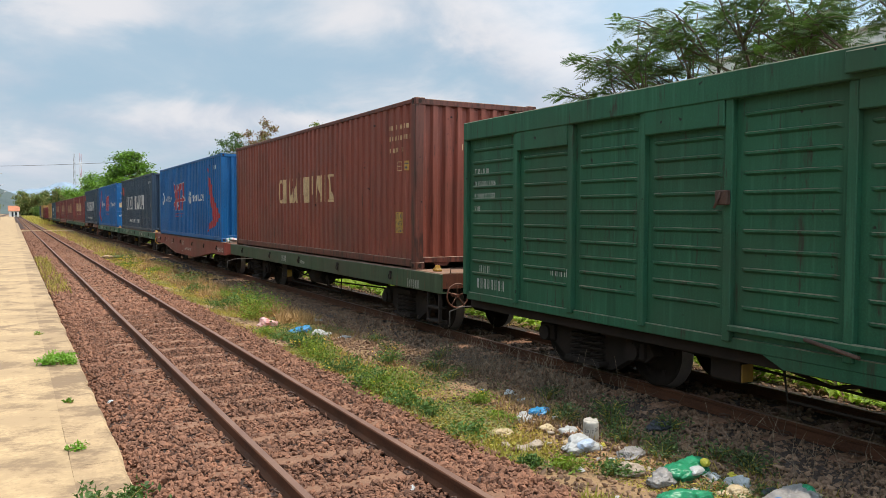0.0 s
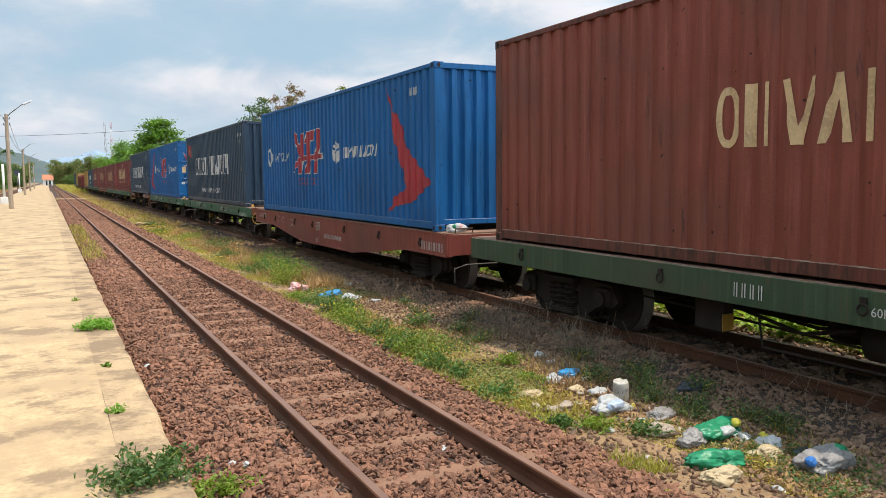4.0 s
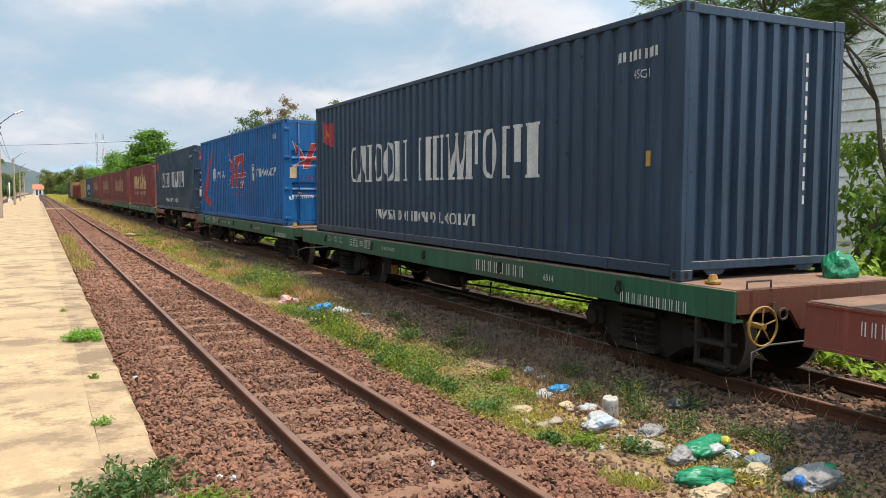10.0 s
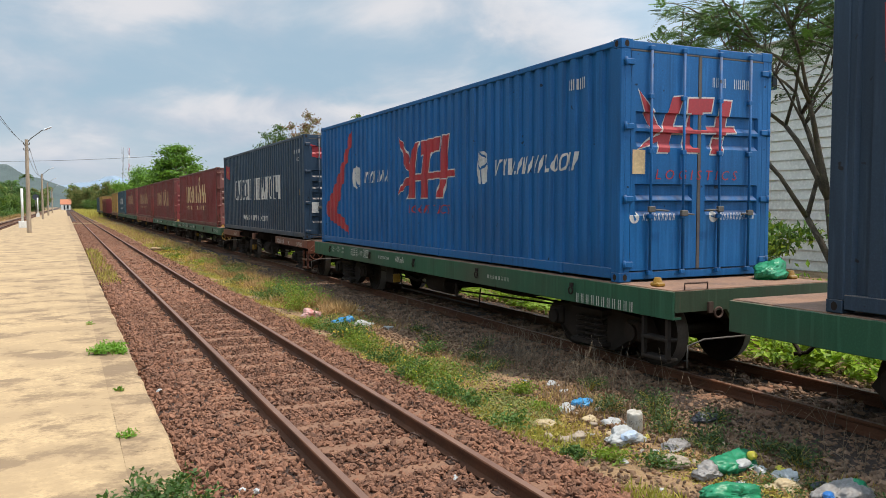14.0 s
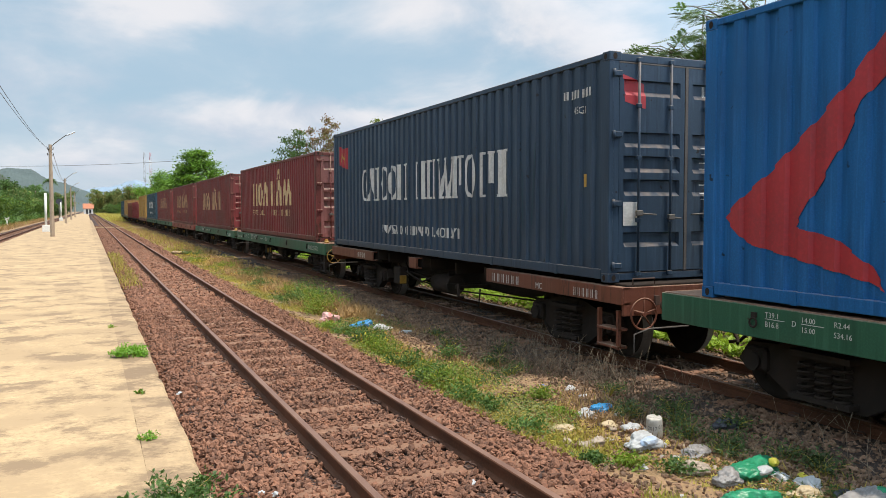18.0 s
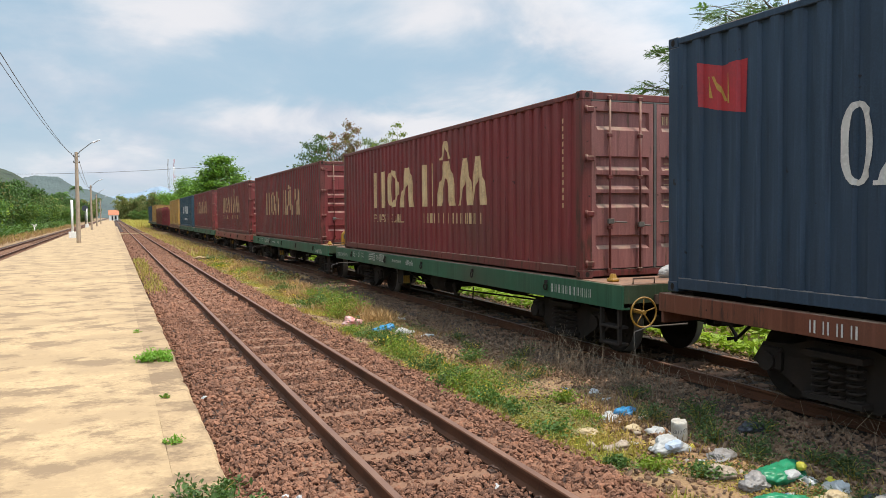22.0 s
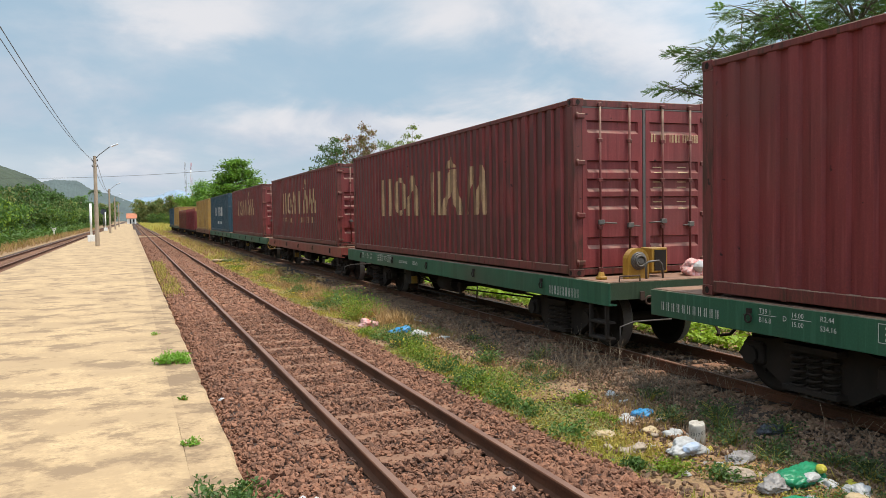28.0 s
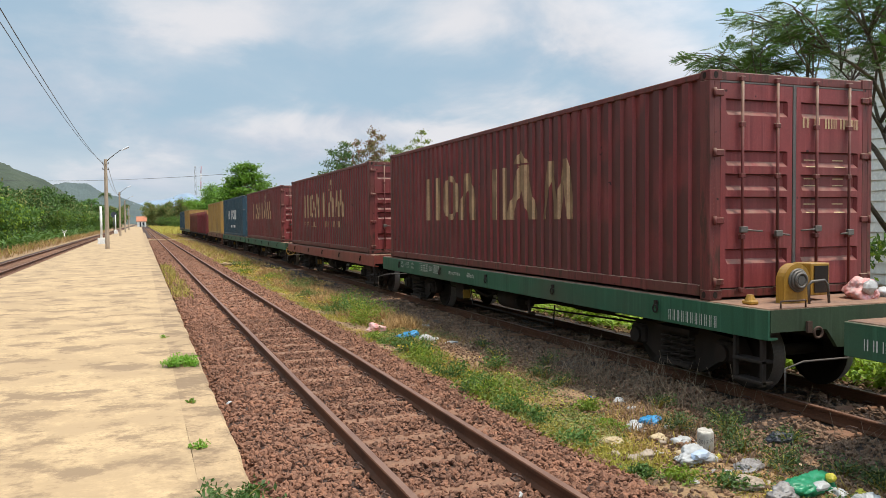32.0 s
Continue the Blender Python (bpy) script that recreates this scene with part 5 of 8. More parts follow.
def blue_marks(shift, arrow):
    """Red slabs of an emblem, white bars and the great red bird shape."""
    def mv(polys):
        return [[(u + shift, v) for u, v in p] for p in polys]
    emblem = [[(8.75, 2.26), (8.40, 1.97), (8.12, 1.62), (8.25, 1.50), (8.55, 1.80)], [(8.86, 1.10), (8.60, 1.36), (8.2, 1.52), (8.15, 1.38), (8.62, 1.22)],
              [(8.06, 2.08), (7.80, 2.10), (8.0, 1.45), (8.04, 1.07), (8.36, 1.07), (8.25, 1.55)], [(7.68, 2.10), (6.89, 2.13), (6.95, 1.90), (7.74, 1.85)],
              [(7.54, 1.87), (7.24, 1.89), (7.44, 1.07), (7.76, 1.07)], [(6.73, 2.14), (6.46, 2.14), (6.64, 1.40), (6.92, 1.40)], [(6.90, 1.38), (6.65, 1.38), (6.72, 1.07), (7.0, 1.07)],
              [(8.1, 1.50), (6.33, 1.53), (6.32, 1.43), (8.1, 1.39)]]
    rim = []
    for p in emblem:
        cu, cv = sum(q[0] for q in p) / len(p), sum(q[1] for q in p) / len(p)
        rim.append([(u + 0.022 * (1 if u > cu else -1), v + 0.022 * (1 if v > cv else -1)) for u, v in p])
    return [("emblem_outline", "white", mv(rim)), ("emblem", "red_mark", mv(emblem)), ("caption", "red_mark", mv(fit_words("L O G I S T I C S", 8.34, 6.46, 0.78, 0.94, 0.25))),
            ("badge", "white", mv([disc(5.31, 1.52, 0.22, 1.2)])), ("badge_line", "blue", mv([[(5.50, 1.62), (5.33, 1.47), (5.31, 1.50), (5.48, 1.66)], [(5.33, 1.47), (5.12, 1.60), (5.13, 1.64), (5.34, 1.51)], [(5.34, 1.49), (5.30, 1.26), (5.27, 1.26), (5.31, 1.49)], [(5.36, 1.74), (5.20, 1.66), (5.20, 1.69), (5.36, 1.78)]])),
            ("lettering", "white", [mv(g) for g in shapes(even(("vee", "vee", "vee", "dot", "post", "slab", "post", "vee", "pair", "dot", "hoop", "hoop", "pair"), 4.92, 2.72), 1.38, 1.62, 0.0, 0.3)]),
            ("receiver_badge", "white", mv([disc(11.33, 1.56, 0.25, 1.08)])), ("receiver", "blue", mv([[(11.42, 1.75), (11.30, 1.66), (11.36, 1.60), (11.46, 1.66)], [(11.46, 1.66), (11.36, 1.62), (11.30, 1.45), (11.38, 1.42)], [(11.38, 1.42), (11.30, 1.48), (11.17, 1.38), (11.20, 1.33)]])),
            ("number_bars", "white", mv(bars(8, 9.44, 10.85, 1.42, 1.66, 2, -0.07, 0.3, 0.25))), ("bird", "red_mark", arrow), ("code", "white", bars(8, 0.74, 1.11, 2.41, 2.55, 1, 0, 0.4))]


flat_wagon(START["blue"], 0.42, 1.0, "wagon_red", "red-oxide fish-bellied container wagon with white stencils", place_words("XE CHO CONTAINER", 0.15, 6.20, 0.45, 0.88)
           + stroke_text(-0.28, 0.62, 0.61, 0.76, 9) + stroke_text(6.52, 6.82, 0.65, 0.78, 4) + stroke_text(11.9, 12.7, 0.72, 0.84, 9)
           + place_words("T 30", 0.1, 10.5, 0.77) + place_words("B 15", 0.1, 10.5, 0.64) + place_words("D", 0.09, 10.1, 0.70) + place_words("13.4", 0.09, 9.98, 0.77) + place_words("14.4", 0.09, 9.98, 0.65)
           + place_words("R  2.73", 0.09, 9.21, 0.72) + place_words("S 38.5 m", 0.09, 9.21, 0.60) + outline(6.49, 6.85, 0.62, 0.81, 0.01) + outline(6.68, 6.92, 0.32, 0.41, 0.008) + stroke_text(6.71, 6.90, 0.34, 0.39, 4), "wagon_red", "belly", locks=False, wheel=False)
build_container(START["blue"], 2.896, "blue", "bright blue corrugated container with a great red bird shape", False, blue_marks(0, ARROW_POLYS))

SERIF = shapes((("hoop", 9.84, 9.50), ("tent", 9.46, 8.92), ("post", 8.98, 8.52), ("hoop", 8.56, 8.10), ("hoop", 8.05, 7.53), ("pair", 7.48, 6.96), ("pair", 6.48, 6.02), ("slab", 5.92, 5.50),
                ("vee", 5.42, 5.06), ("vee", 5.10, 4.76), ("pole", 4.70, 4.34), ("hoop", 4.23, 3.78), ("pole", 3.65, 3.18), ("post", 3.16, 2.50)), 1.13, 1.87, 0.035)
ADDRESS = shapes(even(("vee", "vee", "vee", "dot", "slant", "tent", "post", "hoop", "hoop", "pair", "pair", "hoop", "vee", "pole", "hoop", "post", "post", "dot", "hoop", "hoop", "pair", "dot", "vee", "pair"),
                      8.53, 4.37), 0.41, 0.59, weight=0.36)


FLAG = [[(11.72, 2.55), (11.36, 2.46), (11.36, 1.99), (11.70, 2.07)], [(11.36, 2.46), (11.0, 2.48), (11.02, 1.93), (11.36, 1.99)]]


def slate_marks(extra):
    return [("lettering", "white", SERIF), ("address_bars", "white", ADDRESS), ("flag", "red_mark", FLAG),
            ("flag_mark", "gold_mark", [[(11.58, 2.38), (11.53, 2.37), (11.46, 2.13), (11.51, 2.14)], [(11.48, 2.36), (11.44, 2.36), (11.28, 2.08), (11.32, 2.08)], [(11.28, 2.36), (11.23, 2.36), (11.21, 2.05), (11.26, 2.05)]]),
            ("code", "white", bars(11, 0.42, 1.15, 2.40, 2.51, 1, 0, 0.5)), ("type_code", "white", place_words("45G1", 0.14, 0.80, 2.19, 0.75)),
            ("sticker", "gold_mark", [[(0.50, 1.22), (0.62, 1.22), (0.62, 1.39), (0.50, 1.39)]])] + extra


flat_wagon(START["slate"], 0.75, 1.1, "wagon_green", "green flat wagon with a rusty deck and yellow hand wheel", stroke_text(-0.12, 0.98, 0.63, 0.75, 11) + place_words("6514", 0.12, 2.5, 0.72)
           + plate_marks() + stroke_text(3.0, 4.4, 0.70, 0.86, 8), end_mat="rust_brown")
build_container(START["slate"], 2.896, "dark_blue", "slate-blue corrugated container with tall white lettering", False, slate_marks([
    ("end:code", "white", [[(0.60, 2.5 - 0.16 * k), (0.67, 2.5 - 0.16 * k), (0.67, 2.40 - 0.16 * k), (0.60, 2.40 - 0.16 * k)] for k in range(11)])]))

CHEVRON = [[(9.89, 2.68), (9.94, 2.3), (10.09, 2.06), (10.41, 2.07)], [(10.09, 2.06), (10.33, 1.84), (10.8, 1.71), (10.41, 2.07)], [(10.33, 1.84), (10.53, 1.45), (11.3, 1.29), (10.8, 1.71)],
           [(10.53, 1.45), (10.88, 0.95), (11.66, 1.05), (11.3, 1.29)], [(10.88, 0.95), (11.01, 0.76), (11.91, 0.84), (11.66, 1.05)], [(11.91, 0.84), (11.01, 0.76), (10.57, 0.67), (11.6, 0.59)],
           [(10.57, 0.67), (10.2, 0.44), (10.67, 0.40), (11.6, 0.59)], [(10.2, 0.44), (10.06, 0.24), (10.23, 0.31), (10.67, 0.40)]]
flat_wagon(START["blue_two"], 0.95, 0.63, "wagon_green", "green flat wagon with a pale worn deck", stroke_text(-0.28, 0.91, 0.63, 0.75, 11) + stroke_text(2.6, 3.3, 0.74, 0.8, 8)
           + place_words("60Km/h", 0.17, 7.1, 0.75, 0.8) + plate_marks(), "rust_clip", wheel=False)
DOOR_LOGO = [[(-0.95, 2.30), (-0.73, 2.06), (-0.60, 1.84), (-0.70, 1.76), (-0.84, 2.0)], [(-0.97, 1.60), (-0.72, 1.74), (-0.56, 1.80), (-0.56, 1.72), (-0.75, 1.66)],
             [(-0.44, 2.24), (-0.26, 2.26), (-0.40, 1.90), (-0.48, 1.57), (-0.66, 1.57), (-0.56, 1.90)], [(-0.18, 2.24), (0.22, 2.26), (0.18, 2.09), (-0.20, 2.06)], [(-0.13, 2.07), (0.04, 2.08), (0.0, 1.58), (-0.28, 1.58)],
             [(0.35, 2.24), (0.52, 2.24), (0.42, 1.78), (0.26, 1.78)], [(0.25, 1.76), (0.42, 1.76), (0.37, 1.57), (0.18, 1.57)], [(-0.55, 1.88), (0.6, 1.92), (0.6, 1.85), (-0.55, 1.80)]]
DOOR_RIM = [[(u + 0.02 * (1 if u > sum(q[0] for q in poly) / len(poly) else -1), v + 0.02 * (1 if v > sum(q[1] for q in poly) / len(poly) else -1)) for u, v in poly] for poly in DOOR_LOGO]
build_container(START["blue_two"], 2.896, "blue", "bright blue container with closed doors and a red emblem", True, blue_marks(-1.78, CHEVRON) + [
    ("end:emblem_outline", "white", DOOR_RIM), ("end:emblem", "red_mark", DOOR_LOGO), ("end:caption", "red_mark", fit_words("L O G I S T I C S", -0.69, 0.62, 1.24, 1.36, 0.2)),
    ("end:badge", "white", [disc(-1.0, 0.78, 0.075), disc(0.25, 0.78, 0.07)]), ("end:receiver", "blue", [[(-1.03, 0.83), (-1.0, 0.80), (-0.97, 0.75), (-1.0, 0.73)], [(0.21, 0.80), (0.29, 0.77), (0.29, 0.76), (0.21, 0.78)]]),
    ("end:number_bars", "white", bars(9, -0.88, -0.36, 0.74, 0.83, 2, 0.02, 0.28, 0.25) + bars(11, 0.36, 0.96, 0.74, 0.83, 2, 0.02, 0.28, 0.25)),
    ("end:code", "white", bars(4, 0.20, 0.44, 2.40, 2.52, 2, 0, 0.28) + bars(4, 0.56, 0.84, 2.40, 2.52, 2, 0, 0.28)), ("end:notice", "cream", [[(-1.04, 1.30), (-0.85, 1.30), (-0.85, 1.59), (-1.04, 1.59)]])])

flat_wagon(START["slate_two"], 0.30, 0.15, "rust_brown", "rust-brown skeleton container wagon with white stencils", stroke_text(2.25, 3.17, 0.73, 0.86, 6) + place_words("MC", 0.13, 1.75, 0.73) + stroke_text(0.2, 0.8, 0.73, 0.84, 6)
           + stroke_text(9.6, 10.2, 0.74, 0.86, 4), "rust_brown", "skeleton", locks=False)
build_container(START["slate_two"], 2.896, "dark_blue", "scratched slate-blue container with closed doors and red flag", True, slate_marks([
    ("scratch", "teal_blue", [[(u, v), (u + 0.03, v), (u + 0.03 + q, v + h), (u + q, v + h)] for u, v, h, q in ((1.05, 0.5, 0.55, -0.05), (1.9, 0.7, 1.2, -0.1), (2.15, 0.6, 0.9, 0.03), (3.1, 0.7, 0.5, 0.0))]),
    ("end:flag", "red_mark", [[(-1.02, 2.62), (-0.66, 2.52), (-0.66, 2.20), (-0.98, 2.28)]]), ("end:code", "white", bars(4, 0.28, 0.55, 2.40, 2.54, 2) + bars(6, 0.62, 1.0, 2.40, 2.54, 2)),
    ("end:weights", "white", [[(u, v), (u + w, v), (u + w, v + 0.013), (u, v + 0.013)] for u, w in ((0.25, 0.16), (0.68, 0.14)) for v in (1.05, 1.13, 1.24, 1.45, 1.53, 1.64, 1.72)]),
    ("end:notice", "white", [[(-1.0, 0.72), (-0.78, 0.72), (-0.78, 1.02), (-1.0, 1.02)]])]))


TALL_ROW = (("pair", 9.47, 8.60), ("hoop", 8.51, 7.69), ("tent", 7.61, 6.64), ("slab", 6.15, 5.53), ("tent", 5.43, 4.39), ("tent", 4.33, 3.66), ("tent", 3.78, 3.10))
LOW_ROW = (("pair", 9.50, 8.62), ("hoop", 8.47, 7.61), ("tent", 7.64, 6.66), ("slab", 6.01, 5.36), ("tent", 5.36, 4.20), ("tent", 4.04, 3.48), ("tent", 3.62, 3.04))


def maroon_marks(call, mk="cream", weight=0.31, row=TALL_ROW, v0=1.07, v1=1.93, hat=(5.21, 4.63, 1.97, 2.32)):
    a, b, lo, hi = hat
    w, mid = 0.36 * (a - b), (a + b) / 2
    out = [("lettering", mk, shapes(row, v0, v1, 0.0, 0.0, weight)),
           ("roof_mark", mk, [[(a, lo), (mid + 0.04, hi), (mid - 0.04, hi), (a - w, lo)], [(mid + 0.04, hi), (mid - 0.04, hi), (b, lo), (b + w, lo)]])]
    if call:
        out += [("caption", mk, place_words("PLEASE CALL", 0.27, 9.52, 0.73, 1.36)), ("number_bars", mk, bars(12, 3.27, 6.2, 0.73, 0.93, 2, 0, 0.3, 0.25))]
    return out


WEIGHTS = [[(u, v), (u + w, v), (u + w, v + 0.012), (u, v + 0.012)] for u, w in ((0.18, 0.18), (0.62, 0.17)) for v in (0.98, 1.08, 1.30, 1.38, 1.52, 1.60)]
flat_wagon(START["maroon"], 0.95, 0.93, "wagon_green", "fresh green flat wagon with white stencils and yellow hand wheel", stroke_text(-0.24, 0.86, 0.71, 0.83, 11) + place_words("60Km/h", 0.18, 7.15, 0.745, 0.80)
           + plate_marks() + stroke_text(11.9, 13.0 - 0.05, 0.70, 0.80, 11))
build_container(START["maroon"], 2.591, "maroon", "maroon corrugated container with tall cream lettering and closed doors", True, maroon_marks(True) + [
    ("column_code", "cream", [[(0.54, 2.27 - 0.11 * k), (0.60, 2.27 - 0.11 * k), (0.60, 2.20 - 0.11 * k), (0.54, 2.20 - 0.11 * k)] for k in range(12)]),
    ("end:code", "cream", bars(4, 0.15, 0.42, 2.16, 2.28, 2) + bars(7, 0.55, 0.98, 2.16, 2.28, 2)), ("end:weights", "cream", WEIGHTS)], door_mat="faded_maroon")

flat_wagon(START["maroon_two"], 0.92, 0.70, "wagon_green", "green flat wagon with a brown deck and a yellow winch", stroke_text(-0.15, 0.75, 0.66, 0.79, 11) + plate_marks() + place_words("60Km/h", 0.13, 7.1, 0.76, 0.85), "rust_clip", wheel=False)
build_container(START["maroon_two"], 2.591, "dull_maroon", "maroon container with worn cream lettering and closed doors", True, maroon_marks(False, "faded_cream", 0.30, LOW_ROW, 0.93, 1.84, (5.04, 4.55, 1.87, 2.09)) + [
    ("end:code", "cream", bars(2, 0.12, 0.24, 1.98, 2.10, 2) + bars(2, 0.30, 0.40, 1.98, 2.10, 2) + bars(4, 0.46, 0.66, 1.98, 2.10, 2) + bars(7, 0.70, 1.0, 1.98, 2.10, 2)), ("end:weights", "cream", WEIGHTS)])

flat_wagon(START["maroon_three"], 0.45, 0.9, "wagon_red", "red-oxide flat wagon under a maroon container", [], "wagon_red", locks=False, wheel=False)
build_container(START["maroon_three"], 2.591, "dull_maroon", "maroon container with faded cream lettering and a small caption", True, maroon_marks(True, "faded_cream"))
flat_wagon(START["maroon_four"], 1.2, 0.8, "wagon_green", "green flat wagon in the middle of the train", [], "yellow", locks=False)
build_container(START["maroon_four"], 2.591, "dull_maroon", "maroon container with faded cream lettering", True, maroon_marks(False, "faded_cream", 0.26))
flat_wagon(START["teal"], 0.8, 0.8, "wagon_green", "green flat wagon under a teal container", [], "yellow", locks=False, wheel=False)
build_container(START["teal"], 2.591, "teal_blue", "faded teal-blue container with white lettering", True, [("lettering", "white", shapes(even(("hoop", "gap", "pole", "hoop", "post", "slab"), 8.6, 3.4), 1.1, 1.75)), ("caption", "white", bars(9, 4.2, 7.2, 0.55, 0.72, 1))])
flat_wagon(START["ochre"], 0.8, 0.8, "rust_brown", "rust-brown flat wagon under an ochre container", [], "yellow", locks=False, wheel=False)
build_container(START["ochre"], 2.591, "ochre", "ochre-yellow corrugated container with rust streaks", True, [])


def gondola(y, length, mat, label):
    """An open high-sided wagon with upright stakes."""
    m = pose(CX, y, 0)
    w = thing("open_wagon", m, label, "wagon", "wagons of the train")
    ROLLING.append((w, m))
    for s in (-1, 1):
        bm = bmesh.new()
        soft_box(bm, *sorted((s * 1.20, s * 1.15)), 0, length, 0.85, 2.75, 0.01)
        part("side_wall", bm, mat, w)
        for k in range(9):
            bm = bmesh.new()
            yy = 0.1 + k * (length - 0.2) / 8
            soft_box(bm, *sorted((s * 1.29, s * 1.20)), yy - 0.06, yy + 0.06, 0.75, 2.95, 0.01)
            part("stake", bm, mat, w)
    for yy in (0, length - 0.06):
        bm = bmesh.new()
        soft_box(bm, -1.15, 1.15, yy, yy + 0.06, 0.85, 2.65, 0.01)
        part("end_wall", bm, mat, w)
    bm = bmesh.new()
    box(bm, -1.2, 1.2, -0.3, length + 0.3, 0.62, 0.86)
    part("underframe", bm, "black_iron", w)
    running_gear(w, -0.3, length + 0.3)


gondola(172.2, 12.6, "maroon", "dark maroon open wagon with upright stakes")
gondola(186.5, 12.6, "rust_brown", "rust-brown open wagon with upright stakes")
flat_wagon(201.2, 0.8, 0.8, "olive_green", "olive flat wagon far down the train", [], "yellow", locks=False, wheel=False)
build_container(201.2, 2.591, "ochre", "weathered tan container far down the train", True, [])
flat_wagon(216.0, 0.8, 0.8, "olive_green", "olive flat wagon at the train's far end", [], "yellow", locks=False, wheel=False)
build_container(216.0, 2.591, "teal_blue", "teal-blue container at the train's far end", True, [])


def boxcar():
    """The covered wagon that rolls past first."""
    y_far, length = 10.25, 13.6
    m = pose(CX, y_far - length, 0)
    w = thing("boxcar", m, "dark green ribbed steel boxcar with white stencils", "wagon", "wagons of the train")
    ROLLING.append((w, m))
    posts = [length - d for d in (0.0, 1.33, 2.52, 3.76, 4.93, 6.18, 8.0, 9.4, 10.6, 11.9, 13.6)]
    z0, z1 = 0.72, 3.20
    for s in (-1, 1):
        for a, b in zip(posts[1:], posts):
            bm = bmesh.new()
            pr = [(z0, 0.0)]
            for k in range(11):
                z = z0 + 0.31 + k * 0.178
                pr += [(z - 0.03, 0.0), (z - 0.008, -0.028), (z + 0.010, -0.028), (z + 0.018, 0.0)]
            pr.append((z1 - 0.2, 0.0))
            cols = [[bm.verts.new((s * (1.235 - d * k), y, z)) for y, k in ((a + 0.02, 0), (a + 0.12, 0), (a + 0.17, 1), (b - 0.17, 1), (b - 0.12, 0), (b - 0.02, 0))] for z, d in pr]
            for p, q in zip(cols, cols[1:]):
                for k in range(5):
                    bm.faces.new((p[k], p[k + 1], q[k + 1], q[k]))
            bmesh.ops.recalc_face_normals(bm, faces=bm.faces[:])
            part("side_panel", bm, "box_green", w)
        for k, y in enumerate(posts):
            bm = bmesh.new()
            soft_box(bm, *sorted((s * 1.23, s * 1.30)), y - 0.045, y + 0.045, z0 - 0.02, z1 - 0.22, 0.008)
            part("post", bm, "box_green", w)
        for k, (a, b) in enumerate(zip(posts[1:], posts)):
            if k % 2:
                bm = bmesh.new()
                soft_box(bm, *sorted((s * 1.24, s * 1.315)), a + 0.05, b - 0.05, 2.72, 2.97, 0.01)
                part("lintel", bm, "box_green", w)
        bm = bmesh.new()
        soft_box(bm, *sorted((s * 1.22, s * 1.33)), 0, length, 2.96, 3.22, 0.012)
        part("eave_beam", bm, "box_green", w)
        bm = bmesh.new()
        soft_box(bm, *sorted((s * 1.2, s * 1.262)), 0, length, 0.63, 0.74, 0.008)
        prism(bm, ((5.5, 0.53), (8.05, 0.53), (8.35, 0.66), (5.2, 0.66)), "x", *sorted((s * 1.19, s * 1.255)))
        part("side_sill", bm, "box_green", w)
        bm = bmesh.new()
        soft_box(bm, *sorted((s * 1.262, s * 1.31)), length - 7.9, length - 4.95, 0.80, 0.86, 0.01)
        part("door_track", bm, "box_green", w)
        bm = bmesh.new()
        tube(bm, [(s * 1.32, length - 6.3, 0.76), (s * 1.32, length - 5.8, 0.84)], 0.018, 8)
        part("door_lever", bm, "rust_clip", w)
        bm = bmesh.new()
        soft_box(bm, *sorted((s * 1.335, s * 1.40)), length - 6.9, length - 6.16, 3.0, 3.18, 0.01)
        part("door_hanger", bm, "box_green", w)
        bm = bmesh.new()
        soft_box(bm, *sorted((s * 1.30, s * 1.36)), length - 4.97, length - 4.82, 1.98, 2.12, 0.012)
        tube(bm, [(s * 1.36, length - 4.9, 2.1), (s * 1.39, length - 4.85, 1.95)], 0.014, 6)
        part("latch", bm, "rust_clip", w)
    bm = bmesh.new()
    prism(bm, [(x, 3.222 + 0.09 * math.cos(math.pi / 2 * x / 1.31)) for x in np.linspace(1.31, -1.31, 13)] + [(-1.31, 3.16), (1.31, 3.16)], "y", -0.02, length + 0.02)
    part("roof", bm, "box_green", w)
    for yy in (0.0, length - 0.05):
        bm = bmesh.new()
        soft_box(bm, -1.235, 1.235, yy, yy + 0.05, 0.72, 3.2, 0.006)
        part("end_wall", bm, "box_green", w)
    bm = bmesh.new()
    box(bm, -1.15, 1.15, -0.05, length + 0.05, 0.5, 0.7)
    part("underframe", bm, "black_iron", w)
    running_gear(w, -0.05, length + 0.05, (2.43, length - 2.43))
    x = -1.2385
    L = length
    marks = stroke_text(L - 0.60, L - 0.28, 1.02, 1.15, 3) + stroke_text(L - 0.98, L - 0.22, 0.82, 0.96, 8) + stroke_text(L - 2.40, L - 2.02, 1.12, 1.22, 4)
    for k, t in enumerate(("T 35 / B 18", "D 15.000/15.906", "R 2.800 C 3.537", "V 85")):
        marks += place_words(t, 0.10, L - 0.18, 2.47 - k * 0.178, 0.85)
    sill_marks(w, marks, x)


boxcar()

# ---- plants ----
def leaf_cloud(n, clumps, radius, size, flat=0.6, tilt=0.7):
    """n leaves gathered round clump centres, as arrays."""
    clumps = np.array(clumps, float)
    c = clumps[rng.integers(0, len(clumps), n)]
    p = c + rng.normal(size=(n, 3)) * radius * np.array([1, 1, flat])
    return scatter(*LEAF, p, size * (0.6 + 0.8 * rng.random(n)), 6.3 * rng.random(n), tilt, 0.2)


def limb_path(a, b, bend=0.3):
    a, b = Vector(a), Vector(b)
    mid = (a + b) / 2 + Vector((rng.normal(), rng.normal(), 0.4)) * bend * (b - a).length * 0.3
    return [a, a.lerp(mid, 0.6), mid, mid.lerp(b, 0.5) + Vector((0, 0, 0.04)), b]


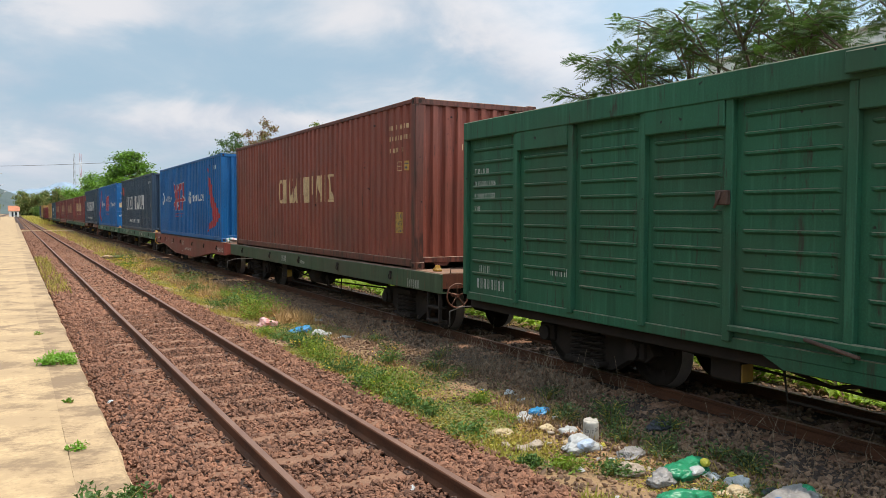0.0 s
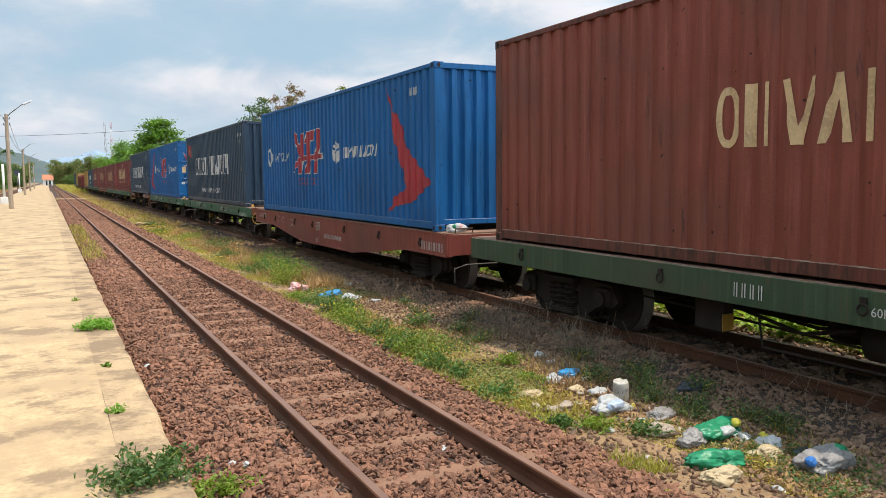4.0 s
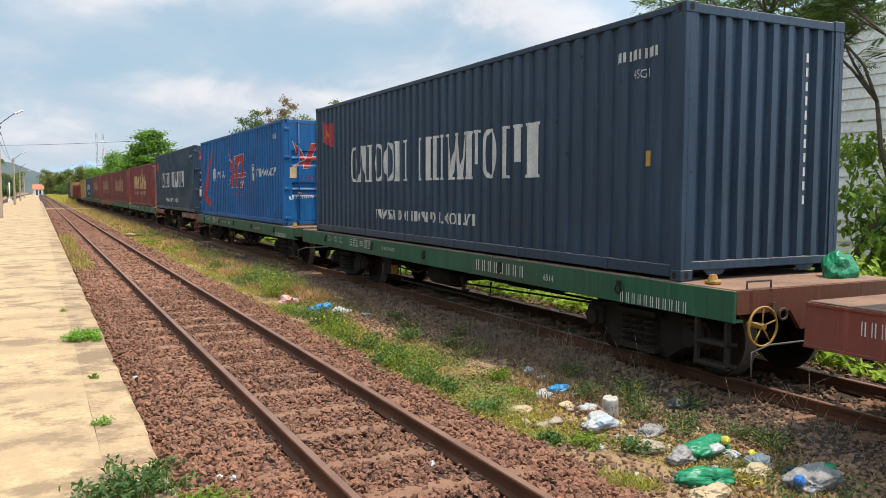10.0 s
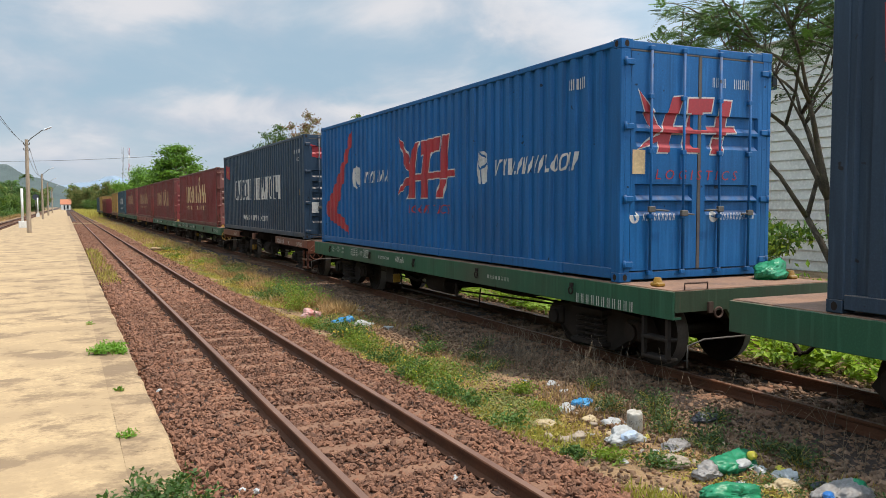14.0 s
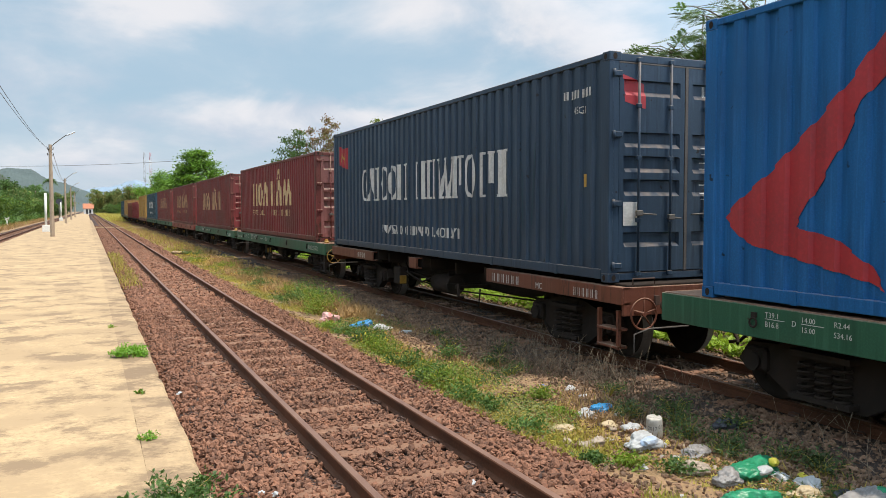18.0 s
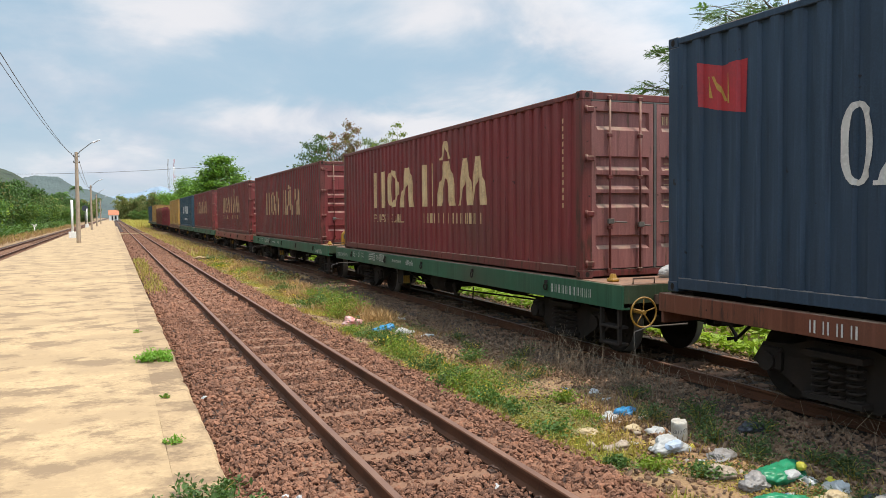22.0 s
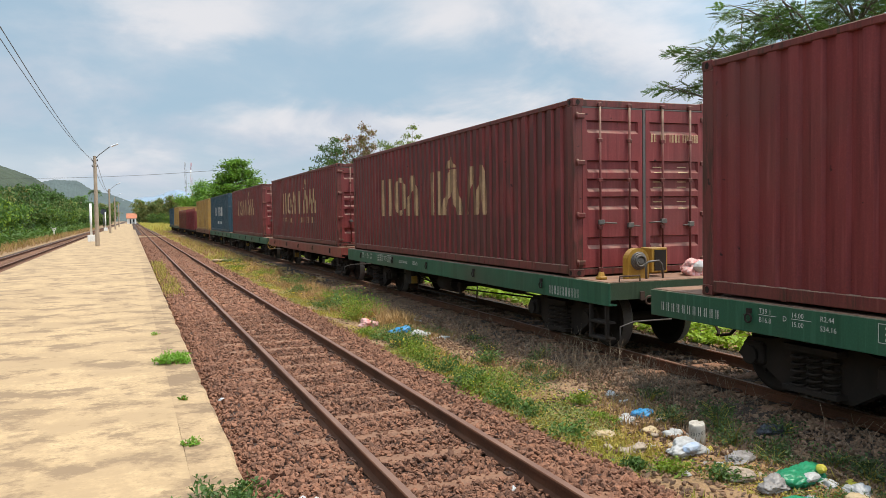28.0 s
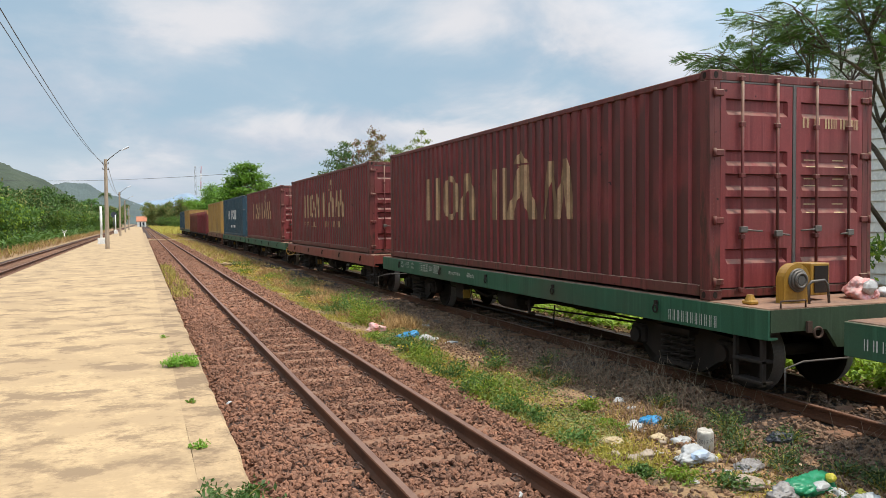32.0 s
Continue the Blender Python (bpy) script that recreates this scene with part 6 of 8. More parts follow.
def build_tree(m, height, spread, mats, label, leaves=2600, size=0.34, trunk=0.16, low=0.35, tiers=16, flat=0.55, group="trees beside the line", puff=0.15, tilt=1.0, dome=False):
    """A tapered trunk with limbs and a crown of many leaves in uneven clumps."""
    t = thing("tree", m, label, "tree", group)
    bm = bmesh.new()
    top = Vector((0.12 * spread * rng.normal(), 0.12 * spread * rng.normal(), height * 0.72))
    tube(bm, limb_path((0, 0, -0.3), top, 0.25), trunk, 8, trunk * 0.4)
    clumps = []
    for k in range(tiers):
        a = 2.4 * k + rng.normal() * 0.3
        h = low + (1 - low) * (k + 0.5) / tiers
        r = spread * (0.35 + 0.65 * math.sin(math.pi * min(1, 0.25 + 0.75 * (1 - h) / (1 - low)))) * (0.55 + 0.5 * rng.random())
        if dome:
            r = spread * (0.12 + 0.88 * math.sqrt(max(0.0, 1 - ((h - low) / (1 - low)) ** 2))) * (0.6 + 0.5 * rng.random())
        tip = Vector((r * math.cos(a), r * math.sin(a), height * (h - 0.04 + 0.08 * rng.random())))
        root = Vector((0, 0, 0)).lerp(top, min(0.95, max(0.3, h - 0.25)))
        tube(bm, limb_path(root, tip, 0.3), trunk * 0.35, 5, trunk * 0.08)
        clumps += [tip, root.lerp(tip, 0.7) + Vector((rng.normal(), rng.normal(), 0.3)) * spread * 0.12, tip + Vector((rng.normal(), rng.normal(), rng.normal() * 0.5)) * spread * 0.16]
    part("trunk", bm, "bark", t)
    v, f = leaf_cloud(int(leaves * 2.6), clumps, spread * puff, size * 0.8, flat, tilt)
    me = mesh_of("crown", v.tolist(), f.tolist(), mats)
    if len(mats) > 1:
        idx = np.zeros(len(f), int)
        idx[rng.random(len(f)) < 0.28] = 1
        me.polygons.foreach_set("material_index", idx.tolist())
    crown = new("crown", me)
    crown.parent = t
    return t


def build_layered_tree(m, height, spread, label):
    """A tree whose boughs lie in flat shelves of large upturned leaves."""
    t = thing("tree", m, label, "tree", "trees beside the line")
    bm = bmesh.new()
    r = np.random.default_rng(5)
    tube(bm, [(0, 0, -0.3), (0.1, 0.1, height * 0.5), (0, 0.1, height * 0.97)], 0.28, 8, 0.07)
    places = []
    for k in range(8):
        h = height * (0.42 + 0.56 * k / 7)
        reach = spread * (1.0, 1.05, 0.95, 0.85, 0.8, 0.62, 0.45, 0.22)[k]
        for j in range(6 if k < 6 else 4):
            a = 6.283 * j / (6 if k < 6 else 4) + 1.1 * k + 0.3 * r.normal()
            q = reach * (0.55 + 0.5 * r.random())
            tip = Vector((q * math.cos(a), q * math.sin(a), h + 0.25 * r.normal()))
            tube(bm, [(0, 0.1, h - 0.5), (0.5 * tip.x, 0.5 * tip.y, tip.z - 0.3), tip], 0.07, 5, 0.02)
            n = int(210 + 120 * r.random())
            pad = r.normal(size=(n, 3)) * np.array([0.72, 0.72, 0.24])
            places.append(np.array(tip) * np.array([0.9, 0.9, 1]) + pad)
    part("trunk", bm, "bark", t)
    p = np.concatenate(places)
    v, f = scatter(*LEAF, p, 0.32 + 0.24 * r.random(len(p)), 6.3 * r.random(len(p)), 0.5, 0.2)
    me = mesh_of("crown", v.tolist(), f.tolist(), ("leaf_fresh", "leaf"))
    me.polygons.foreach_set("material_index", (r.random(len(f)) < 0.2).astype(int).tolist())
    new("crown", me).parent = t


def build_feather_tree(m):
    """A wide tree with crooked limbs and feathered sprays of leaflets."""
    t = thing("feathery_tree", m, "tall spreading tree with feathery dark green leaf sprays", "tree")
    bm = bmesh.new()
    tips = []
    rng = np.random.default_rng(21)
    spray = np.random.default_rng(4)

    def twigs(a, b, way, n):
        for k in range(n):
            p = a.lerp(b, 0.35 + 0.65 * (k + spray.random()) / n)
            q = spray.random() * 6.28
            d = (Vector((math.cos(q), math.sin(q), 0.15 * spray.normal())) + way * 0.35).normalized()
            e = p + d * (0.40 + 0.35 * spray.random()) + Vector((0, 0, 0.02))
            tube(bm, [p, p.lerp(e, 0.5) + Vector((0, 0, 0.06)), e], 0.012, 4, 0.005)
            tips.append((p, e))

    def grow(a, way, length, r, depth):
        b = a + way * length
        tube(bm, limb_path(a, b, 0.22), r, 7 if depth < 2 else 5, r * 0.6)
        if depth >= 1:
            twigs(a, b, way, 4 if depth >= 3 else 1 if depth == 2 else 0)
        if depth >= 3:
            return
        for k in range(3 if depth < 2 else 4):
            turn = Vector((rng.normal(), rng.normal(), 0.25 * rng.normal()))
            w = (way * (0.75 if depth else 0.9) + turn.normalized() * (0.62 if depth else 0.5) + Vector((0, 0, 0.12))).normalized()
            w.z = max(w.z, -0.05)
            grow(b, w, length * (0.74 + 0.12 * rng.random()), r * 0.55, depth + 1)

    for lean, k in ((Vector((-0.12, 0.16, 1)), 0), (Vector((0.28, -0.35, 1)), 1), (Vector((-0.1, -0.5, 1)), 2), (Vector((-0.40, 0.52, 1)), 3)):
        grow(Vector((0.12 * k, -0.15 * k, -0.4)), lean.normalized(), 2.85, 0.15 - 0.015 * k, 0)
    part("trunk", bm, "bark", t)
    verts, faces = [], []
    for p, e in tips:
        along = (e - p).normalized()
        cross = along.cross(Vector((0, 0, 1))).normalized()
        for k in range(8):
            root = p.lerp(e, 0.2 + 0.8 * (k + 0.5) / 8) + Vector((0, 0, 0.05 * spray.normal()))
            d = (cross * (1 if k % 2 else -1) * (0.4 + 0.9 * spray.random()) + along * (0.3 + 0.6 * spray.random()) + Vector((0, 0, 0.30 * spray.normal()))).normalized()
            side = (d.cross(Vector((0, 0, 1))) + Vector((0, 0, 0.4 * spray.normal()))).normalized()
            ln = 0.22 + 0.18 * spray.random()
            for j in range(8):
                q = (j + 1) / 8
                c = root + d * ln * q + Vector((0, 0, -0.25 * q * q * ln))
                w = (0.10 * math.sin(math.pi * (0.2 + 0.68 * q)) + 0.02) * (0.8 + 0.4 * spray.random())
                for sg in (-1, 1):
                    tip = c + side * sg * w + d * 0.045 - Vector((0, 0, 0.25 * w))
                    mid = c.lerp(tip, 0.5)
                    i = len(verts)
                    verts += [c, mid + d * 0.017, tip, mid - d * 0.015]
                    faces.append((i, i + 1, i + 2, i + 3))
    crown = new("crown", mesh_of("crown", [tuple(v) for v in verts], faces, ("leaf_dark", "leaf")))
    crown.data.polygons.foreach_set("material_index", [1 if (i // 128) % 5 < 2 else 0 for i in range(len(faces))])
    crown.parent = t


build_feather_tree(pose(15.85, 12.1, -0.4))

# trees behind the train that stand over it
build_layered_tree(pose(14.6, 121, -0.4), 10.5, 3.9, "broad bright green tree with layered flat boughs")
build_tree(pose(12.3, 132, -0.4), 8.2, 3.4, ("leaf_fresh", "leaf"), "rounded bright green bushy tree", 5200, 0.4, 0.18, 0.2, 22, puff=0.17, tilt=0.7)
build_tree(pose(10.9, 150, -0.4), 6.6, 3.4, ("leaf_fresh", "leaf_bright"), "low bright green bushy tree", 4200, 0.42, 0.16, 0.15, 20, puff=0.17, tilt=0.7)
build_tree(pose(14.0, 125, -0.4), 7.6, 3.2, ("leaf_fresh", "leaf"), "bright green tree behind the wagons", 5200, 0.38, 0.18, 0.25, 22, puff=0.17, tilt=0.7)
build_tree(pose(14.3, 60, -0.4), 7.9, 1.5, ("leaf", "leaf_dark"), "slender green tree with a thin top", 1500, 0.24, 0.12, 0.35, 22, puff=0.17, dome=True)
build_tree(pose(14.9, 60.6, -0.4), 8.6, 0.6, ("leaf", "leaf_brown"), "thin green tree with a sparse pointed top", 420, 0.2, 0.07, 0.6, 14, puff=0.22, dome=True)
build_tree(pose(16.2, 61, -0.4), 8.3, 1.1, ("leaf_brown", "leaf"), "tree with withered brown and green leaves", 1100, 0.24, 0.12, 0.4, 18, puff=0.18, dome=True)
build_tree(pose(17.2, 60, -0.4), 9.0, 0.9, ("leaf_brown", "leaf_olive"), "tree with withered brown leaves at the top", 1700, 0.22, 0.12, 0.45, 18, puff=0.2, flat=0.9, dome=True)
build_tree(pose(19.4, 61, -0.4), 8.0, 1.6, ("leaf_bright", "leaf"), "green tree with a loose light crown", 1300, 0.25, 0.12, 0.4, 18, puff=0.16, dome=True)
build_tree(pose(21.1, 61, -0.4), 9.1, 1.3, ("leaf_bright", "leaf_olive"), "pale green tree with a ragged light top", 700, 0.25, 0.10, 0.5, 16, puff=0.15, dome=True)
build_tree(pose(19.0, 19.0, -0.4), 1.9, 1.8, ("leaf", "leaf_bright"), "leafy green shrub tree beside the white building", 2600, 0.26, 0.1, 0.15)
build_tree(pose(20.5, 24.5, -0.4), 5.0, 2.6, ("leaf", "leaf_bright"), "leafy green tree beside the white building", 2600, 0.26, 0.1, 0.15)
build_tree(pose(16.5, 10.2, -0.4), 3.4, 2.0, ("leaf_bright", "leaf"), "low leafy green bush behind the train", 2200, 0.24, 0.08, 0.1)

# the woods beyond the far track, the trees at the line's end, and unseen trees near by
WOOD = [build_tree(pose(-19, 70, -0.4), 7.6, 4.3, ("leaf", "leaf_dark"), "dense dark green tree at the wood's edge", 3600, 0.5, 0.22, 0.10),
        build_tree(pose(-16.5, 92, -0.4), 6.6, 4.0, ("leaf", "leaf_olive"), "green tree with a full low crown", 3600, 0.5, 0.2, 0.06),
        build_tree(pose(-21, 112, -0.4), 8.6, 4.8, ("leaf_dark", "leaf"), "tall dark green tree in the wood", 3800, 0.55, 0.24, 0.12),
        build_tree(pose(-15, 60, -0.4), 4.4, 3.2, ("leaf", "leaf_bright"), "bushy green shrub by the track", 3000, 0.4, 0.1, 0.03),
        build_tree(pose(14, 345, -0.4), 10.0, 6.5, ("leaf_olive", "leaf"), "olive-green tree at the line's far end", 3600, 1.0, 0.35, 0.1)]
SPOTS = [(0, -24, 84), (2, -27, 66), (3, -14.5, 78), (1, -20, 102), (0, -28, 120), (2, -24, 136), (3, -15.5, 104), (1, -17.5, 126), (0, -21, 150), (2, -27, 165),
         (1, -16, 158), (3, -14, 136), (0, -18, 185), (2, -22, 205), (1, -14.5, 220), (0, -17, 250), (2, -30, 92), (0, -33, 74), (1, -12.5, 265), (0, -12, 300), (2, -33, 110),
         (1, -27, 55), (0, -36, 90), (3, -13.2, 180), (1, -10, 340), (3, -20.5, 62), (3, -12.5, 70), (3, -13.0, 92), (3, -12.6, 118), (3, -12.4, 150), (3, -12.2, 205), (3, -11.6, 240),
         (1, -15.5, 84), (1, -15, 112), (0, -15.4, 140), (1, -15, 172), (0, -14.6, 200), (4, 9, 400), (4, 22, 380), (4, 29, 350), (4, 7, 455), (4, -12, 440), (3, 12.5, 285), (3, 9, 330),
         # unseen trees, added to keep low sky light off the containers' sides
         (0, -17, 44), (2, -20, 36), (1, -16.5, 27), (0, -19, 18), (2, -18, 9), (1, -16, 1), (0, -19, -8), (2, -17, -17), (1, -18, -27), (3, -13.5, 40), (3, -13, 22), (3, -13.4, 5), (3, -13, -12),
         (3, -15.0, 101), (1, -17.5, 122), (3, -15.5, 134), (1, -16.5, 147), (1, -15.5, 161), (0, -15.5, 179), (1, -14.5, 196), (0, -14.2, 217), (1, -13, 236), (0, -13.2, 260)]
for i, (k, x, y) in enumerate(SPOTS):
    copy_thing(WOOD[k], pose(x, y, -0.4, 0, 0, 47 * i))


def build_palm(x, y, h):
    t = thing("palm", pose(x, y, -0.4), "slim palm with drooping fronds at the wood's edge", "palm")
    bm = bmesh.new()
    tube(bm, [(0, 0, 0), (0.15, 0, h * 0.5), (0.1, 0.1, h)], 0.2, 8, 0.13)
    part("trunk", bm, "pole", t)
    verts, faces = [], []
    for k in range(30):
        a = 2.4 * k + 0.2 * rng.normal()
        rise = 0.1 + 1.0 * k / 30
        d, s = Vector((math.cos(a), math.sin(a), 0)), Vector((-math.sin(a), math.cos(a), 0))
        for j in range(12):
            q = j / 12
            c = Vector((0.1, 0.1, h)) + d * 2.3 * q * (1 - 0.25 * rise) + Vector((0, 0, 2.3 * (rise * q - 0.85 * q * q)))
            for sg in (-1, 1):
                e = c + s * sg * 0.45 * (1 - 0.6 * q) + d * 0.2 + Vector((0, 0, -0.16))
                i = len(verts)
                verts += [tuple(c), tuple(c + d * 0.18), tuple(e + d * 0.1), tuple(e)]
                faces.append((i, i + 1, i + 2, i + 3))
    f = new("fronds", mesh_of("fronds", verts, faces, "leaf"))
    f.parent = t


build_palm(-10.0, 262, 10.8)
build_palm(-13.0, 246, 8.6)


def build_grass():
    def blades(n, x, y, h, mat, name, label, spread=1.0):
        z = np.array([ground_z(a) for a in x])
        v, f = scatter(*BLADE, np.stack([x, y, z - 0.01], 1), h, 6.3 * rng.random(n), 0.22 * spread, 0.1)
        tagged(new(name, mesh_of(name, v.tolist(), f.tolist(), mat)), label, "grass", kind="stuff")

    def clumped(n, x0, x1, y0, y1, keep, power=1.5):
        x, y = x0 + (x1 - x0) * rng.random(n * 4), y0 + (y1 - y0) * rng.random(n * 4) ** power
        ok = np.array([noise.noise((a * 1.1, b * 0.55, 3.0)) > keep for a, b in zip(x, y)])
        return x[ok][:n], y[ok][:n]

    x, y = clumped(11000, 3.5, 4.35, 4.2, 45, 0.0)
    blades(len(x), x, y, 0.04 + 0.09 * rng.random(len(x)), "grass", "grass", "ragged green grass along the ballast", 1.8)
    x, y = clumped(6000, 4.1, 5.35, 6.5, 50, 0.0)
    blades(len(x), x, y, 0.05 + 0.12 * rng.random(len(x)), "dry_grass", "dry_grass", "dry brown grass between the tracks", 2.0)
    x, y = clumped(2600, 4.2, 5.6, 3.4, 50, 0.15)
    blades(len(x), x, y, 0.04 + 0.09 * rng.random(len(x)), "grass", "grass", "green grass among the dry stalks", 1.8)
    x, y = 5.2 + 0.28 * rng.normal(size=1300), 6.3 + 0.75 * rng.normal(size=1300)
    blades(len(x), x, y, 0.05 + 0.08 * rng.random(len(x)), "stalk", "dry_grass", "dull dry grass behind the litter", 1.6)
    x, y = clumped(1500, 3.6, 5.2, 40, 190, 0.08)
    blades(len(x), x, y, 0.2 + 0.2 * rng.random(len(x)), "grass", "grass", "green grass far along the line", 1.5)
    x, y = clumped(4200, 3.8, 5.9, 40, 190, -0.3)
    blades(len(x), x, y, 0.15 + 0.2 * rng.random(len(x)), "dry_grass", "dry_grass", "dry grass far along the line", 1.5)
    x, y = -7.7 - 8 * rng.random(9000), 22 + 190 * rng.random(9000) ** 1.3
    blades(9000, x, y, 0.35 + 0.35 * rng.random(9000), "dry_grass", "dry_grass", "tall yellowed grass beyond the far track", 1.2)
    x, y = -8.5 - 6 * rng.random(5000), 22 + 190 * rng.random(5000) ** 1.3
    blades(5000, x, y, 0.3 + 0.3 * rng.random(5000), "grass", "grass", "green grass beyond the far track", 1.2)
    x, y = clumped(8500, 4.1, 5.2, 14.8, 34, -0.12, 1.2)
    blades(len(x), x, y, 0.08 + 0.22 * rng.random(len(x)), "dry_grass", "dry_grass", "ochre dry grass behind the weeds", 1.8)
    x, y = 0.78 + 0.5 * rng.random(900), 22 + 17 * rng.random(900)
    blades(900, x, y, 0.10 + 0.15 * rng.random(900), "grass", "grass", "green grass along the platform's foot", 1.4)
    x, y = 3.4 + 8 * rng.random(5000), 150 + 230 * rng.random(5000)
    blades(5000, x, y, 0.6 + 0.6 * rng.random(5000), "grass", "grass", "green growth at the line's end", 1.5)


build_grass()


def leaf_carpet(n, x0, x1, y0, y1, low, high, size, mat, label, power=1.3, keep=-2.0, lift=0.0):
    x, y = x0 + (x1 - x0) * rng.random(n), y0 + (y1 - y0) * rng.random(n) ** power
    ok = np.array([noise.noise((a * 0.9, b * 0.6, 5.0)) > keep for a, b in zip(x, y)])
    x, y = x[ok], y[ok]
    top = np.array([ground_z(a) + low + (high - low) * max(0.0, 0.5 + 0.9 * noise.noise((a * 0.5, b * 0.5, 9))) for a, b in zip(x, y)])
    base = np.array([ground_z(a) for a in x])
    z = base + (top - base) * rng.random(len(x)) ** 0.5 + lift
    v, f = scatter(*LEAF, np.stack([x, y, z], 1), size * (0.6 + 0.8 * rng.random(len(x))), 6.3 * rng.random(len(x)), 0.5, 0.2)
    tagged(new("undergrowth", mesh_of("undergrowth", v.tolist(), f.tolist(), mat)), label, "plants", kind="stuff")


leaf_carpet(16000, -14, -9.6, 45, 260, 0.3, 1.7, 0.42, "leaf", "green bushes along the far track")
leaf_carpet(14000, -24, -11, 45, 260, 0.8, 3.2, 0.5, "leaf_dark", "green thicket at the foot of the wood")
leaf_carpet(26000, 3.50, 4.4, 4.0, 34, 0.01, 0.13, 0.036, "leaf_olive", "low olive-green weeds creeping along the ballast", 1.6, 0.10)
leaf_carpet(20000, 3.50, 4.7, 4.0, 40, 0.0, 0.09, 0.04, "grass", "yellowing low growth along the ballast", 1.4, -0.05)
leaf_carpet(15000, 4.2, 5.45, 3.4, 30, 0.0, 0.10, 0.034, "leaf", "low dusty green weeds between the tracks", 1.5, 0.0)
leaf_carpet(26000, 3.9, 5.3, 3.4, 40, 0.0, 0.07, 0.045, "dry_grass", "trampled dry grass between the tracks", 1.5, -0.15)
leaf_carpet(11000, 4.1, 5.35, 4.5, 15, 0.0, 0.09, 0.034, "leaf_olive", "olive weeds creeping over the bare soil", 1.0, -0.02)
leaf_carpet(9000, 4.2, 6.1, 3.2, 22, 0.0, 0.03, 0.045, "leaf_brown", "fallen brown leaves on the bare soil", 1.2, -0.1)
leaf_carpet(4000, 3.6, 4.9, 10, 40, 0.08, 0.34, 0.04, "flower", "small yellow flowers in the weeds", 1.0, 0.15)
leaf_carpet(16000, 3.5, 4.5, 3.2, 12, 0.0, 0.06, 0.03, "grass", "yellow-green creeping growth beside the ballast", 1.0, -0.25)
leaf_carpet(9000, 3.55, 4.4, 3.2, 11, 0.0, 0.08, 0.032, "leaf_bright", "low green creeping weeds beside the ballast", 1.0, 0.05)
leaf_carpet(12000, 4.3, 5.7, 3.0, 11, 0.0, 0.10, 0.032, "leaf", "dull green weeds among the litter", 1.0, 0.08)
leaf_carpet(4500, 3.6, 5.8, 26, 150, 0.02, 0.2, 0.12, "grass", "mixed green growth along the line", 1.5, 0.05)
leaf_carpet(9000, 3.7, 6.0, 26, 150, 0.0, 0.12, 0.12, "dry_grass", "dry brown growth along the line", 1.5, -0.4)


def build_weed(x, y, z, w, h, mat, label, n=160, size=0.05, name="weed", flowers=0):
    t = thing(name, pose(x, y, z), label, "plant", "weeds by the track")
    tips = []
    for k in range(12 if name != "bush" else 7):
        bm = bmesh.new()
        a, r = rng.random() * 6.28, w * (0.3 + 0.7 * rng.random())
        tip = Vector((r * math.cos(a), r * math.sin(a), h * (0.35 + 0.65 * rng.random())))
        tube(bm, [(0.1 * tip.x, 0.1 * tip.y, -0.02), (0.45 * tip.x, 0.45 * tip.y, tip.z * 0.7), tip], 0.006, 4, 0.002)
        tips += [tip, tip * 0.75, tip * 0.5 + Vector((0, 0, 0.03))]
        part("stem", bm, "grass", t)
    v, f = leaf_cloud(n, tips, w * (0.2 if name != "tuft" else 0.13), size, 0.6)
    v[:, 2] = np.maximum(v[:, 2], 0.0)
    o = new("foliage", mesh_of("foliage", v.tolist(), f.tolist(), mat))
    o.parent = t
    if flowers:
        c = np.array(tips)[rng.integers(0, len(tips), flowers)] + rng.normal(size=(flowers, 3)) * w * 0.25 + np.array([0, 0, 0.06])
        v, f = scatter(*LEAF, c, 0.022 * (0.7 + 0.6 * rng.random(flowers)), 6.3 * rng.random(flowers), 0.5, 0.2)
        o = new("blossom", mesh_of("blossom", v.tolist(), f.tolist(), "flower"))
        o.parent = t


WEEDS = [(3.72, 8.2, .42, .36), (3.70, 7.1, .22, .18), (3.92, 11.9, .45, .34), (3.82, 10.6, .3, .22), (4.2, 12.2, .25, .12), (4.40, 17.0, .6, .55), (4.15, 15.6, .55, .5), (3.66, 6.35, .25, .16),
         (3.9, 9.1, .28, .22), (4.6, 19.2, .5, .35), (4.2, 21.5, .45, .3), (4.5, 24.5, .5, .32), (4.3, 28.5, .5, .3), (4.9, 8.9, .22, .18), (5.2, 6.9, .2, .16), (5.0, 5.2, .22, .14),
         (5.4, 4.6, .25, .16), (4.3, 5.0, .2, .13), (4.0, 5.3, .18, .10), (5.6, 10.5, .25, .2), (5.35, 12.3, .22, .16), (3.95, 33, .5, .3), (4.4, 38, .6, .35), (3.75, 5.4, .16, .09), (5.75, 5.9, .24, .17),
         (3.68, 8.6, .3, .2), (3.75, 9.7, .34, .24), (3.85, 11.2, .3, .22), (3.6, 7.5, .3, .2), (3.88, 12.8, .30, .18), (3.8, 13.5, .25, .14), (4.1, 17.6, .4, .3), (4.3, 18.4, .4, .3), (5.05, 9.6, .26, .2), (4.75, 10.4, .26, .2),
         (5.1, 11.2, .26, .2), (4.6, 7.7, .2, .14), (5.45, 7.6, .26, .2), (5.3, 6.2, .28, .24), (4.4, 6.9, .16, .1), (5.6, 6.6, .3, .24), (5.06, 5.75, .26, .24), (5.25, 5.45, .2, .18), (5.45, 5.0, .2, .14), (5.6, 4.75, .2, .14), (5.0, 6.6, .2, .2)]
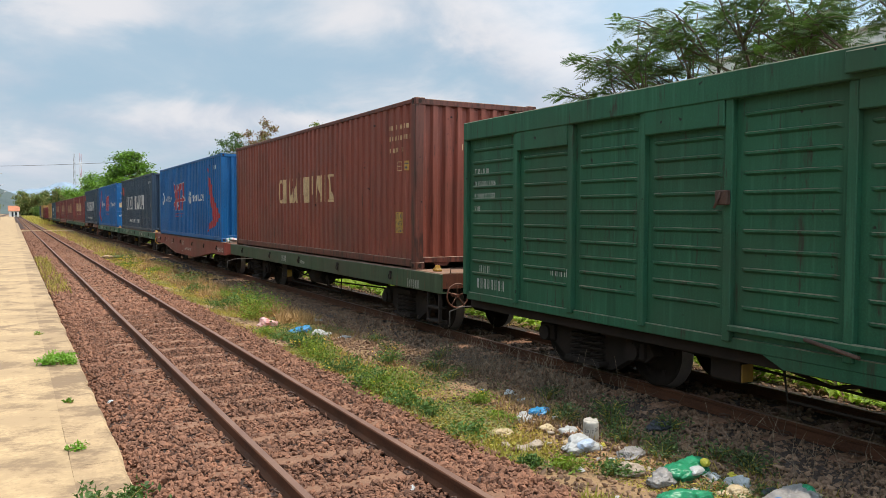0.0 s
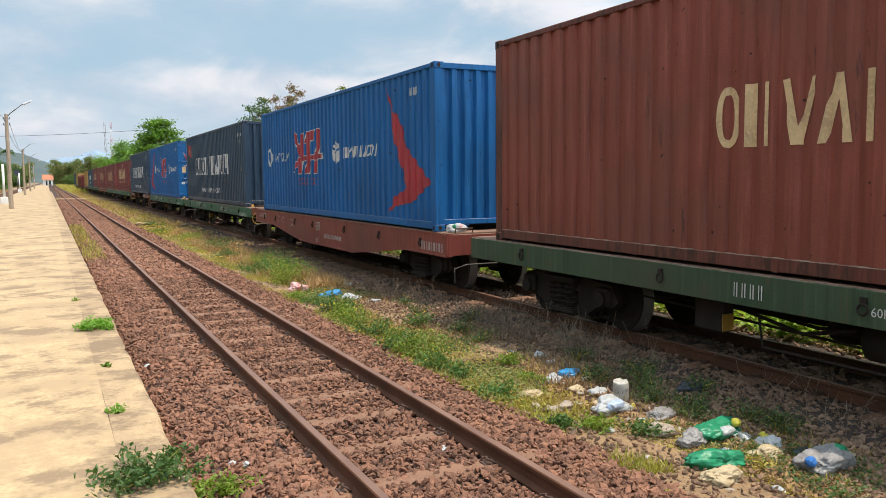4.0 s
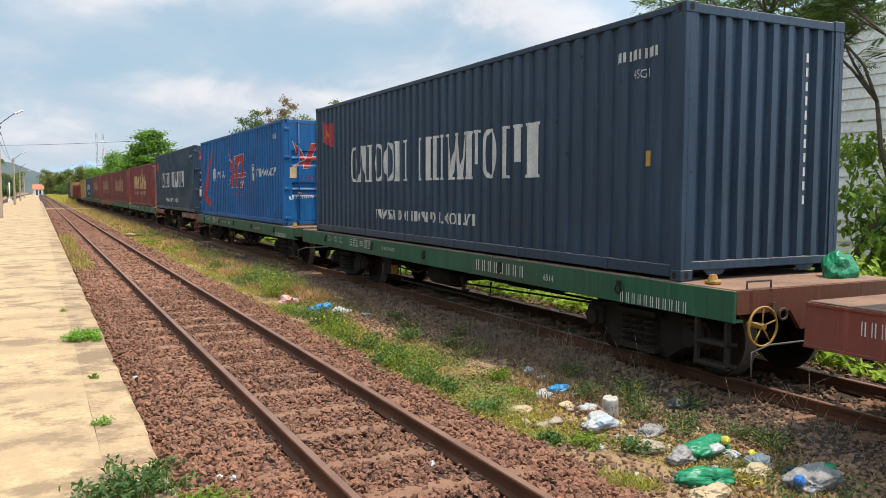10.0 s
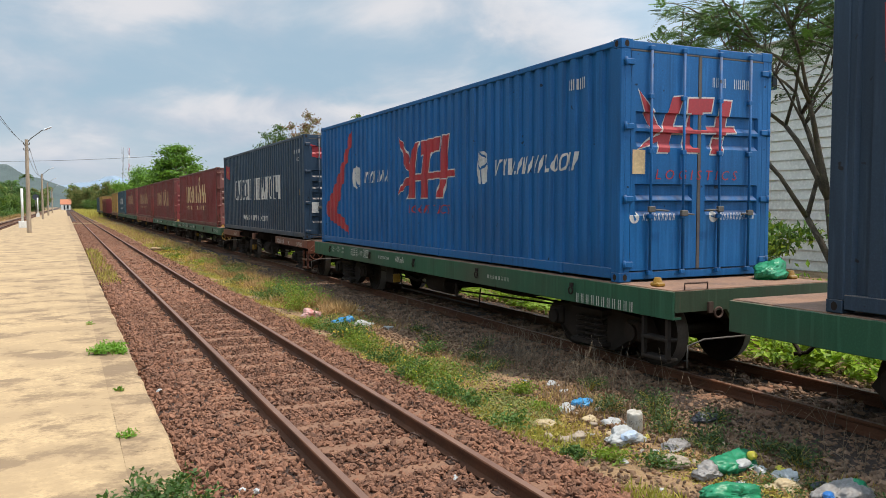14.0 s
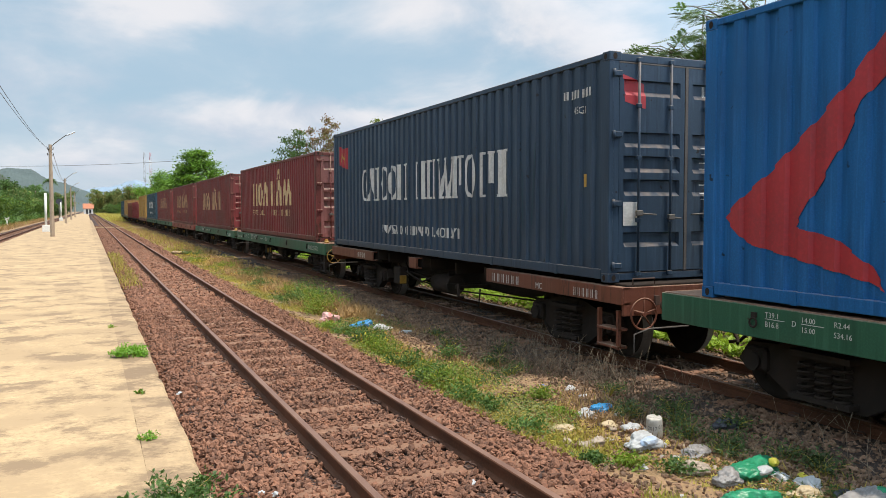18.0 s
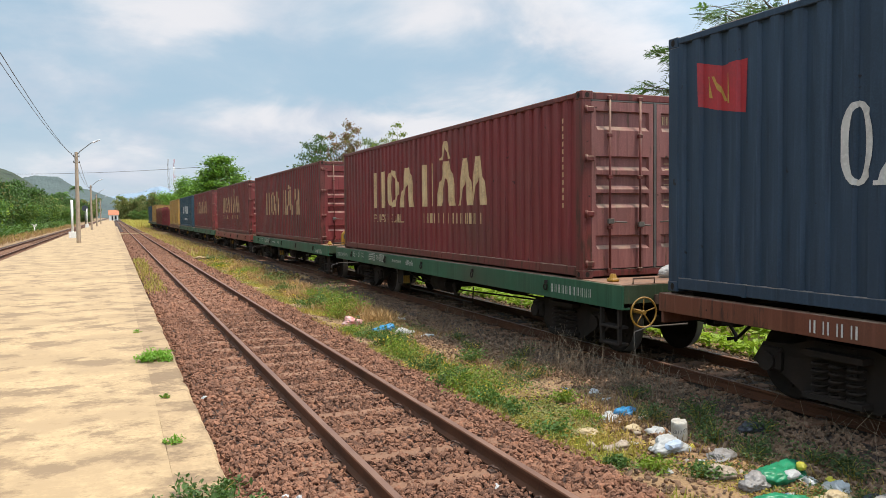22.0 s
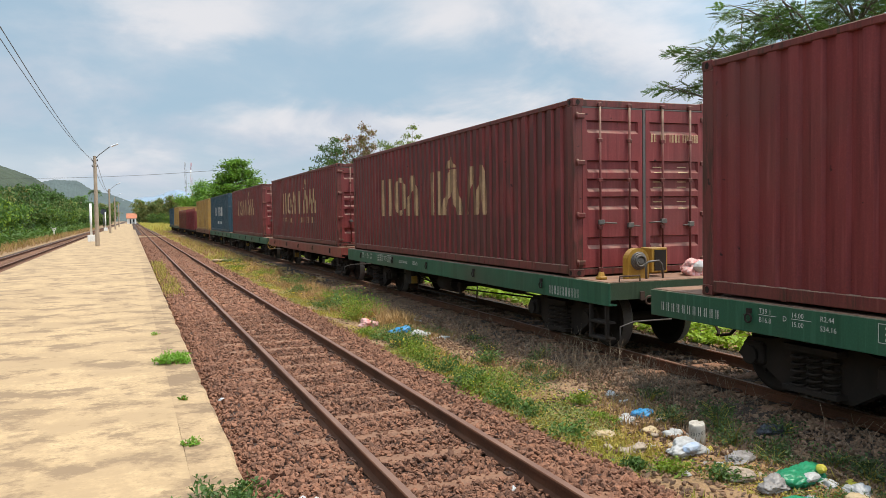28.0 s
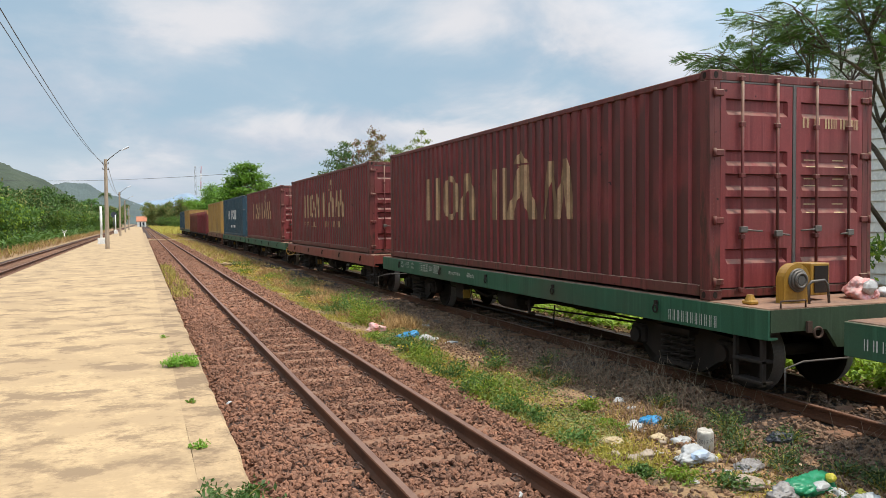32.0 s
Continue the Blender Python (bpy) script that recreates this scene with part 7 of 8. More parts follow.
for i, (x, y, w, h) in enumerate(WEEDS):
    # beyond x 4.8 the darker leaf stands for the train's shade
    build_weed(x, y, ground_z(x), w, h, "leaf_dark" if x > 4.8 else "leaf" if i % 3 else "leaf_bright", "bushy green weed at the edge of the ballast" if i % 4 else "green weed with small yellow flowers",
               int((260 + 3000 * w * w) * (0.7 if x > 4.8 else 1.0)), (0.030 if x > 4.8 else 0.036) + 0.022 * w, "weed", 170 if 15 < y < 18 else 40 if y > 7 and i % 2 == 0 else 0)
for x, y, w, h, n in ((0.47, 10.75, 0.27, 0.10, 1500), (0.52, 5.10, 0.38, 0.12, 1300), (0.88, 5.12, 0.26, 0.11, 420), (0.45, 8.45, 0.07, 0.03, 60), (0.42, 6.75, 0.10, 0.03, 90), (0.3, 13.4, 0.08, 0.03, 50)):
    build_weed(x, y, 0.04 if x < 0.7 else -0.15, w, h, "leaf" if n == 1300 else "leaf_bright" if n == 420 else "leaf_fresh", "green tuft growing from the platform's edge joint", n, 0.036 if n in (1500, 60, 90, 50) else 0.042, "tuft")
for i in range(60):
    y = 1.5 + 58 * (i / 60) ** 1.3
    x = 9.1 + 1.2 * rng.random()
    build_weed(x, y, ground_z(x), 0.8, 0.55 + 0.25 * rng.random(), "leaf_lime", "bright green broad-leaved bush behind the train", 420, 0.13, "bush")
n = 60000
ux, uy = 8.6 + 8 * rng.random(n) ** 1.5, -1 + 75 * rng.random(n) ** 1.25
uz = np.array([ground_z(a) + max(0.02, 0.34 + 0.5 * noise.noise((a * 0.8, b * 0.8, 9))) * min(1, (a - 8.3) / 0.7) * q for a, b, q in zip(ux, uy, rng.random(n) ** 0.5)])
v, f = scatter(*LEAF, np.stack([ux, uy, uz], 1), 0.11 + 0.10 * rng.random(n), 6.3 * rng.random(n), 0.45, 0.2)
tagged(new("undergrowth", mesh_of("undergrowth", v.tolist(), f.tolist(), "leaf_lime")), "bright green broad-leaved undergrowth behind the train", "plants", kind="stuff")
for i in range(26):
    y = 2.5 + 40 * (i / 26) ** 1.2
    x = 11 + 2.2 * rng.random()
    build_weed(x, y, ground_z(x), 1.0, 0.9 + 0.5 * rng.random(), "leaf_lime", "bright green broad-leaved bush behind the train", 420, 0.16, "bush")


def build_twigs():
    for i, (x, y, h) in enumerate(((5.6, 7.9, .5), (5.75, 8.2, .55), (5.5, 8.5, .5), (5.9, 8.6, .45), (5.7, 9.2, .5), (5.45, 7.4, .35), (5.95, 7.5, .55), (5.85, 6.9, .4), (6.05, 9.8, .6), (5.7, 10.8, .5),
                                   (5.5, 12.5, .45), (5.7, 14.5, .5), (5.4, 17, .55), (5.6, 20, .6), (5.3, 23, .6), (5.5, 27, .7), (6.0, 5.2, .45), (5.9, 4.3, .5),
                                   (5.35, 8.0, .4), (5.4, 8.9, .45), (5.6, 8.9, .5), (5.8, 9.5, .45), (5.3, 9.4, .4), (5.55, 9.9, .5), (5.2, 7.1, .3), (5.7, 7.3, .4), (5.85, 8.0, .5), (5.6, 11.6, .5), (5.35, 10.6, .4), (5.75, 13.4, .5))):
        clump = thing("dry_stalks", pose(x, y, ground_z(x)), "bare dry stalks standing beside the track", "plant", "dry stalks")
        for k in range(16):
            bm = bmesh.new()
            a, r = rng.random() * 6.28, 0.32 * rng.random()
            p = Vector((0.25 * rng.normal(), 0.25 * rng.normal(), -0.02))
            q = p + Vector((r * math.cos(a), r * math.sin(a), h * (0.4 + 0.7 * rng.random())))
            tube(bm, [p, p.lerp(q, 0.5) + Vector((0.03 * rng.normal(), 0.03 * rng.normal(), 0.03)), q], 0.0035, 4, 0.0015)
            if k % 2:
                c = p.lerp(q, 0.6)
                tube(bm, [c, c + Vector((0.1 * rng.normal(), 0.1 * rng.normal(), 0.1))], 0.0025, 3, 0.001)
            part("stalk", bm, "stalk", clump)


build_twigs()


# ---- posts, wires, buildings and hills ----
def build_lamp_post(x, y, h, label):
    t = thing("lamp_post", pose(x, y, 0.045), label, "lamp post", "lamp posts on the platform")
    bm = bmesh.new()
    prism(bm, ((-0.13, -0.10), (0.13, -0.10), (0.13, 0.10), (-0.13, 0.10)), "z", -0.3, 0.4)
    b = bmesh.new()
    bmesh.ops.create_cone(b, cap_ends=True, segments=8, radius1=0.155, radius2=0.105, depth=h)
    add(bm, b, pose(0, 0, h / 2))
    part("post", bm, "pole", t)
    bm = bmesh.new()
    tube(bm, [(0, 0, h - 0.25), (0.25, -0.05, h + 0.05), (0.95, -0.15, h + 0.62), (1.15, -0.2, h + 0.72)], 0.028, 8)
    part("arm", bm, "grey_steel", t)
    bm = bmesh.new()
    soft_box(bm, -0.28, 0.28, -0.1, 0.1, -0.05, 0.05, 0.03)
    o = part("lamp_head", bm, "lamp_glass", t, "pale street-lamp head")
    o.matrix_basis = pose(1.32, -0.22, h + 0.78, 0, -25, -10)
    bm = bmesh.new()
    for z in (h - 0.35, h - 0.75):
        box(bm, -0.2, 0.2, -0.03, 0.03, z, z + 0.05)
        tube(bm, [(-0.18, 0, z + 0.05), (-0.18, 0, z + 0.16)], 0.03, 6)
        tube(bm, [(0.18, 0, z + 0.05), (0.18, 0, z + 0.16)], 0.03, 6)
    part("insulator_bracket", bm, "grey_steel", t)


POSTS = ((-2.25, 61.5, 6.35), (-2.75, 122, 6.2), (-2.85, 168, 6.2), (-2.9, 225, 6.2), (-2.2, -9, 6.4))
for x, y, h in POSTS:
    build_lamp_post(x, y, h, "slim brown concrete lamp post with a bent arm")


def build_wire(a, b, sag, r=0.012, label="thin dark cable sagging between posts"):
    a, b = Vector(a), Vector(b)
    bm = bmesh.new()
    tube(bm, [a.lerp(b, k / 14) - Vector((0, 0, 4 * sag * (k / 14) * (1 - k / 14))) for k in range(15)], r, 5)
    solid("cable", bm, "cable", label, "cable", "overhead cables")


for (x0, y0, h0), (x1, y1, h1) in ((POSTS[4], POSTS[0]), (POSTS[0], POSTS[1]), (POSTS[1], POSTS[2])):
    for dx, dz in ((-0.18, -0.15), (0.18, -0.55)):
        build_wire((x0 + dx, y0, h0 + dz + (0.45 if y0 < 0 else 0)), (x1 + dx, y1, h1 + dz), 0.9 if y0 < 0 else 0.7, 0.009 if y0 < 0 else 0.014)
build_wire((-40, 210, 12.4), (17.5, 135, 10.1), 1.0, 0.03, "long cable crossing the line far off")
for x, y, h in ((-40, 210, 13.0), (17.5, 135, 10.7)):
    bm = bmesh.new()
    tube(bm, [(0, 0, 0), (0, 0, h)], 0.22, 8, 0.14)
    solid("utility_pole", bm, "pole", "tall concrete utility pole among trees", "pole", "utility poles", m=pose(x, y, -0.5))


def build_marker(x, y, h, label):
    t = thing("signal_post", pose(x, y, 0.045), label, "post", "white posts on the platform")
    bm = bmesh.new()
    soft_box(bm, -0.30, 0.30, -0.22, 0.22, -0.05, 0.55, 0.02)
    part("base_box", bm, "wall_white", t)
    bm = bmesh.new()
    tube(bm, [(0, 0, 0.5), (0, 0, h)], 0.1, 8)
    part("pole", bm, "wall_white", t)


build_marker(-3.25, 76, 3.3, "white post on a white block beside the far track")
t = thing("signal_light", pose(-4.9, 168, -0.2), "black round signal head on a slim grey post", "signal")
bm = bmesh.new()
tube(bm, [(0, 0, 0), (0, 0, 3.4)], 0.08, 8)
part("post", bm, "grey_steel", t)
bm = bmesh.new()
tube(bm, [(0, -0.1, 3.7), (0, 0.06, 3.7)], 0.55, 18)
part("signal_head", bm, "dark_bag", t)
build_marker(-4.1, 150, 3.2, "white post on a white block far along the platform")
bm = bmesh.new()
prism(bm, ((-0.16, 0.9), (0.16, 0.9), (0.34, 1.35), (0.0, 1.2), (-0.34, 1.35)), "y", -0.04, 0.04)
tube(bm, [(0, 0, -0.1), (0, 0, 1.0)], 0.07, 8)
solid("marker_stone", bm, "wall_white", "white forked marker post in the grass", "post", m=pose(-9.6, 118, -0.33))


def build_house():
    t = thing("station_house", pose(0.4, 432, -0.4), "small white house with an orange tiled roof", "house")
    bm = bmesh.new()
    for x0, x1 in ((-2.1, -1.0), (-0.2, 0.4), (1.3, 2.1)):
        box(bm, x0, x1, 0, 0.25, 0, 2.6)
    box(bm, -2.1, 2.1, 0, 0.25, 2.6, 3.0)
    box(bm, -2.1, -1.85, 0.25, 6, 0, 3.0)
    box(bm, 1.85, 2.1, 0.25, 6, 0, 3.0)
    box(bm, -2.1, 2.1, 6, 6.25, 0, 3.0)
    part("wall", bm, "wall_white", t)
    bm = bmesh.new()
    prism(bm, ((-0.5, 2.9), (3.1, 5.3), (6.8, 2.9), (6.8, 3.05), (3.1, 5.5), (-0.5, 3.05)), "x", -2.5, 2.5)
    part("roof", bm, "roof_tile", t)
    for x0, x1, z0 in ((-1.0, -0.2, 0.0), (0.4, 1.3, 0.9)):
        bm = bmesh.new()
        box(bm, x0, x1, 0.1, 0.16, z0, 2.6)
        part("window", bm, "glass_dark", t)


build_house()


def build_white_building():
    t = thing("white_building", pose(23.2, 9.0, -0.45), "tall white building clad in wide boards behind trees", "building")
    h = 8.05
    bm = bmesh.new()
    for y0, y1, z0, z1 in ((0, 12.0, 0, h), (12.7, 13, 0, h), (12.0, 12.7, 0, 6.45), (12.0, 12.7, 7.0, h)):
        box(bm, 0, 0.25, y0, y1, z0, z1)
    box(bm, 0.25, 12, 0, 0.25, 0, h)
    box(bm, 0.25, 12, 12.75, 13, 0, h)
    box(bm, 11.75, 12, 0.25, 12.75, 0, h)
    part("wall", bm, "wall_white", t)
    for k in range(22):
        z = 0.05 + k * 0.35
        for y0, y1 in (((0.02, 11.96), (12.74, 12.98)) if 6.10 < z < 7.0 else ((0.02, 12.98),)):
            bm = bmesh.new()
            prism(bm, ((-0.006, z + 0.33), (-0.006, z), (-0.045, z)), "y", y0, y1)
            part("cladding_board", bm, "wall_white", t)
    bm = bmesh.new()
    box(bm, 0.10, 0.13, 12.0, 12.7, 6.45, 7.0)
    w = part("window", bm, "glass_dark", t)
    bm = bmesh.new()
    for q in (12.0, 12.32, 12.64):
        box(bm, 0.05, 0.099, q, q + 0.06, 6.45, 7.0)
    for q in (6.45, 6.94):
        box(bm, 0.045, 0.095, 12.06, 12.64, q, q + 0.06)
    part("window_frame", bm, "teal_blue", w, "teal window frame")
    bm = bmesh.new()
    soft_box(bm, -0.06, 12.06, -0.06, 13.06, h, h + 0.12, 0.02)
    part("roof", bm, "sheet_roof", t)


build_white_building()


def build_masts():
    for dx, label in ((0, "grey lattice radio mast far off"), (3.7, "red and white radio mast far off")):
        m = thing("radio_mast", pose(34.8 + dx, 560, -0.5), label, "mast", "radio masts")
        for k in range(8):
            bm = bmesh.new()
            z0, z1 = k * 5.0, (k + 1) * 5.0
            for s in (-1, 1):
                for q in (-1, 1):
                    tube(bm, [(s * 0.45, q * 0.45, z0), (s * 0.45, q * 0.45, z1)], 0.06, 4)
                tube(bm, [(-0.45, s * 0.45, z0), (0.45, s * 0.45, z1)], 0.04, 4)
                tube(bm, [(s * 0.45, 0.45, z0), (s * 0.45, -0.45, z1)], 0.04, 4)
            part("mast_section", bm, ("red_mark" if k % 2 and dx else "wall_white" if dx else "grey_steel"), m)


build_masts()


def build_ridge(name, label, mat, dist, profile, rough, y_back=0.35):
    """A long ridge whose crest follows pairs of bearing in degrees and rise over distance."""
    verts, faces = [], []
    az = np.linspace(profile[0][0], profile[-1][0], 420)
    rise = np.interp(az, [p[0] for p in profile], [p[1] for p in profile])
    rows = 22
    for j in range(rows):
        q = j / (rows - 1)
        for a, r in zip(az, rise):
            d = dist * (1 + y_back * q)
            z = -6 + (dist * r + 6) * math.sin(q * math.pi / 2) * (1 + y_back * q)
            z += rough * dist * r * q * (noise.fractal((a * 0.9, q * 3, dist * 0.01), 1.0, 2.0, 5) + 0.5 * noise.noise((a * 7, q * 30, 2)))
            verts.append((d * math.sin(radians(a)), d * math.cos(radians(a)), z))
    n = len(az)
    for j in range(rows - 1):
        for i in range(n - 1):
            faces.append((j * n + i, j * n + i + 1, (j + 1) * n + i + 1, (j + 1) * n + i))
    tagged(new(name, mesh_of(name, verts, faces, mat, True)), label, "hill", kind="structure")


build_ridge("hill", "wooded green hill beyond the far track", "hill", 620, ((-60, 0.06), (-40, 0.10), (-25, 0.11), (-14, 0.093), (-8.5, 0.070), (-7.3, 0.062), (-6.6, 0.0555), (-5.8, 0.049), (-5.1, 0.041), (-4.2, 0.028), (-3.0, 0.010), (-2, 0.0)), 0.06)
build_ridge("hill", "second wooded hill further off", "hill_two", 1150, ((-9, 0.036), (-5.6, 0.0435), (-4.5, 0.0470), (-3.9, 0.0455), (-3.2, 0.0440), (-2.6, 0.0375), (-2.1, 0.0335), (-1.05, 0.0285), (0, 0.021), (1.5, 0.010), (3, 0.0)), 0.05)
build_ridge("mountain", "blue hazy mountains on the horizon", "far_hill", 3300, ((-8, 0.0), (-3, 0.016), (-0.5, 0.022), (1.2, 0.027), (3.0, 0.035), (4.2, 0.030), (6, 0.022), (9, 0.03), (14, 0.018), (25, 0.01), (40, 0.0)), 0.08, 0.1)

# a narrow path over the rails
bm = bmesh.new()
soft_box(bm, 0.75, 1.66, 0, 1.5, -0.2, -0.02, 0.01)
soft_box(bm, 1.78, 2.69, 0, 1.5, -0.2, -0.02, 0.01)
soft_box(bm, 2.81, 5.8, 0, 1.5, -0.35, -0.05, 0.01)
solid("crossing_path", bm, "concrete", "pale concrete path across the empty track", "path", kind="structure", m=pose(0, 96, 0))


# ---- litter ----
def crumple(name, x, y, size, mat, label, tall=0.5, turn=0.0, category="litter", z=None, seed=0.0, detail=3, extra=None, crease=0.72):
    """A crumpled bag or rag: a dented lump drawn into long folds."""
    bm = bmesh.new()
    bag = name not in ("stone", "paper_scrap")
    bmesh.ops.create_icosphere(bm, subdivisions=5 if size[0] > 0.22 and bag else 4 if size[0] > 0.15 else detail, radius=0.5)
    s = seed + x * 3.7 + y * 1.3
    for v in bm.verts:
        p = v.co * 2.2 + Vector((s, s * 0.7, 0))
        k = (1.12 if bag else 0.95) + 0.6 * noise.noise(p) - crease * 0.42 * abs(noise.noise(p * 2.1))
        if bag:
            q = Vector((p.x * 1.2 + noise.noise(p), p.y * 4.0, p.z * 3.2))
            k += crease * (0.30 * (0.5 - abs(noise.noise(q))) - 0.30 * abs(noise.noise(q * 2.3)) - 0.16 * abs(noise.noise(q * 5.1)) + 0.05 * noise.noise(p * 11))
        else:
            k += crease * (0.38 * abs(noise.noise(p * 4.7)) - 0.25 * abs(noise.noise(p * 9)))
        v.co *= k
        v.co.z = max(v.co.z, -0.32)
    bm.transform(Matrix.Diagonal((size[0], size[1], size[0] * tall, 1)))
    for f in bm.faces:
        f.smooth = bag or name == "stone"
    z = ground_z(x) if z is None else z
    ob = solid(name, bm, mat, label, category, "litter beside the track", m=pose(x, y, z + size[0] * tall * 0.32 - 0.01, 0, 0, turn))
    for pm, lx, ly, lz, sx, sy, sz in extra or ():
        b = bmesh.new()
        bmesh.ops.create_icosphere(b, subdivisions=2, radius=0.5)
        for v in b.verts:
            v.co *= 1 + 0.3 * noise.noise(v.co * 3 + Vector((s, 1, 0)))
        b.transform(pose(lx, ly, lz) @ Matrix.Diagonal((sx, sy, sz, 1)))
        part("patch", b, pm, ob)
    return ob


LITTER = [
    ("plastic_bag", 4.94, 7.0, (0.24, 0.16), "bag_blue", "crumpled bright blue plastic bag", 0.5, 20), ("plastic_bag", 4.66, 6.88, (0.26, 0.18), "bag_white", "crumpled white bag under a blue one", 0.4, 60),
    ("plastic_bag", 5.0, 6.72, (0.15, 0.12), "bag_white", "small round white bag", 0.6, 0), ("paper_bag", 4.66, 6.45, (0.17, 0.14), "bag_cream", "crumpled pale paper bag", 0.5, 10),
    ("plastic_bag", 4.50, 5.72, (0.42, 0.26), "bag_white", "large white plastic bag with pale blue print", 0.4, 15), ("plastic_bag", 4.80, 6.28, (0.2, 0.16), "bag_white", "torn white bag beside the bucket", 0.5, 40),
    ("paper_scrap", 4.13, 5.26, (0.14, 0.09), "bag_white", "scrap of white paper on the grass", 0.35, 70), ("paper_bag", 4.04, 6.35, (0.28, 0.17), "bag_cream", "crushed cream paper bag", 0.4, 25),
    ("stone", 3.97, 5.86, (0.16, 0.13), "cloth", "dusty brown stone by weeds", 0.6, 0), ("stone", 4.16, 5.92, (0.18, 0.14), "cloth", "dusty pale brown stone", 0.6, 30), ("stone", 3.88, 6.0, (0.15, 0.12), "cloth", "dusty brown stone among the weeds", 0.6, 50),
    ("rag", 4.77, 5.36, (0.26, 0.18), "bag_grey", "dirty grey rag in weeds", 0.45, 30), ("rag", 4.42, 4.98, (0.24, 0.2), "cloth", "dusty brown rag in weeds", 0.55, 0), ("plastic_bag", 4.83, 4.74, (0.44, 0.26), "bag_green", "translucent green plastic bag with bright patches", 0.42, 10),
    ("plastic_bag", 4.47, 4.66, (0.26, 0.2), "bag_grey", "crumpled pale grey plastic bag", 0.6, 20), ("plastic_bag", 4.28, 4.24, (0.42, 0.22), "bag_green", "creased bright green plastic bag", 0.38, -20),
    ("paper_bag", 4.10, 3.98, (0.28, 0.2), "bag_cream", "crushed cream bag on the gravel", 0.45, 0), ("rubbish_bag", 4.98, 3.86, (0.46, 0.30), "bag_grey", "full grey rubbish bag", 0.45, 15),
    ("plastic_bag", 5.15, 4.55, (0.20, 0.12), "yellow_bit", "small yellow plastic wrapper", 0.4, 40), ("plastic_bag", 4.83, 4.24, (0.28, 0.18), "bag_cream", "pale yellow plastic bag", 0.4, 0),
    ("plastic_bag", 5.02, 4.36, (0.24, 0.18), "bag_white", "thin white plastic bag", 0.5, 60), ("plastic_bag", 4.97, 4.62, (0.2, 0.14), "bag_white", "crumpled white paper wrapper", 0.5, 80),
    ("wrapper", 5.12, 4.15, (0.16, 0.12), "dark_bag", "dark purple sweet wrapper", 0.5, 0), ("cloth", 5.2, 3.95, (0.4, 0.26), "bag_cream", "crumpled heap of tan cloth", 0.35, 30), ("rag", 4.6, 4.4, (0.16, 0.1), "bag_white", "torn white paper scrap", 0.4, 10),
    ("wrapper", 5.02, 4.0, (0.2, 0.14), "plastic_blue", "crumpled dark blue wrapper", 0.4, 20), ("plastic_bag", 4.49, 13.7, (0.46, 0.26), "bag_blue", "bright blue plastic sheet in the grass", 0.36, 20),
    ("plastic_bag", 4.16, 14.6, (0.36, 0.3), "bag_pink", "pale pink plastic bag in the weeds", 0.6, 0), ("paper_scrap", 4.92, 16.1, (0.6, 0.24), "bag_cream", "flattened pale paper carton", 0.2, 20),
    ("paper_scrap", 5.02, 12.95, (0.22, 0.14), "bag_white", "white scrap in the dry grass", 0.4, 0), ("plastic_bag", 4.74, 13.3, (0.3, 0.2), "bag_white", "white plastic bag beside a blue sheet", 0.5, 0),
    ("dark_bag", 5.69, 5.95, (0.24, 0.18), "dark_bag", "dark blue-black bag under the weeds", 0.6, 0), ("paper_scrap", 0.88, 9.1, (0.13, 0.06), "bag_white", "scrap of white paper on the ballast", 0.3, 70),
    ("stone", 1.17, 5.55, (0.07, 0.055), "bag_white", "white pebble on the ballast", 0.7, 0), ("stone", 1.08, 5.62, (0.06, 0.05), "bag_white", "white pebble on the ballast", 0.7, 0),
    ("paper_scrap", 2.55, 5.2, (0.10, 0.05), "bag_white", "white scrap between the rails", 0.4, 60), ("stone", 3.79, 38.2, (0.6, 0.4), "kerb", "pale broken block beside the track", 0.5, 0),
    ("paper_scrap", 5.2, 7.95, (0.22, 0.12), "bag_white", "white carton among dry stalks", 0.5, 20), ("plastic_bag", 5.3, 15.2, (0.25, 0.2), "bag_white", "white scrap beside the train's track", 0.4, 0),
]
for i, (n, x, y, s, mat, lab, tall, turn) in enumerate(LITTER):
    ex = [("bag_white", -0.05, -0.12, 0.06, 0.2, 0.1, 0.08), ("yellow_bit", 0.14, -0.08, 0.08, 0.09, 0.08, 0.08)] if "bright patches" in lab else \
         [("bag_pale_blue", -0.04, -0.10, 0.05, 0.22, 0.10, 0.09)] if "pale blue print" in lab else \
         [("bag_green", 0.14, -0.05, 0.06, 0.14, 0.16, 0.13), ("plastic_blue", -0.2, 0.0, 0.06, 0.09, 0.08, 0.08)] if "full grey" in lab else None
    crumple(n, x, y, s, mat, lab, tall, turn, "stone" if n == "stone" else "litter", z=-0.135 if y < 10 and 0.8 < x < 3.4 else None, seed=i * 2.1, extra=ex)


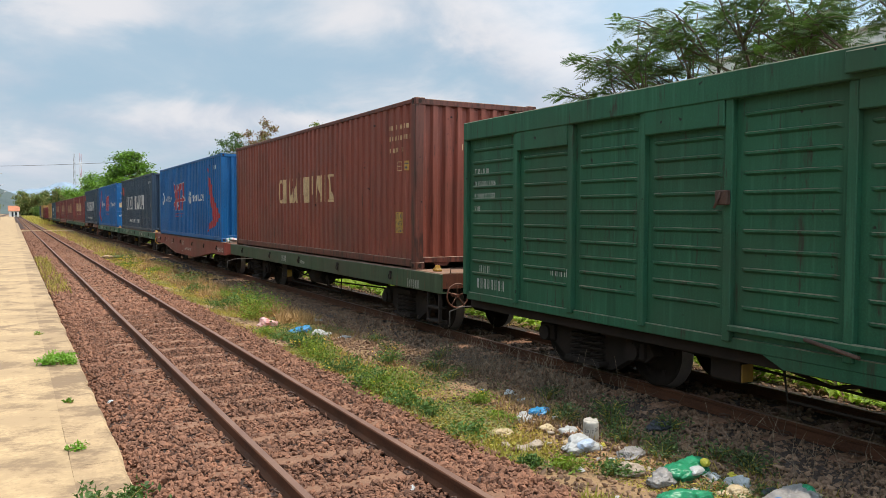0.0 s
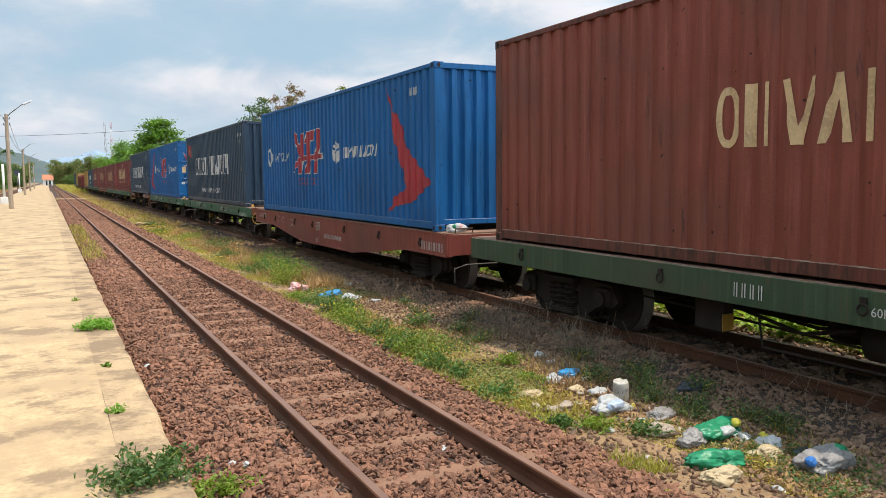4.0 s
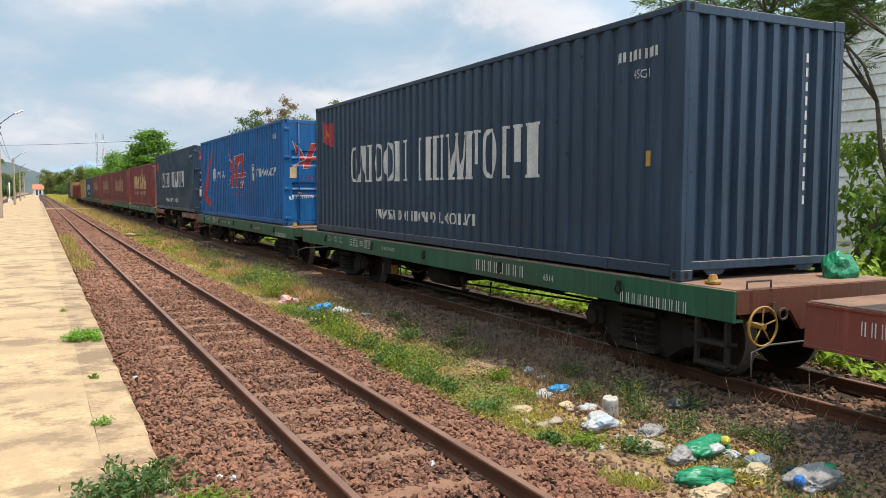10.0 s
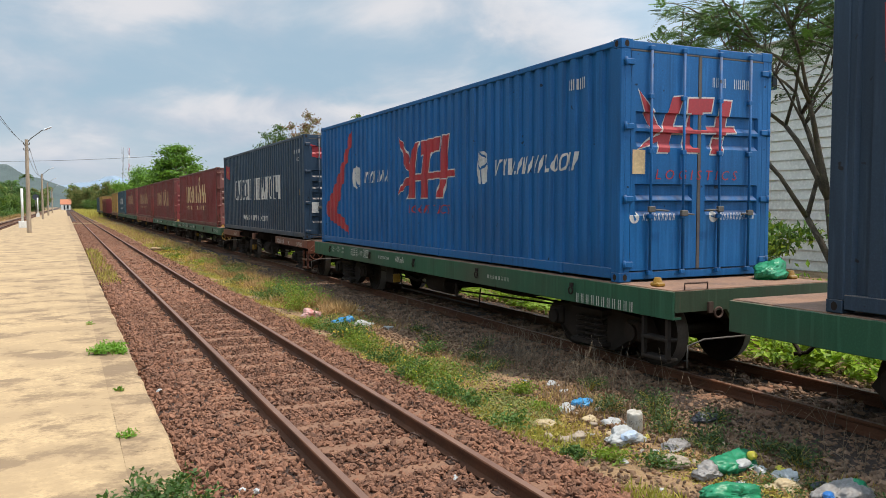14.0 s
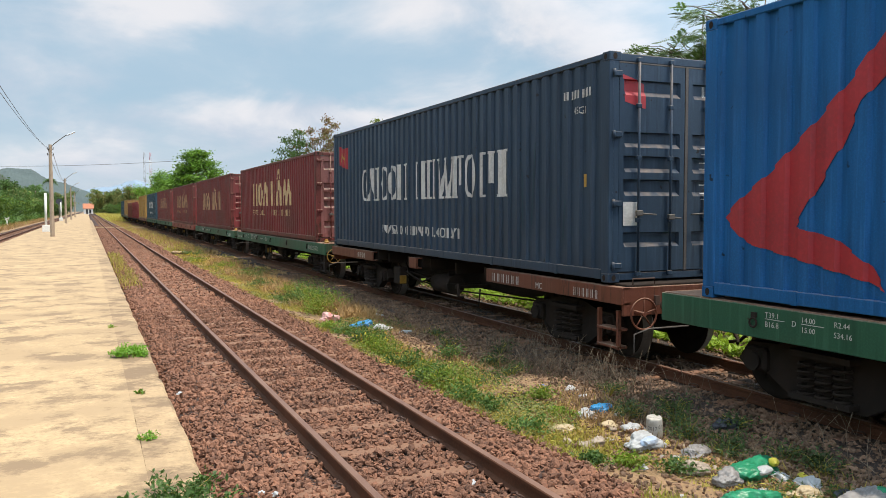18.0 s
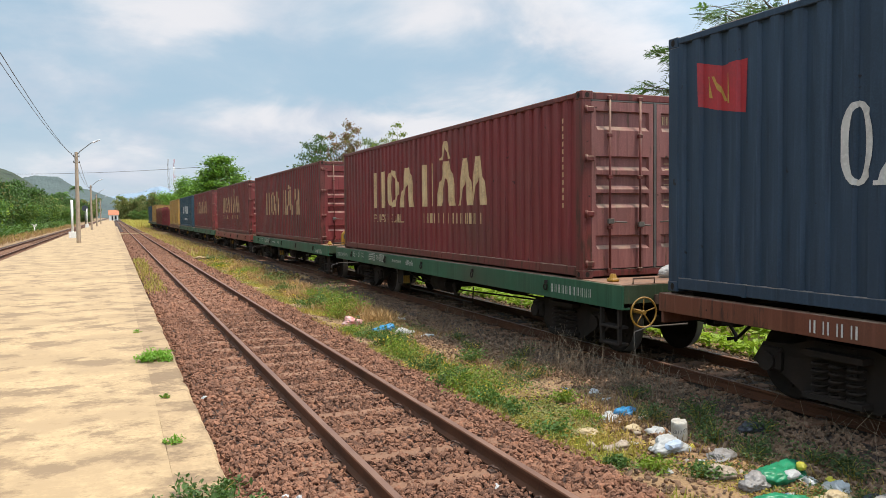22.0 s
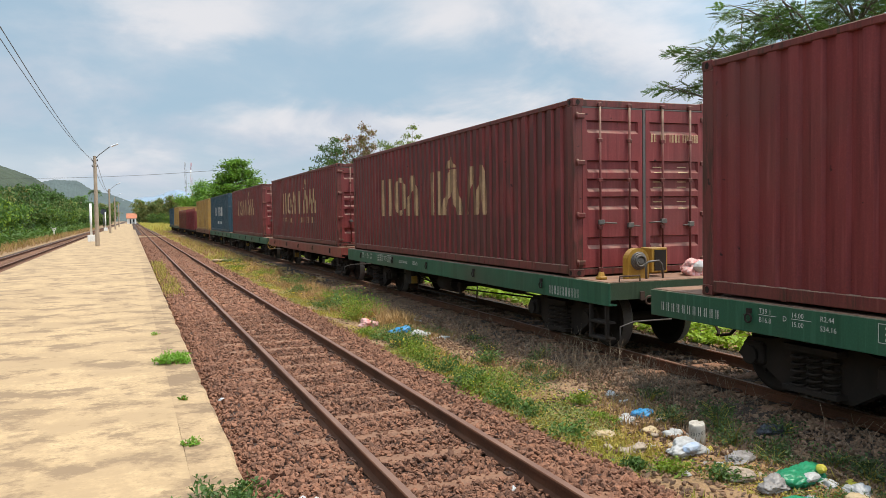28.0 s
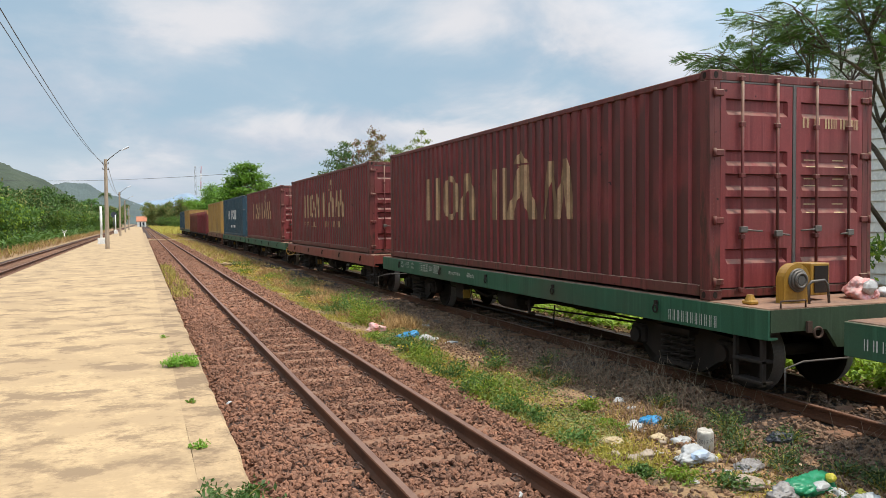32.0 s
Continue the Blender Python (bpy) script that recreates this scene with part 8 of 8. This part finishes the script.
SCRAPS = (("paper_scrap", "bag_white", "torn white paper scrap"), ("wrapper", "bag_cream", "faded cream wrapper in weeds"), ("wrapper", "bag_grey", "dusty grey plastic scrap"), ("stone", "cloth", "pale brown stone in the weeds"),
          ("stone", "cloth", "dusty tan stone in the weeds"), ("wrapper", "bag_blue", "small blue plastic scrap"), ("wrapper", "yellow_bit", "small yellow wrapper in weeds"))
for i in range(80):
    n, mat, lab = SCRAPS[(0, 3, 1, 4, 2, 3, 0, 1, 4, 0, 5, 3, 2, 6)[i % 14]]
    x, y = 4.75 + 0.35 * rng.normal(), 3.6 + 3.6 * rng.random()
    if 3.7 < x < 5.7:
        crumple(n, x, y, (0.05 + 0.07 * rng.random(), 0.04 + 0.06 * rng.random()), mat, lab, 0.45, 90 * rng.random(), "stone" if n == "stone" else "litter", seed=i * 1.7, detail=2)


def build_test_cylinder():
    """A cast concrete sample with a chipped top and an inked date."""
    t = thing("concrete_cylinder", pose(4.84, 5.98, -0.275, 4, -5, 0), "chipped whitish concrete cylinder with an inked date", "concrete block")
    bm = bmesh.new()
    n, r = 28, 0.074
    rings = []
    for i, z in enumerate((0.0, 0.008, 0.05, 0.10, 0.15, 0.19, 0.205)):
        row = []
        for k in range(n):
            a = 2 * math.pi * k / n
            rough = 0.0016 * noise.noise((math.cos(a) * 3, math.sin(a) * 3, z * 40))
            chip = 0.028 * max(0.0, noise.noise((math.cos(a) * 1.6, math.sin(a) * 1.6, 7)) + 0.05) if i > 4 else 0.0
            q = r + rough - (0.004 if i in (0, 6) else 0.0) - 0.3 * chip
            row.append(bm.verts.new((q * math.cos(a), q * math.sin(a), z - chip)))
        rings.append(row)
    for a, b in zip(rings, rings[1:]):
        for k in range(n):
            bm.faces.new((a[k], a[(k + 1) % n], b[(k + 1) % n], b[k])).smooth = True
    bm.faces.new(rings[0][::-1])
    top = bm.verts.new((0.01, 0.0, 0.198))
    for k in range(n):
        bm.faces.new((rings[-1][k], rings[-1][(k + 1) % n], top))
    part("body", bm, "cast_concrete", t)
    face = math.atan2(-0.78, -0.63)
    for text, u0, v0, size in (("2017", -0.062, 0.098, 0.052), ("07", 0.036, 0.112, 0.052)):
        bm = bmesh.new()
        for tri in words(text, size):
            bm.faces.new([bm.verts.new(((r + 0.0028) * math.cos(face + (u0 + x * 0.85) / r), (r + 0.0028) * math.sin(face + (u0 + x * 0.85) / r), v0 + y)) for x, y in tri])
        part("inked_date", bm, "ink", t)


build_test_cylinder()


def build_bottle(x, y, turn, mat, label, k=1.0):
    bm = bmesh.new()
    n = 12
    prof = ((0.0, 0.0), (0.032, 0.0), (0.034, 0.02), (0.034, 0.15), (0.03, 0.17), (0.014, 0.20), (0.014, 0.225), (0.0, 0.225))
    rings = [[bm.verts.new((k * r * math.cos(2 * math.pi * j / n), k * r * math.sin(2 * math.pi * j / n), k * z)) for j in range(n)] for r, z in prof[1:-1]]
    for a, b in zip(rings, rings[1:]):
        for j in range(n):
            bm.faces.new((a[j], a[(j + 1) % n], b[(j + 1) % n], b[j])).smooth = True
    bm.faces.new(rings[0][::-1])
    bm.faces.new(rings[-1])
    solid("bottle", bm, mat, label, "bottle", "litter beside the track", m=pose(x, y, ground_z(x) + 0.03 * k, 90, 0, turn))


build_bottle(5.0, 8.35, 30, "plastic_blue", "small blue plastic bottle lying in dry stalks", 0.45)
build_bottle(5.07, 7.6, 100, "bag_white", "white plastic bottle lying in dry stalks", 0.75)

# ---- what lies on the wagons' ends ----
def on_deck(name, start, dx, dy, size, mat, label, tall, extra=None, z=DECK):
    x, y = CX + dx, START[start] + dy
    ob = crumple(name, x, y, size, mat, label, tall, 20, "bag", z=z, seed=dx, extra=extra, crease=0.4)
    ROLLING.append((ob, ob.matrix_world.copy()))


on_deck("plastic_bag", "brown", 0.35, -0.32, (0.42, 0.3), "bag_cream", "tied cream bag lying on the wagon's deck", 0.6)
on_deck("plastic_bag", "blue", -0.95, -0.22, (0.34, 0.22), "bag_white", "white bag with pink and green print on the wagon's end", 0.55, [("bag_pink", 0.02, -0.08, 0.04, 0.14, 0.1, 0.1), ("bag_green", -0.1, -0.06, 0.05, 0.08, 0.06, 0.08)])
on_deck("plastic_bag", "blue", 0.15, -0.22, (0.36, 0.24), "bag_white", "white bag with yellow print on the wagon's end", 0.6, [("yellow_bit", 0.0, -0.08, 0.05, 0.12, 0.1, 0.1)])
on_deck("plastic_bag", "slate", 0.75, -0.38, (0.42, 0.3), "bag_green", "green plastic bag with scraps on the wagon's deck", 0.8, [("bag_white", 0.3, 0.0, -0.08, 0.3, 0.2, 0.12), ("bag_cream", 0.5, 0.05, -0.1, 0.2, 0.15, 0.1)])
on_deck("plastic_bag", "blue_two", 0.85, -0.4, (0.5, 0.34), "bag_green", "green plastic bag on the wagon's deck", 0.55)
on_deck("plastic_bag", "maroon_two", 0.55, -0.45, (0.48, 0.3), "bag_pink", "pink and white plastic bag on the wagon's deck", 0.6, [("bag_white", -0.05, -0.12, 0.05, 0.3, 0.12, 0.18)])
on_deck("plastic_bag", "maroon_two", 0.95, -0.4, (0.22, 0.18), "bag_white", "small white bag on the wagon's deck", 0.6)
on_deck("plastic_bag", "maroon", 0.1, -0.3, (0.4, 0.28), "bag_white", "white sack on the wagon's deck", 0.5)


def build_winch():
    m = pose(CX - 0.52, START["maroon_two"] - 0.52, DECK)
    t = thing("hand_winch", m, "yellow hand winch with a grey drum on the wagon's end", "winch")
    ROLLING.append((t, m))
    bm = bmesh.new()
    prism(bm, [(-0.18, 0.0)] + [(0.18 * math.cos(a), 0.25 + 0.18 * math.sin(a)) for a in np.linspace(math.pi, 0, 14)] + [(0.18, 0.0)], "y", -0.06, 0.06)
    part("side_plate", bm, "yellow", t)
    bm = bmesh.new()
    tube(bm, [(0.0, -0.13, 0.25), (0.0, 0.2, 0.25)], 0.05, 12)
    for k in range(3):
        ring(bm, (0.0, -0.07 - 0.025 * k, 0.25), 0.115 - 0.02 * k, 0.018, "y", 18, 5)
    for k in range(9):
        a = 2 * math.pi * k / 9
        tube(bm, [(0.0, -0.09, 0.25), (0.11 * math.cos(a), -0.08, 0.25 + 0.11 * math.sin(a))], 0.014, 4)
    part("gear", bm, "grey_steel", t, "bare grey gear wheel")
    bm = bmesh.new()
    tube(bm, [(0.05, -0.18, 0.0), (0.04, -0.18, 0.2), (0.08, -0.18, 0.24), (0.26, -0.18, 0.25), (0.31, -0.18, 0.2), (0.33, -0.18, 0.0)], 0.016, 6)
    part("guard", bm, "grey_steel", t)
    bm = bmesh.new()
    soft_box(bm, 0.30, 0.58, 0.05, 0.32, 0.06, 0.42, 0.01)
    part("gear_box", bm, "yellow", t)
    # flat black plate, coloured for the shade inside the open gear box
    bm = bmesh.new()
    box(bm, 0.35, 0.55, 0.040, 0.047, 0.09, 0.39)
    part("opening", bm, "black_iron", t)


build_winch()


# metres that the train has rolled, every half second
ROLLED = [
    0.00, 1.77, 3.52, 5.28, 7.02, 8.76, 10.50, 12.23, 13.95, 15.67, 17.39, 19.11, 20.83,
    22.56, 24.28, 26.02, 27.76, 29.51, 31.26, 33.01, 34.76, 36.51, 38.24, 39.96, 41.67, 43.37,
    45.05, 46.73, 48.41, 50.07, 51.74, 53.40, 55.06, 56.71, 58.36, 60.02, 61.67, 63.31, 64.95,
    66.59, 68.22, 69.84, 71.44, 73.03, 74.58, 76.11, 77.59, 79.02, 80.40, 81.72, 82.98, 84.17,
    85.29, 86.32, 87.27, 88.13, 88.91, 89.58, 90.16, 90.65, 91.04, 91.33, 91.53, 91.64, 91.66,]


def rolled(t):
    """Metres rolled at t seconds, with an even speed curve between the half seconds."""
    i = min(int(t / 0.5), len(ROLLED) - 2)
    p = [ROLLED[max(0, min(len(ROLLED) - 1, k))] for k in (i - 1, i, i + 1, i + 2)]
    if i == 0:
        p[0] = 2 * p[1] - p[2]
    u = t / 0.5 - i
    return p[1] + 0.5 * u * (p[2] - p[0] + u * (2 * p[0] - 5 * p[1] + 4 * p[2] - p[3] + u * (3 * (p[1] - p[2]) + p[3] - p[0])))


def motions():
    for ob, m in ROLLING:
        walk(ob, [(0.5 * i, Matrix.Translation((0, -ROLLED[i], 0)) @ m) for i in range(len(ROLLED))])
    ticks = [0.16 * i for i in range(200)] + [32.0]
    for ob, m in WHEELSETS:
        walk(ob, [(t, m @ Matrix.Rotation(rolled(t) / 0.42, 4, "X")) for t in ticks])


motions()
